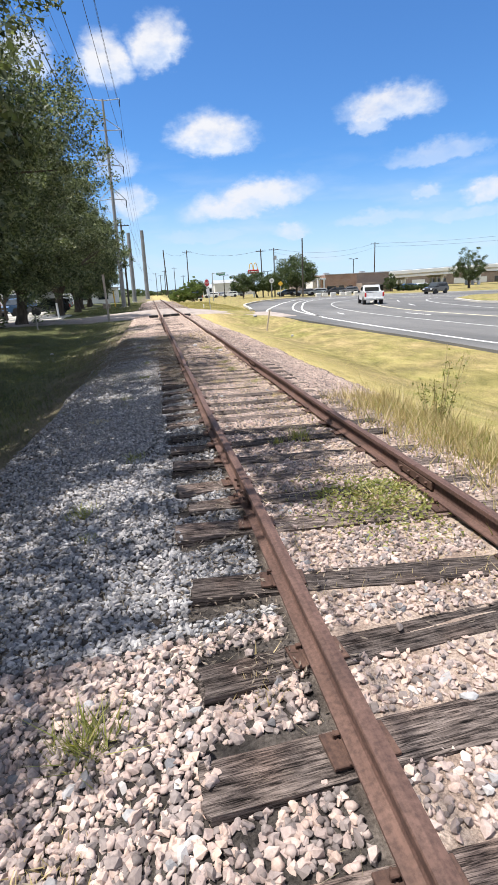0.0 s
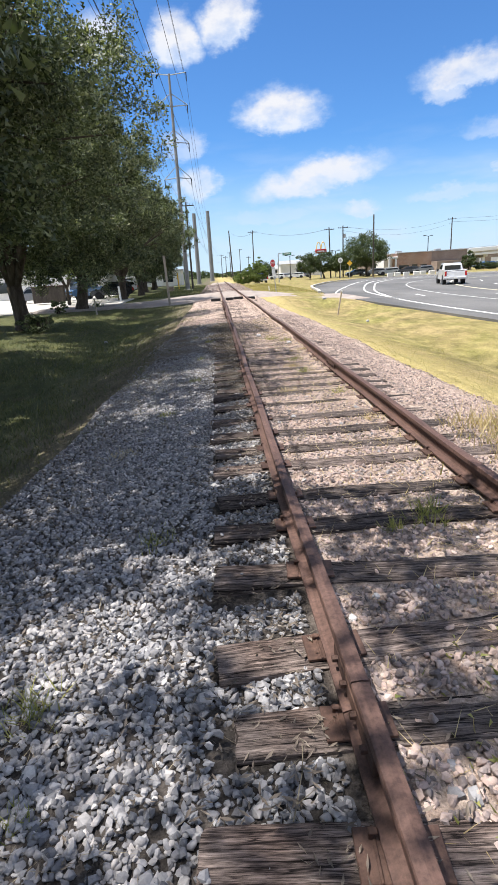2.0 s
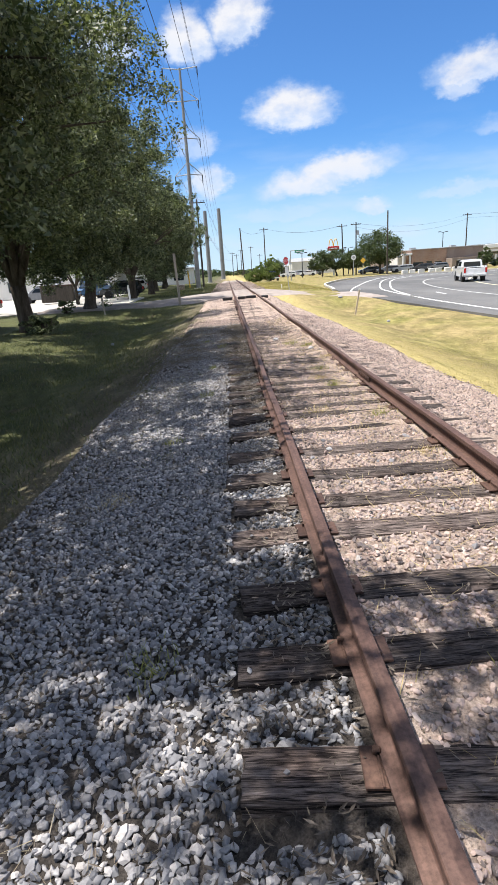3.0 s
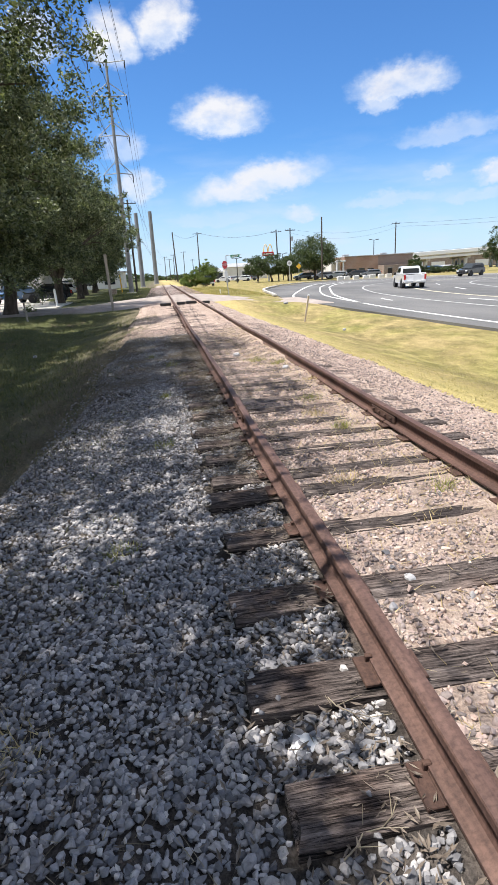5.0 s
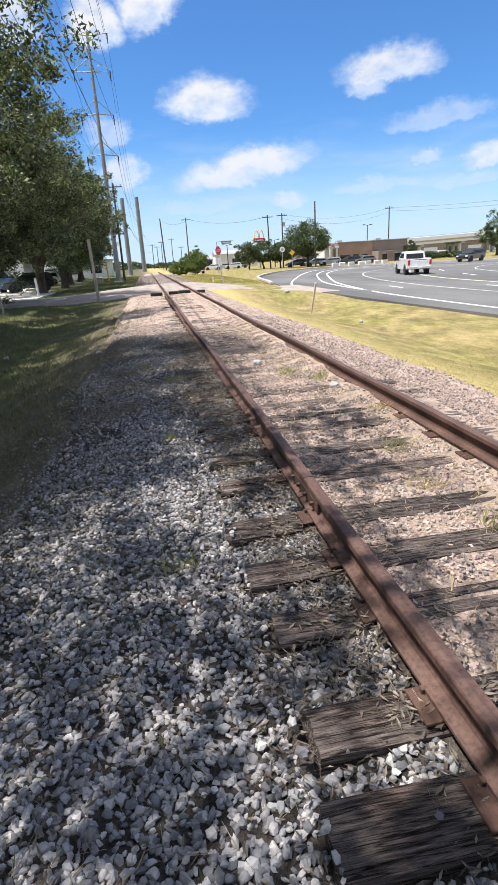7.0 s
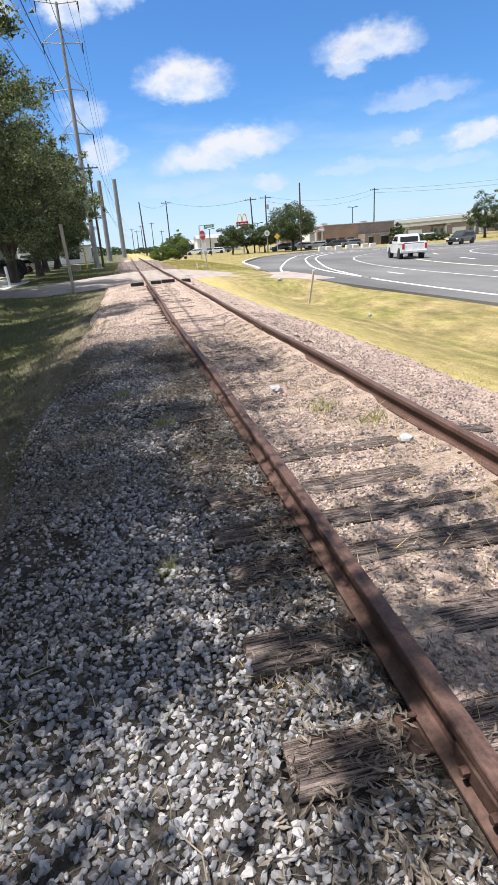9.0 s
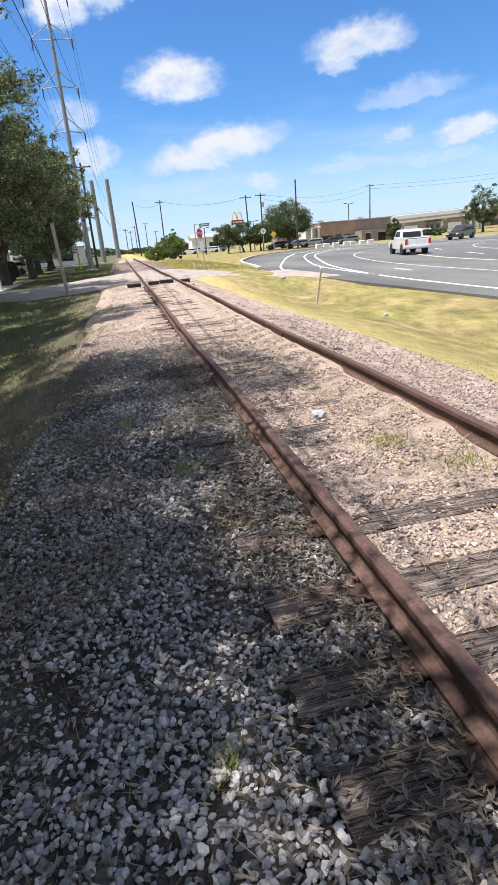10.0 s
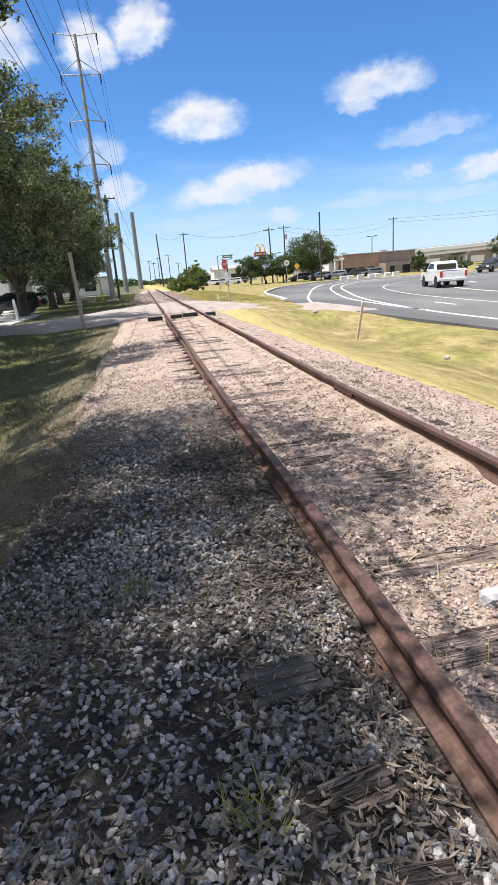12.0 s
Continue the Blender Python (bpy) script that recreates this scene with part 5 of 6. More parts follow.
def utility_pole(x, y, height, arms=1, lean=0.0, r=0.16, transformer=False, mat=M_POLE_WOOD):
    root = thing("utility_pole", "weathered wooden utility pole with a cross arm" if arms else "plain weathered wooden utility pole", "utility pole", pose(x, y, -0.6, 0, lean, 0), "utility poles")
    part("post", bar((0, 0, -0.3), (0, 0, height), r, r * 0.7, 10), mat, root)
    for k in range(arms):
        z = height - 0.45 - 0.9 * k
        arm = part("cross_arm", block((0, 0, z), (2.3, 0.10, 0.12), 0.01), mat, root)
        for s in (-1.0, -0.5, 0.5, 1.0):
            part("insulator", bar((s, 0, z + 0.05), (s, 0, z + 0.22), 0.045, 0.03, 6), M_BLACK, arm)
    if transformer:
        part("transformer", bar((0.35, 0, height - 2.6), (0.35, 0, height - 1.7), 0.27, 0.27, 12), M_STEEL, root, "grey transformer can")


utility_pole(-3.9, 88, 12.2, 1)
utility_pole(30.5, 112.5, 11.2, 0, r=0.17)
utility_pole(25.3, 128, 10.4, 1, -1.5)
utility_pole(28.1, 128, 10.6, 1, 0.0, transformer=True)
utility_pole(5.5, 190, 15.3, 0, -2.0, 0.24)
utility_pole(9.8, 150, 12.2, 1)
for x, y, h in ((2.9, 260, 10.4), (4.9, 262, 9.6), (6.5, 250, 11.0), (11.3, 260, 12.4), (15.3, 262, 9.0), (61.7, 150, 12.6)):
    utility_pole(x, y, h, 1, 0, 0.17)

for dx, z1 in ((-1.0, 11.4), (1.0, 11.4), (0.2, 9.0)):
    wire((-3.9 + dx, 88, z1), (-5.4 + dx, -14, z1 - 0.2), 3.2, 0.010, "black overhead cable above the tree row")
    wire((-3.9 + dx, 88, z1), (2.9 + dx, 260, z1 - 1.5), 3.0, 0.02)
wire((9.8, 150, 11.4), (25.3, 128, 9.6), 1.2, 0.025)
wire((28.1, 128, 9.8), (61.7, 150, 11.7), 1.5, 0.016)
wire((28.1, 128, 9.0), (61.7, 150, 10.7), 1.8, 0.016)
wire((61.7, 150, 11.7), (140, 130, 17), 2.0, 0.02)
wire((61.7, 150, 10.9), (140, 130, 15.5), 2.0, 0.02)
wire((9.8, 150, 11.0), (5.5, 190, 14), 1.0, 0.025)


def lamp_post(x, y, z, height):
    root = thing("lamp_post", "dark car-park lamp post with twin heads", "street lamp", pose(x, y, z), "lamp posts")
    part("post", bar((0, 0, 0), (0, 0, height), 0.11, 0.08, 10), M_BLACK, root)
    for s in (-1, 1):
        arm = part("arm", bar((0, 0, height - 0.1), (s * 0.6, 0, height + 0.05), 0.04, 0.04, 6), M_BLACK, root)
        part("lamp_head", block((s * 0.85, 0, height + 0.08), (0.6, 0.35, 0.16), 0.03), M_BLACK, arm)


lamp_post(51.0, 138, -1.2, 8.5)
lamp_post(28.6, 138, -0.8, 6.0)
lamp_post(17.2, 135, -0.8, 5.4)
lamp_post(41.5, 152, -1.0, 6.4)


# ---- signs and posts ----
def ngon_plate(n, r, thick, y, z, turn):
    bm = bmesh.new()
    made = bmesh.ops.create_cone(bm, cap_ends=True, segments=n, radius1=r, radius2=r, depth=thick)["verts"]
    bmesh.ops.transform(bm, matrix=pose(0, y, z, 90, 0, 0) @ pose(0, 0, 0, 0, 0, turn), verts=made)
    return bm


def text_part(body, size, loc, mat, parent, name="lettering"):
    cu = bpy.data.curves.new(name, "FONT")
    cu.body = body
    cu.size = size
    cu.align_x, cu.align_y = "CENTER", "CENTER"
    cu.extrude = 0.003
    ob = new(name, cu)
    dg = bpy.context.evaluated_depsgraph_get()
    me = bpy.data.meshes.new_from_object(ob.evaluated_get(dg))
    bpy.data.objects.remove(ob)
    me.materials.clear()
    me.materials.append(mat)
    ob = new(name, me)
    ob.parent = parent
    ob.matrix_local = Matrix.Translation(loc) @ pose(0, 0, 0, 90, 0, 0)
    return ob


def stop_sign():
    root = thing("stop_sign", "red octagonal stop sign on a leaning steel post", "stop sign", pose(5.2, 56.0, -0.5, -2, -6, 42))
    part("post", block((0, 0, 1.3), (0.07, 0.05, 2.6), 0.006), M_STEEL, root)
    plate = part("plate", ngon_plate(8, 0.35, 0.012, -0.035, 2.68, 22.5), M_RED, root, "red octagonal plate with white border")
    part("border", ngon_plate(8, 0.37, 0.008, -0.031, 2.68, 22.5), M_WHITE, plate)
    text_part("STOP", 0.255, (0, -0.045, 2.68), M_WHITE, plate)
    part("lower_plate", block((-0.02, -0.03, 1.85), (0.45, 0.012, 0.6), 0.004), M_WHITE, root, "white plate below the stop sign")
    part("small_plate", block((0.02, -0.03, 1.35), (0.3, 0.012, 0.2), 0.004), M_STEEL, root)


stop_sign()


def leaning_board():
    gz = float(ground_height(-4.0, 42.6))
    root = thing("marker_board", "tall narrow grey weathered board leaning in the grass", "marker post", pose(-3.75, 42.6, gz - 0.15, 3, -2, 10))
    part("board", block((0, 0, 1.75), (0.16, 0.05, 3.5), 0.01), M_GREY_WOOD, root)
    part("cap", block((0, -0.03, 3.25), (0.18, 0.02, 0.5), 0.005), M_GREY_WOOD, root)


leaning_board()


def marker_stake():
    gz = float(ground_height(6.5, 35.2))
    root = thing("marker_stake", "thin pale wooden stake leaning in the verge", "stake", pose(6.4, 34.9, gz - 0.1, 0, 10, 0))
    part("stake", block((0, 0, 0.72), (0.085, 0.05, 1.44), 0.008), M_STAKE, root)
    part("tip", block((0, 0, 1.42), (0.10, 0.06, 0.08), 0.01), M_WHITE, root)


marker_stake()

for x, y, h, r, mat, label in ((-9.2, 55.0, 1.5, 0.09, M_WHITE, "short white post at the car park edge"), (-8.3, 40.0, 1.1, 0.05, M_GREY_WOOD, "thin pale post beside the driveway"),
                               (-6.2, 92, 2.6, 0.10, M_GOLD, "yellow post by the power pole"), (5.1, 62, 0.5, 0.05, M_WHITE, "short white marker post in the grass")):
    root = thing("bollard", label, "post", pose(x, y, float(ground_height(x, y)) - 0.1, 0, -3, 0))
    part("post", bar((0, 0, 0), (0, 0, h), r, r, 10), mat, root)
    part("cap", bar((0, 0, h), (0, 0, h + 0.05), r * 1.1, r * 0.6, 10), mat, root)

# utility box by the power pole
root = thing("utility_box", "small brown utility box in the grass", "utility box", pose(-6.8, 82, -0.45))
part("box", block((0, 0, 0.35), (1.0, 0.6, 0.7), 0.03), M_BRICK_DARK, root)
part("lid", block((0, 0, 0.72), (1.06, 0.66, 0.06), 0.015), M_STEEL, root)


def street_name_sign():
    root = thing("street_sign", "green street-name sign on a mast arm", "street sign", pose(10.5, 100, -0.5))
    part("post", bar((0, 0, 0), (0, 0, 4.7), 0.09, 0.07, 10), M_STEEL, root)
    part("arm", bar((0, 0, 4.75), (2.6, 0, 4.85), 0.05, 0.04, 8), M_STEEL, root)
    plate = part("plate", block((1.5, -0.05, 4.6), (1.5, 0.04, 0.42), 0.01), M_SIGN_GREEN, root, "green name plate")
    part("lettering", block((1.5, -0.075, 4.6), (1.1, 0.012, 0.14), 0.0), M_WHITE, plate, "unreadable white lettering as a bar")


street_name_sign()


def small_sign(x, y, height, kind_of):
    root = thing("road_sign", "round pale road sign on a post" if kind_of == "round" else "yellow diamond warning sign on a post", "road sign", pose(x, y, -0.6), "road signs")
    part("post", bar((0, 0, 0), (0, 0, height), 0.05, 0.05, 8), M_STEEL, root)
    if kind_of == "round":
        part("plate", ngon_plate(20, 0.45, 0.03, -0.08, height, 0), M_WHITE, root)
        part("symbol", ngon_plate(20, 0.22, 0.02, -0.10, height, 0), M_STEEL, root)
    else:
        part("plate", ngon_plate(4, 0.5, 0.03, -0.08, height, 0), M_GOLD, root)


small_sign(22.3, 105, 3.2, "round")
small_sign(24.0, 105, 2.6, "diamond")


def restaurant_sign():
    """Twin yellow arches over a red board, left unlettered."""
    root = thing("restaurant_sign", "tall pole sign with yellow arches above a red board", "pole sign", pose(24.5, 135, -0.8))
    part("pole", bar((0, 0, 0), (0, 0, 5.6), 0.22, 0.2, 12), M_STEEL, root)
    board = part("board", block((0, 0, 6.0), (2.6, 0.4, 0.9), 0.05), M_RED, root, "red sign board")
    part("lettering", block((0, -0.215, 6.0), (2.0, 0.03, 0.24), 0.0), M_WHITE, board, "white unlettered bar")
    for s in (-1, 1):
        bm = bmesh.new()
        pts = [Vector((s * (0.05 + 0.98 * t), 0, 6.45 + 1.55 * (1 - (2 * t - 1) ** 2) ** 0.6)) for t in [i / 14 for i in range(15)]]
        for a, b in zip(pts[:-1], pts[1:]):
            rod(bm, a, b, 0.085, 0.085, 8)
        part("arch", bm, M_GOLD, root, "yellow arch")


restaurant_sign()


# ---- buildings ----
def wall_box(name, c, s, mat, parent, label="", bevel=0.03):
    return part(name, block(c, s, bevel), mat, parent, label)


def brick_building():
    root = thing("brick_building", "flat-roofed tan and brown brick building with low annex", "building", pose(0, 0, 0))
    root.location = (45, 130, -1.3)
    wall_box("wall", (-1.7, 0, 2.4), (7.6, 9.0, 4.8), M_BRICK, root, "sunlit tan brick wall")
    wall_box("wall", (6.2, 0.5, 2.4), (8.2, 9.0, 4.9), M_BRICK_DARK, root, "brown brick wall")
    wall_box("roof", (-1.7, 0, 4.88), (8.0, 9.4, 0.2), M_STEEL, root, "pale metal coping")
    wall_box("roof", (6.2, 0.5, 4.93), (8.6, 9.4, 0.2), M_STEEL, root)
    wall_box("annex", (5.8, -6.3, 1.35), (7.6, 3.4, 2.7), M_BRICK_DARK, root, "low brown brick annex")
    wall_box("canopy", (-6.4, -3.2, 4.0), (2.0, 3.0, 0.4), M_WHITE, root, "white entrance canopy")
    for x in (-7.2, -5.8):
        wall_box("pillar", (x, -4.4, 1.9), (0.35, 0.35, 3.8), M_WHITE, root)
    wall_box("side_wing", (-6.6, 1.5, 2.1), (2.0, 6.0, 4.2), M_STUCCO, root, "pale rendered side wing")
    for x, w, z, h in ((-4.0, 2.2, 1.5, 1.6), (-1.6, 1.2, 1.2, 2.3), (0.4, 1.4, 1.6, 1.3)):
        win = wall_box("window", (x, -4.53, z), (w, 0.08, h), M_GLASS, root, "dark shaded window", 0.0)
        part("sill", block((x, -4.6, z - h / 2 - 0.06), (w + 0.2, 0.2, 0.1), 0.01), M_CONCRETE, win)
    for x, w in ((3.4, 1.0), (6.4, 1.6)):
        door = wall_box("door", (x, -8.03, 1.1), (w, 0.08, 2.1), M_BLACK, root, "dark service door", 0.0)
        part("frame", block((x, -8.05, 2.2), (w + 0.2, 0.1, 0.12), 0.01), M_STEEL, door)
    for x in (-3.5, 5.5):
        wall_box("roof_unit", (x, 1.0, 5.2), (1.2, 1.2, 0.45), M_STEEL, root, "grey rooftop air unit")


brick_building()


def overpass():
    root = thing("overpass", "long pale concrete highway overpass on columns", "overpass", pose(0, 0, 0))
    a, b = Vector((50, 166, 2.85)), Vector((150, 160, 5.6))
    d = (b - a).normalized()
    turn = math.degrees(math.atan2(d.y, d.x))
    m = Matrix.Translation(a) @ pose(0, 0, 0, 0, -math.degrees(math.asin(d.z)), turn)
    n = (b - a).length
    for name, c, s, mat in (("deck", (n / 2, 0, -0.35), (n, 12, 0.5), M_CONCRETE), ("parapet", (n / 2, -6.1, 0.35), (n, 0.3, 1.0), M_FASCIA), ("parapet", (n / 2, 5.9, 0.35), (n, 0.3, 0.9), M_STUCCO)):
        bm = bmesh.new()
        box(bm, c, s, 0.05, m)
        part(name, bm, mat, root)
    for y in (-5.7, -1.9, 1.9, 5.4):
        bm = bmesh.new()
        box(bm, (n / 2, y, -0.85), (n, 0.6, 0.6), 0.05, m)
        # outer girder gets the brightened colour, as if lit
        part("girder", bm, M_FASCIA if y < -5 else M_CONCRETE, root)
    for t in (10, 26, 38, 50, 62, 74, 90):
        p = m @ Vector((t, 0, -1.1))
        cap = part("pier_cap", block((0, 0, -0.3), (1.2, 11, 0.7), 0.06), M_CONCRETE, root)
        cap.matrix_local = Matrix.Translation(p) @ pose(0, 0, 0, 0, 0, turn)
        for y in (-3.8, 0, 3.8):
            q = m @ Vector((t, y, -1.1))
            part("column", bar((q.x, q.y, -1.6), (q.x, q.y, p.z - 0.6), 0.5, 0.5, 14), M_FASCIA, root)
    bm = bmesh.new()
    box(bm, (n / 2, -5.95, 1.0), (n, 0.06, 0.08), 0.0, m)
    part("handrail", bm, M_STEEL, root)


overpass()

# dark wall added to stand in for the shade under the overpass
root = thing("underpass_shade_wall", "long dark wall with pale panels, added as the shade seen under the overpass", "building", pose(110, 215, -1.0))
part("wall", block((0, 0, 2.2), (110, 12, 4.4), 0.05), M_BRICK_DARK, root)
part("roof", block((0, 0, 4.5), (111, 13, 0.3), 0.05), M_POLE_WOOD, root)
# panels for the light bits seen between the columns
for k in range(12):
    part("wall_panel", block((-50 + k * 9, -6.05, 1.5), (5.5, 0.1, 2.2), 0.0), M_GLASS if k % 3 == 0 else M_WHITE, root)

# pale sheds past the junction
for x, y, w, h, label in ((29, 200, 14, 4.2, "white low commercial building past the junction"), (21, 215, 8, 3.0, "pale shed past the junction")):
    root = thing("shed", label, "building", pose(x, y, -0.8))
    part("wall", block((0, 0, h / 2), (w, 8, h), 0.04), M_STUCCO, root)
    bm = bmesh.new()
    v = [bm.verts.new(c) for c in ((-w / 2 - .3, -4.3, h), (w / 2 + .3, -4.3, h), (w / 2 + .3, 4.3, h), (-w / 2 - .3, 4.3, h), (-w / 2 - .3, 0, h + 1.2), (w / 2 + .3, 0, h + 1.2))]
    for f in ((0, 1, 5, 4), (2, 3, 4, 5), (0, 4, 3), (1, 2, 5), (3, 2, 1, 0)):
        bm.faces.new([v[i] for i in f])
    part("roof", bm, M_STEEL, root)
    part("door", block((0, -4.05, 1.3), (3.0, 0.1, 2.6), 0.0), M_GLASS, root)

# white hall and fence across the car park
root = thing("white_hall", "white metal building across the car park", "building", pose(-27, 92, -0.36))
part("wall", block((0, 0, 2.4), (22, 14, 4.8), 0.05), M_STUCCO, root)
part("roof", block((0, 0, 4.95), (22.6, 14.6, 0.3), 0.05), M_STEEL, root)
for k in range(4):
    part("window", block((-8 + k * 5, -7.05, 1.7), (2.4, 0.1, 1.4), 0.0), M_GLASS, root)
root = thing("low_house", "low pale building beyond the tree row", "building", pose(-20, 135, -0.4))
part("wall", block((0, 0, 1.6), (24, 9, 3.2), 0.05), M_STUCCO, root)
part("roof", block((0, 0, 3.35), (25, 10, 0.3), 0.05), M_STEEL, root)
for k in range(5):
    part("window", block((-9 + k * 4.5, -4.55, 1.5), (2.2, 0.1, 1.3), 0.0), M_GLASS, root)

# wooden crate stack and skip in the car park
root = thing("skip", "brown skip container in the car park", "container", pose(-17.0, 60, -0.36, 0, 0, 12))
part("body", block((0, 0, 0.9), (3.0, 2.0, 1.5), 0.06), M_POLE_WOOD, root)
part("rim", block((0, 0, 1.68), (3.1, 2.1, 0.1), 0.02), M_RUST_DARK, root)

for k in range(7):
    root = thing("concrete_block", "low pale concrete wheel-stop block by the road", "concrete block", pose(29.8 + k * 1.35 + (0.5 if k > 2 else 0), 99.5 + 0.4 * math.sin(k * 2.0), -0.75), "concrete blocks")
    part("block", block((0, 0, 0.35), (1.0, 0.6, 0.75), 0.05), M_STUCCO, root)
    part("base", block((0, 0, -0.02), (1.1, 0.7, 0.10), 0.02), M_CONCRETE, root)


# ---- vehicles ----
def section_body(profile, half, taper=0.0, z_taper=0.0):
    """A side profile in y, z given width; the upper part leans inwards."""
    bm = bmesh.new()
    sides = []
    for s in (-1, 1):
        ring = []
        for y, z in profile:
            inset = taper * max(0.0, z - z_taper)
            ring.append(bm.verts.new((s * (half - inset), y, z)))
        sides.append(ring)
    n = len(profile)
    bm.faces.new(sides[0])
    bm.faces.new(sides[1][::-1])
    for k in range(n):
        bm.faces.new((sides[0][k], sides[1][k], sides[1][(k + 1) % n], sides[0][(k + 1) % n]))
    bmesh.ops.recalc_face_normals(bm, faces=bm.faces[:])
    bmesh.ops.bevel(bm, geom=bm.edges[:], offset=0.05, segments=2, affect="EDGES")
    return bm


def wheel_part(x, y, parent, r=0.39):
    s = 1 if x > 0 else -1
    tyre = part("wheel", bar((x - s * 0.24, y, r), (x, y, r), r, r, 20), M_TYRE, parent)
    part("rim", bar((x - s * 0.05, y, r), (x + s * 0.012, y, r), r * 0.66, r * 0.58, 14), M_CHROME, tyre)


def pickup(m, paint, label):
    """Nose towards +y."""
    root = thing("pickup_truck", label, "pickup truck", m, "vehicles")
    low = [(-2.9, 0.55), (-2.9, 1.18), (-0.95, 1.20), (1.0, 1.20), (2.65, 1.12), (2.88, 0.98), (2.92, 0.5), (2.3, 0.42), (-2.3, 0.42)]
    part("body", section_body(low, 1.0, 0.06, 0.8), paint, root)
    cab = [(-1.05, 1.12), (-0.85, 1.86), (-0.55, 1.92), (0.55, 1.90), (1.35, 1.16)]
    part("cab", section_body(cab, 0.98, 0.18, 1.1), paint, root)
    part("bed_floor", block((0, -1.95, 1.20), (1.6, 1.75, 0.02), 0.0), M_BLACK, root)
    for s in (-1, 1):
        part("bed_side", block((s * 0.92, -1.95, 1.24), (0.12, 1.85, 0.16), 0.02), paint, root)
        bm = bmesh.new()
        v = [bm.verts.new((s * q, y, z)) for q, y, z in ((0.955, -0.95, 1.22), (0.87, -0.75, 1.76), (0.865, 0.45, 1.78), (0.955, 1.10, 1.22))]
        bm.faces.new(v if s > 0 else v[::-1])
        bmesh.ops.solidify(bm, geom=bm.faces[:], thickness=-0.03)
        part("side_window", bm, M_GLASS, root)
        part("mirror", block((s * 1.10, 0.95, 1.28), (0.22, 0.10, 0.24), 0.03), M_BLACK, root)
        part("tail_lamp", block((s * 0.90, -2.91, 0.98), (0.18, 0.06, 0.42), 0.01), M_LAMP_RED, root, "red tail lamp")
        part("headlamp", block((s * 0.78, 2.90, 0.88), (0.36, 0.08, 0.18), 0.02), M_GLASS, root)
        for y in (-1.75, 1.85):
            arch = part("wheel_arch", bar((s * 0.72, y, 0.42), (s * 1.008, y, 0.42), 0.47, 0.47, 20), M_BLACK, root)
            wheel_part(s * 0.99, y, root)
    part("rear_window", block((0, -0.99, 1.50), (1.45, 0.06, 0.42), 0.01), M_GLASS, root)
    part("windscreen", section_body([(1.30, 1.22), (1.36, 1.22), (0.66, 1.84), (0.60, 1.84)], 0.82, 0.15, 1.2), M_GLASS, root)
    part("rear_bumper", block((0, -2.98, 0.58), (1.9, 0.18, 0.2), 0.03), M_CHROME, root)
    part("front_bumper", block((0, 2.93, 0.55), (1.9, 0.16, 0.24), 0.04), M_BLACK, root)
    part("grille", block((0, 2.92, 0.88), (1.1, 0.06, 0.24), 0.02), M_BLACK, root)
    part("number_plate", block((0, -3.08, 0.62), (0.32, 0.02, 0.16), 0.0), M_WHITE, root)
    return root


def suv(m, paint, label, name="car", low_roof=0.0):
    root = thing(name, label, "car", m, "vehicles")
    low = [(-2.25, 0.45), (-2.30, 1.02), (1.05, 1.05), (2.05, 0.95), (2.28, 0.78), (2.30, 0.42), (1.9, 0.34), (-1.9, 0.34)]
    part("body", section_body(low, 0.92, 0.06, 0.75), paint, root)
    r = 1.74 - low_roof
    cab = [(-2.18, 0.98), (-1.85, r - 0.04), (-1.4, r), (0.25, r), (1.15, 1.0)]
    part("cabin", section_body(cab, 0.89, 0.22, 1.0), paint, root)
    for s in (-1, 1):
        bm = bmesh.new()
        t = (r - 1.1) * 0.22
        v = [bm.verts.new((s * q, y, z)) for q, y, z in ((0.885, -1.95, 1.08), (0.885 - t, -1.70, r - 0.10), (0.885 - t, 0.18, r - 0.10), (0.885, 0.92, 1.08))]
        bm.faces.new(v if s > 0 else v[::-1])
        bmesh.ops.solidify(bm, geom=bm.faces[:], thickness=-0.03)
        part("side_window", bm, M_GLASS, root)
        part("headlamp", block((s * 0.68, 2.27, 0.74), (0.34, 0.08, 0.16), 0.02), M_WHITE, root)
        part("tail_lamp", block((s * 0.78, -2.29, 0.86), (0.2, 0.06, 0.26), 0.01), M_LAMP_RED, root)
        part("mirror", block((s * 0.98, 0.75, 1.08), (0.2, 0.1, 0.16), 0.03), paint, root)
        for y in (-1.38, 1.38):
            part("wheel_arch", bar((s * 0.66, y, 0.36), (s * 0.928, y, 0.36), 0.42, 0.42, 20), M_BLACK, root)
            wheel_part(s * 0.915, y, root, 0.345)
    part("windscreen", section_body([(1.10, 1.06), (1.17, 1.06), (0.37, r - 0.08), (0.31, r - 0.08)], 0.76, 0.15, 1.1), M_GLASS, root)
    part("rear_window", section_body([(-2.18, 1.08), (-2.12, 1.08), (-1.90, r - 0.12), (-1.95, r - 0.12)], 0.74, 0.15, 1.1), M_GLASS, root)
    part("grille", block((0, 2.30, 0.66), (0.9, 0.05, 0.18), 0.02), M_BLACK, root)
    part("bumper", block((0, 2.30, 0.42), (1.6, 0.10, 0.16), 0.03), M_BLACK, root)
    return root


pickup(pose(22.6, 57.6, ROAD_Z + 0.004, 0, 0, -14), M_CAR_WHITE, "white crew-cab pickup truck on the road")
suv(pose(44.0, 83.0, ROAD_Z + 0.004, 0, 0, 118), M_CAR_BLACK, "black car driving round the bend")

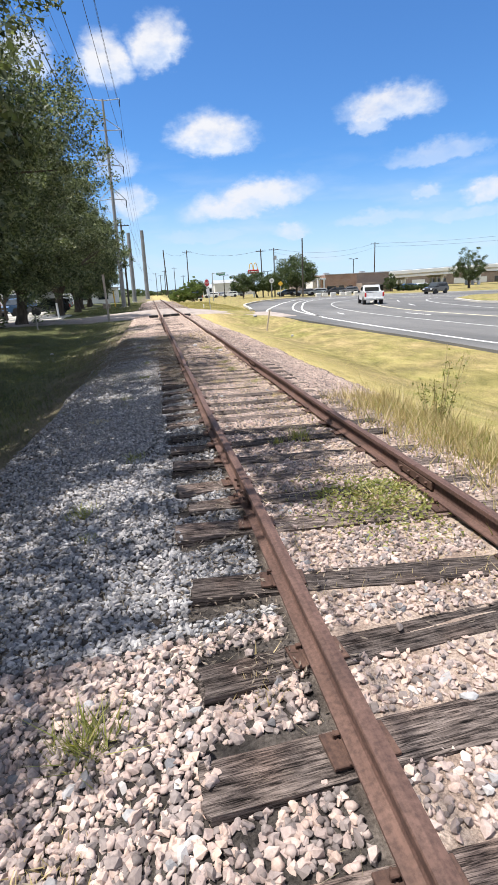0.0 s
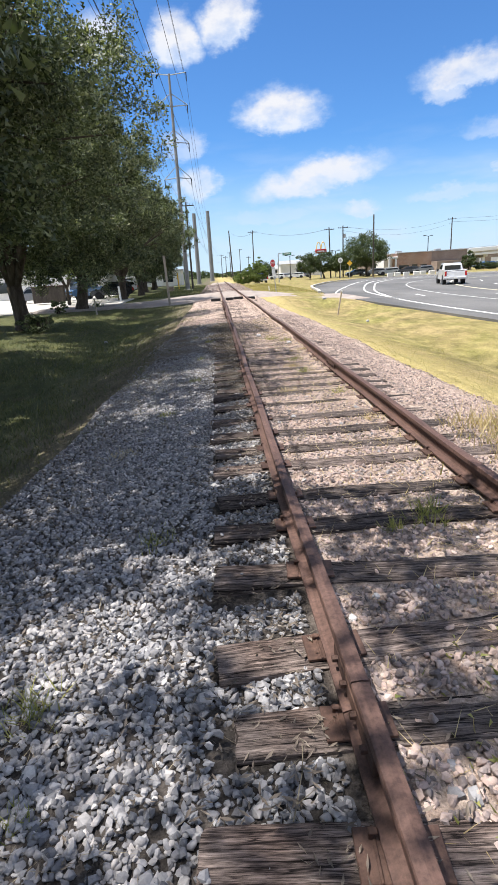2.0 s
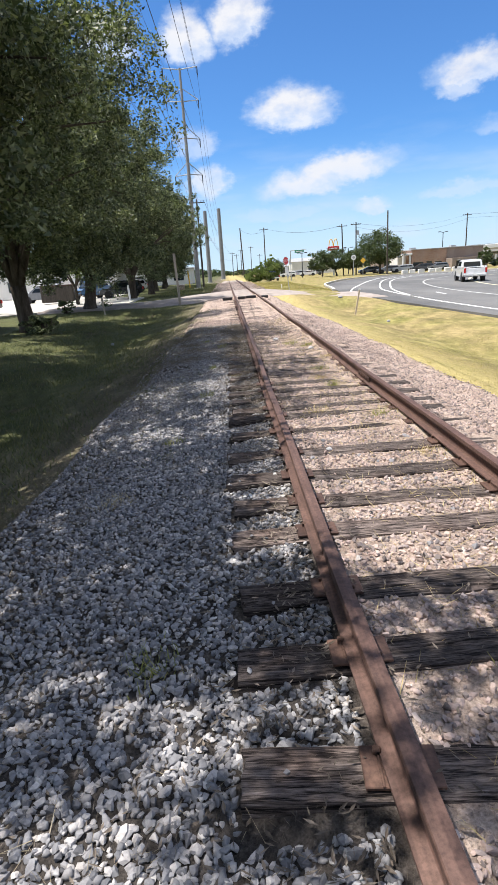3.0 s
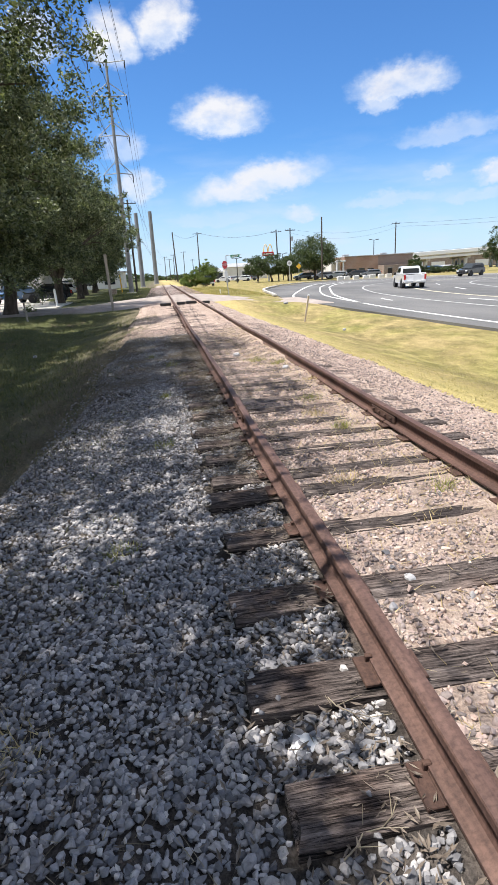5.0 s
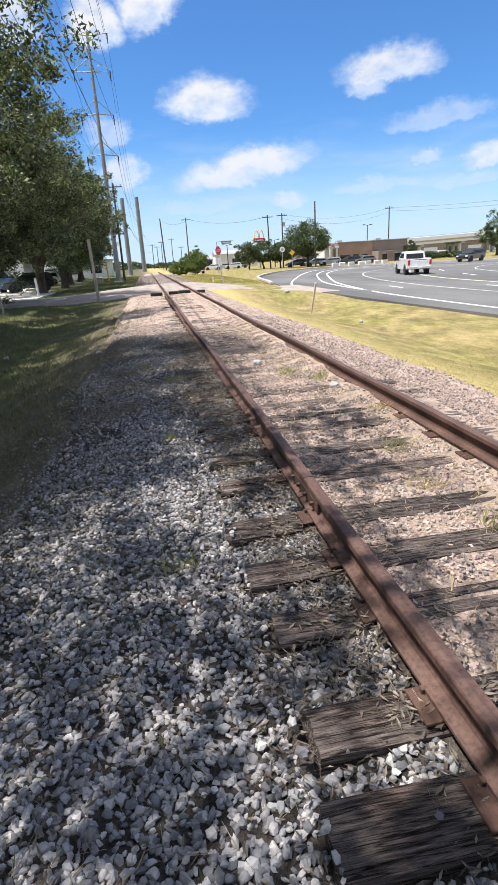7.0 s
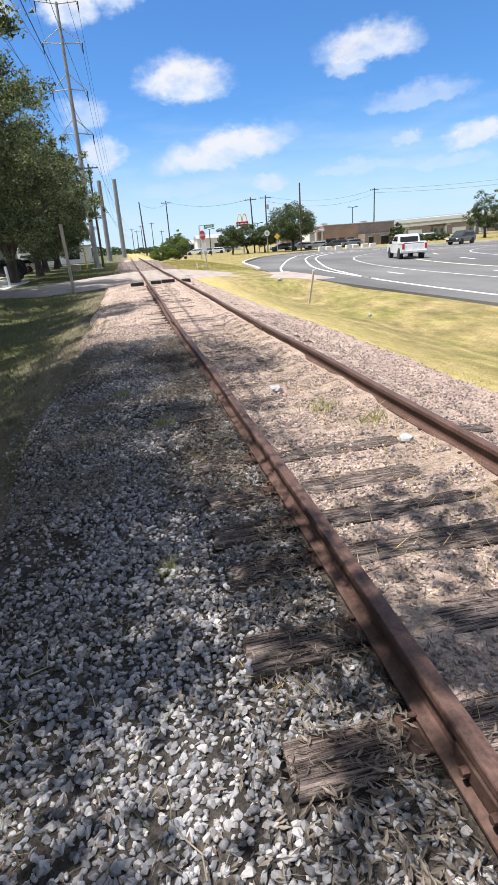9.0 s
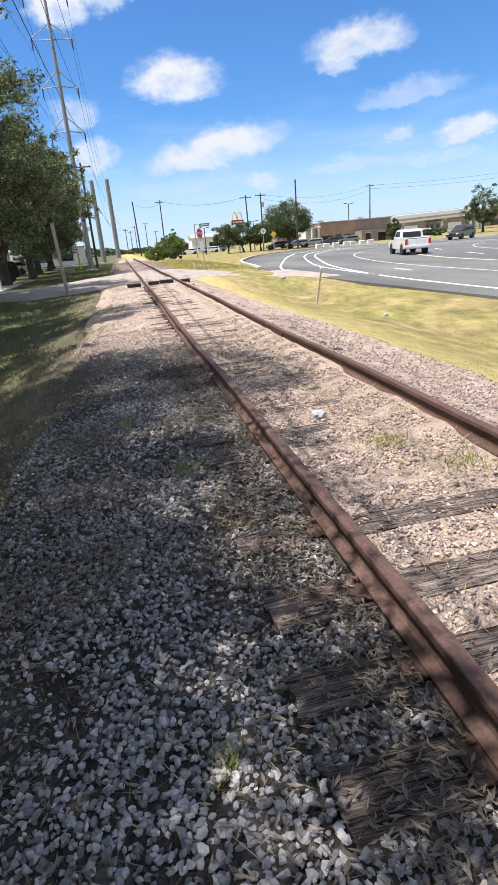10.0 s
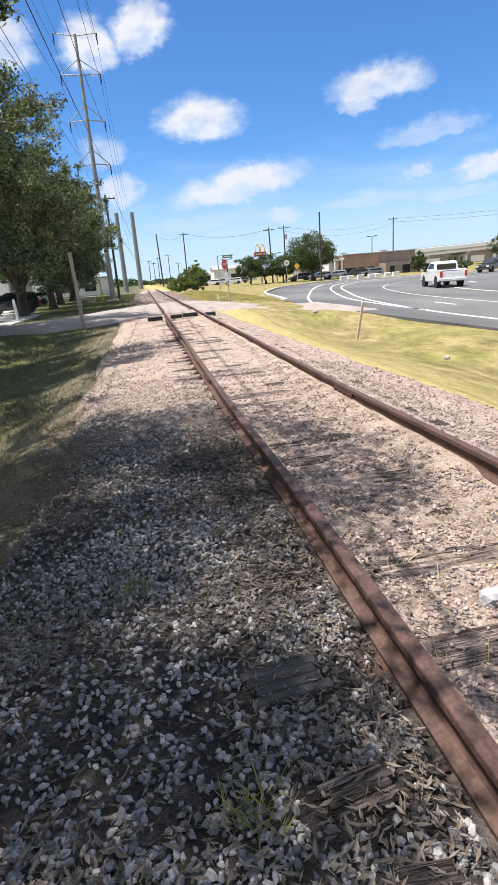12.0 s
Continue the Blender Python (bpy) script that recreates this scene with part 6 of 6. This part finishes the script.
LOT = -0.356
for x, y, turn, paint, what in ((-19.5, 46, 80, M_CAR_BLACK, "suv"), (-24, 49, 80, M_CAR_WHITE, "suv"), (-15.4, 68, 150, M_CAR_BLUE, "pickup"), (-11.9, 66, 95, M_CAR_BLACK, "suv"), (-18, 80, 95, M_CAR_SILVER, "suv"),
                                (-15.0, 92, 95, M_CAR_WHITE, "suv"), (-20.5, 66, 95, M_CAR_GREY, "suv"), (-23, 78, 95, M_CAR_WHITE, "pickup"), (-16, 110, 60, M_CAR_SILVER, "suv")):
    if what == "suv":
        suv(pose(x, y, LOT, 0, 0, turn), paint, "parked car in the sunlit car park behind the oaks")
    else:
        pickup(pose(x, y, LOT, 0, 0, turn), paint, "parked pickup truck in the car park behind the oaks")
for x, y, turn, paint in ((16.5, 158, 80, M_CAR_WHITE), (19.0, 160, 80, M_CAR_SILVER), (21.5, 156, 85, M_CAR_WHITE), (24.0, 160, 80, M_CAR_GREY), (34.0, 124, 85, M_CAR_GREY), (36.8, 123, 85, M_CAR_SILVER),
                          (39.5, 119, 92, M_CAR_BLACK), (42.6, 119, 95, M_CAR_GREY), (60.5, 128, 90, M_CAR_BLUE), (65, 130, 90, M_CAR_WHITE), (31.0, 128, 90, M_CAR_BLACK)):
    suv(pose(x, y, -0.8, 0, 0, turn), paint, "parked car across the road", low_roof=0.2)
pickup(pose(8.9, 122, -0.8, 0, 0, 10), M_CAR_BLACK, "dark pickup parked beside the bush")


# ---- plants and litter on the ground ----
def blades(name, x, y, z, height, width, rng, mat, label, category="grass", lean=0.45, kind="stuff"):
    n = len(x)
    a = rng.uniform(0, 2 * np.pi, n)
    d = np.stack([np.cos(a), np.sin(a), np.zeros(n)], 1)
    tip = rng.normal(0, lean, (n, 2))
    base = np.stack([x, y, z], 1)
    w = d * (width * rng.uniform(0.6, 1.4, n))[:, None] / 2
    h = height * rng.uniform(0.6, 1.25, n)
    top = base + np.stack([tip[:, 0] * h, tip[:, 1] * h, h], 1)
    V = np.stack([base - w, base + w, top], 1).reshape(-1, 3)
    me = bpy.data.meshes.new(name)
    me.vertices.add(3 * n)
    me.vertices.foreach_set("co", V.ravel())
    me.loops.add(3 * n)
    me.loops.foreach_set("vertex_index", np.arange(3 * n))
    me.polygons.add(n)
    me.polygons.foreach_set("loop_start", np.arange(0, 3 * n, 3))
    me.polygons.foreach_set("loop_total", np.full(n, 3))
    me.materials.append(mat)
    me.update(calc_edges=True)
    return tagged(new(name, me), label, category, kind=kind)


def plants():
    rng = np.random.default_rng(21)
    n = 30000
    y = 2 + 20 * rng.uniform(0, 1, n) ** 1.3
    x = rng.uniform(2.6, 9.6, n)
    l, r = ballast_edges(y)
    ok = (x > r - 0.15 + 0.3 * rng.normal(0, 1, n) * 0.6)
    x, y = x[ok], y[ok]
    blades("grass", x, y, ground_height(x, y) - 0.01, np.full(len(x), 0.035), np.full(len(x), 0.014), rng, M_GRASS_DRY, "short dry yellow-green mown grass")
    n = 130000
    y = 1 + 42 * rng.uniform(0, 1, n) ** 1.4
    x = -1.2 - 9.8 * rng.uniform(0, 1, n) ** 1.4
    l, r = ballast_edges(y)
    ok = (x < l - 0.25 - 0.75 * np.abs(rng.normal(0, 1, n)) + 0.7 * rng.uniform(0, 1, n) ** 4) & (wobble(x * 0.8, y * 0.7, 3) < 0.35 + 0.5 * rng.normal(0, 1, n))
    x, y = x[ok], y[ok]
    blades("grass", x, y, np.maximum(ground_height(x, y), np.where(x > l[ok] - 0.3, ballast_height(x, y), -9)) - 0.01, np.full(len(x), 0.09), np.full(len(x), 0.016), rng, M_GRASS_GREEN, "shaded green grass under the oaks")
    n = 12000
    x, y = -0.9 - 1.5 * rng.uniform(0, 1, n) ** 0.6, rng.uniform(10, 34, n)
    ok = wobble(x * 1.6, y * 1.1, 6) > 0.1 + 0.4 * rng.normal(0, 1, n)
    x, y = x[ok], y[ok]
    blades("grass", x, y, np.maximum(ground_height(x, y), ballast_height(x, y)), np.full(len(x), 0.055), np.full(len(x), 0.008), rng, M_GRASS_GREEN, "sparse olive grass growing through the ballast", lean=0.9)
    # grass on the traffic side past the driveway and round the bush
    n = 16000
    x, y = rng.uniform(2.8, 9.5, n), rng.uniform(57, 92, n)
    ok = x > 3.0 + 0.3 * rng.normal(0, 1, n)
    blades("grass", x[ok], y[ok], ground_height(x[ok], y[ok]), np.full(ok.sum(), 0.12), np.full(ok.sum(), 0.03), rng, M_GRASS_DRY, "dry grass past the driveway")
    n = 14000
    x, y = rng.uniform(-8.5, -1.7, n), rng.uniform(60, 110, n)
    blades("grass", x, y, ground_height(x, y), np.full(n, 0.14), np.full(n, 0.035), rng, M_GRASS_GREEN, "green grass beside the overgrown track")
    # dry weeds along the shoulder
    n = 9500
    x, y = 2.75 + 0.42 * rng.normal(0, 1, n), rng.uniform(3.0, 9.2, n)
    ok = (x > 1.75) & (x < 4.2)
    x, y = x[ok], y[ok]
    z = np.maximum(ground_height(x, y), ballast_height(x, y))
    blades("dry_weeds", x, y, z - 0.02, 0.10 + 0.26 * rng.uniform(0, 1, len(x)) ** 2, np.full(len(x), 0.011), rng, M_STRAW, "dry straw-coloured weeds along the ballast shoulder", "weeds")
    n = 4200
    x, y = 2.9 + 0.4 * rng.normal(0, 1, n), rng.uniform(3.4, 8.6, n)
    blades("green_weeds", x, y, np.maximum(ground_height(x, y), ballast_height(x, y)) - 0.02, np.full(n, 0.16), np.full(n, 0.014), rng, M_WEED, "yellow-green weeds along the ballast shoulder", "weeds")
    # straw and dead stems between the rails
    n = 5200
    x, y = np.concatenate([rng.uniform(0.7, 1.4, n // 2), rng.uniform(0.05, 1.4, n // 2)]), rng.uniform(3.5, 24, n)
    blades("straw", x, y, ballast_height(x, y), np.full(n, 0.05), np.full(n, 0.006), rng, M_STRAW, "dead straw between the rails", "straw", lean=1.6)
    n = 1500
    x, y = rng.uniform(-2.2, -0.1, n), rng.uniform(1.5, 22, n)
    blades("straw", x, y, ballast_height(x, y) + 0.02, np.full(n, 0.045), np.full(n, 0.0035), rng, M_TWIG, "dead straw and twigs on the ballast", "straw", lean=1.8)

    # single tufts
    def tuft(x, y, spread, height, count, mat, label, width=0.009):
        px, py = x + spread * rng.normal(0, 0.5, count), y + spread * rng.normal(0, 0.5, count)
        blades("weed_tuft", px, py, ballast_height(px, py) - 0.01, np.full(count, height), np.full(count, width), rng, mat, label, "weed", 0.55, "stuff")

    green = "small green weed tuft among the ballast stones"
    for x, y, s, h, c in ((0.9, 6.9, 0.14, 0.14, 130), (0.62, 6.75, 0.07, 0.10, 50), (-1.1, 2.9, 0.12, 0.15, 160), (-1.4, 5.5, 0.12, 0.10, 110), (-1.0, 7.05, 0.16, 0.09, 100), (-1.3, 5.0, 0.08, 0.07, 50), (0.9, 17.6, 0.22, 0.10, 120),
                          (1.2, 17.0, 0.16, 0.09, 100), (-0.9, 15.2, 0.08, 0.09, 60), (-0.95, 12.9, 0.14, 0.09, 80), (0.95, 12.7, 0.12, 0.10, 70), (1.15, 10.9, 0.10, 0.10, 60), (-0.75, 17.7, 0.10, 0.12, 60), (-1.25, 10.7, 0.12, 0.08, 70), (1.0, 14.2, 0.18, 0.08, 90), (-1.15, 19.2, 0.15, 0.10, 80)):
        tuft(x, y, s, h, c, M_WEED, green)
    for x, y in ((1.25, 9.6), (0.5, 11.3), (0.85, 13.4), (-0.45, 14.2), (1.3, 15.3), (-0.5, 16.8), (-1.6, 9.2), (-0.35, 3.0), (-1.2, 2.4)):
        tuft(x, y, 0.16, 0.06, 120, M_STRAW, "dry yellowed grass tuft among the ballast stones")

    # spreading low plant between the rails
    root = thing("low_weed", "spreading yellow-green weed between the rails", "weed", pose(1.02, 4.85, -0.20))
    n = 1500
    c = np.stack([rng.normal(0, 0.27, n), rng.normal(0, 0.33, n), np.zeros(n)], 1)
    c[:, 2] = 0.02 + rng.uniform(0, 1, n) * 0.15 * np.exp(-(c[:, 0] ** 2 + c[:, 1] ** 2) / 0.12)
    ax, ay = random_axes(n, rng, 0.045, 0.022)
    part("foliage", leaf_mesh("foliage", c, ax, ay, M_WEED), None, root)
    bm = bmesh.new()
    for k in range(26):
        a = k * 2.4
        rr = 0.12 + 0.30 * ((k * 0.37) % 1)
        rod(bm, (0, 0, 0.0), (math.cos(a) * rr, math.sin(a) * rr, 0.05 + 0.08 * ((k * 0.61) % 1)), 0.004, 0.002, 5)
    tagged(part("stem", bm, M_STRAW, root), kind="stuff")

    # tall dry weed on the shoulder
    root = thing("tall_weed", "tall half-dry weed on the ballast shoulder", "weed", pose(2.95, 7.4, float(ground_height(2.95, 7.4)) - 0.02))
    bm = bmesh.new()
    cs = []
    for k in range(16):
        a, h = k * 2.4, 0.45 + 0.75 * ((k * 0.37) % 1)
        x, y = math.cos(a) * (0.05 + 0.28 * ((k * 0.53) % 1)), math.sin(a) * (0.05 + 0.28 * ((k * 0.71) % 1))
        rod(bm, (x * 0.3, y * 0.3, 0), (x * 0.8, y * 0.8, h * 0.55), 0.007, 0.005, 6)
        rod(bm, (x * 0.8, y * 0.8, h * 0.55), (x * 1.2, y * 1.2, h), 0.005, 0.003, 6)
        for q in range(34):
            t = 0.15 + 0.85 * rng.uniform()
            cs.append((x * (0.3 + 0.9 * t) + 0.05 * rng.normal(), y * (0.3 + 0.9 * t) + 0.05 * rng.normal(), h * t))
    part("stem", bm, M_STRAW, root)
    cs = np.array(cs)
    ax, ay = random_axes(len(cs), rng, 0.06, 0.022, 0.2)
    part("foliage", leaf_mesh("foliage", cs, ax, ay, M_WEED), None, root, "sparse grey-green leaves")

    # fallen leaves
    n = 30000
    y = np.concatenate([rng.uniform(11.5, 23, n * 8 // 10), rng.uniform(3.0, 12, n - n * 8 // 10)])
    x = np.where(rng.uniform(0, 1, n) < 0.72, -0.27 + 0.24 * rng.normal(0, 1, n), rng.uniform(-2.2, 1.2, n))
    ok = (np.abs(x + 0.034) > 0.085)
    x, y = x[ok], y[ok]
    z = ballast_height(x, y) + rng.uniform(0.02, 0.055, len(x))
    ax, ay = random_axes(len(x), rng, 0.05, 0.013)
    ax[:, 2] *= 0.35
    ay[:, 2] *= 0.35
    tagged(new("leaf_litter", litter_mesh("leaf_litter", np.stack([x, y, z], 1), ax, ay, M_LITTER)), "dry brown oak leaves scattered over the ballast", "leaf litter", kind="stuff")

    # drifts of leaves on the bare patches further on
    own = np.random.default_rng(77)
    mid = np.stack([own.uniform(-2.2, -0.25, 34), own.uniform(15.8, 22.5, 34)], 1)
    at = np.repeat(mid, 330, axis=0) + own.normal(0, 1, (34 * 330, 2)) * np.array([0.22, 0.17])
    at = at[at[:, 0] < -0.13]
    x, y = at[:, 0], at[:, 1]
    z = ballast_height(x, y) + own.uniform(0.012, 0.045, len(x))
    ax, ay = random_axes(len(x), own, 0.045, 0.013)
    ax[:, 2] *= 0.35
    ay[:, 2] *= 0.35
    tagged(new("leaf_litter", litter_mesh("leaf_litter", np.stack([x, y, z], 1), ax, ay, M_LITTER)), "drifts of dry brown oak leaves between thin stones", "leaf litter", kind="stuff")

    # leaf litter and dead grass where the ballast runs out under the oaks
    n = 30000
    x, y = -2.35 + 0.75 * rng.normal(0, 1, n), 1.5 + 26 * rng.uniform(0, 1, n) ** 1.15
    z = np.maximum(ballast_height(x, y), ground_height(x, y)) + rng.uniform(0.005, 0.03, n)
    ax, ay = random_axes(n, rng, 0.034, 0.011)
    ax[:, 2] *= 0.35
    ay[:, 2] *= 0.35
    tagged(new("leaf_litter", litter_mesh("leaf_litter", np.stack([x, y, z], 1), ax, ay, M_LITTER)), "dry brown oak leaves along the edge of the ballast", "leaf litter", kind="stuff")
    n = 16000
    x, y = -2.2 + 0.7 * rng.normal(0, 1, n), rng.uniform(1.5, 30, n)
    blades("straw", x, y, np.maximum(ballast_height(x, y), ground_height(x, y)), np.full(n, 0.05), np.full(n, 0.004), rng, M_TWIG, "thin dead grass along the edge of the ballast", "straw", lean=1.4)


plants()


def tie_fragment(x, y, size, turn, mat, label):
    """A weathered end of timber showing through the gravel, split along its grain."""
    rng = random.Random(int(y * 100))
    root = thing("tie_fragment", label, "timber", pose(x, y, float(ballast_height(x, y)) + 0.008, 2, -2, turn), "broken tie ends")
    strips = 4
    for k in range(strips):
        w = size[1] / strips
        length = size[0] * rng.uniform(0.78, 1.05)
        part("splinter", block((rng.uniform(-0.02, 0.02), (k - 1.5) * w, 0.012 + rng.uniform(0, 0.008)), (length, w * 0.94, 0.05), 0.005), mat, root)


tie_fragment(-0.50, 18.22, (0.34, 0.20), 4, M_TIE_DARK, "flat dark tarred tie end showing through the gravel")
tie_fragment(-0.40, 17.68, (0.22, 0.12), 8, M_WOOD, "splintered grey tie end buried in leaf litter")
tie_fragment(-0.34, 17.36, (0.18, 0.14), -6, M_WOOD, "splintered grey tie end buried in leaf litter")


def lump(name, x, y, size, seed, mat, label, squash=0.6):
    rng = np.random.default_rng(seed)
    bm = bmesh.new()
    bmesh.ops.create_icosphere(bm, subdivisions=2, radius=1.0)
    for v in bm.verts:
        k = 1 + 0.16 * math.sin(3.1 * v.co.x + seed) + 0.12 * math.sin(4.3 * v.co.y - seed) + 0.05 * float(rng.normal())
        v.co = Vector((v.co.x * size * k, v.co.y * size * 0.75 * k, v.co.z * size * squash * k))
    ob = new(name, from_bm(name, bm, mat))
    z = float(ballast_height(x, y)) if abs(x - 0.5) < 2.4 else float(ground_height(x, y))
    ob.matrix_world = pose(x, y, z + size * squash * 0.6, 0, 0, seed * 40)
    tagged(ob, label, "rock")


lump("rock", 1.18, 16.38, 0.07, 1, M_ROCK, "pale white rock lying by a tie")
lump("rock", 0.62, 18.5, 0.08, 2, M_ROCK, "pale bluish white rock between the rails")
lump("scrap", -0.46, 8.93, 0.065, 9, M_WHITE, "flat white scrap lying by a tie end", 0.10)
lump("rock", 0.36, 9.82, 0.035, 3, M_ROCK, "pale rock on a tie")
lump("rock", 0.52, 2.72, 0.035, 4, M_ROCK, "small pale rock on a tie")
lump("rock", 6.9, 41.3, 0.14, 5, M_ROCK, "pale rock at the driveway edge")
lump("rock", 6.6, 29.2, 0.10, 6, M_ROCK, "pale scrap in the dry grass")
lump("rock", -5.4, 27.5, 0.09, 7, M_ROCK, "small white scrap in the shaded grass")


def fallen_twig(x, y, length, turn, forks):
    """A bare forked twig lying on the stones."""
    rng = random.Random(int(x * 100 + y * 10))
    root = thing("fallen_twig", "thin pale dead twig lying on the ballast", "twig", pose(x, y, float(ballast_height(x, y)) + 0.035, 0, 0, turn), "fallen twigs")
    pts = [Vector((length * (k / 5 - 0.5), 0.03 * rng.uniform(-1, 1), 0.015 * rng.uniform(0, 1))) for k in range(6)]
    bm = bmesh.new()
    for k, (a, b) in enumerate(zip(pts[:-1], pts[1:])):
        rod(bm, a, b, 0.0030 - 0.0003 * k, 0.0027 - 0.0003 * k, 6)
    part("stem", bm, M_TWIG, root)
    for k in range(forks):
        a = pts[1 + k % 4]
        side = 1 if k % 2 else -1
        part("fork", bar(a, a + Vector((0.25 * length * rng.uniform(0.6, 1.0), side * 0.22 * length, 0.02)), 0.0018, 0.0008, 6), M_TWIG, root)


for x, y, length, turn, forks in ((-0.30, 4.95, 0.30, 80, 1), (-0.27, 9.02, 0.34, -35, 3), (-0.36, 8.55, 0.26, 25, 4), (-1.45, 14.75, 0.40, 65, 1), (-1.60, 14.35, 0.34, 40, 0), (-0.36, 17.05, 0.26, 50, 4), (-1.15, 11.3, 0.22, 50, 0), (-0.95, 13.75, 0.36, 110, 1), (-1.6, 10.9, 0.30, 35, 1)):
    fallen_twig(x, y, length, turn, forks)
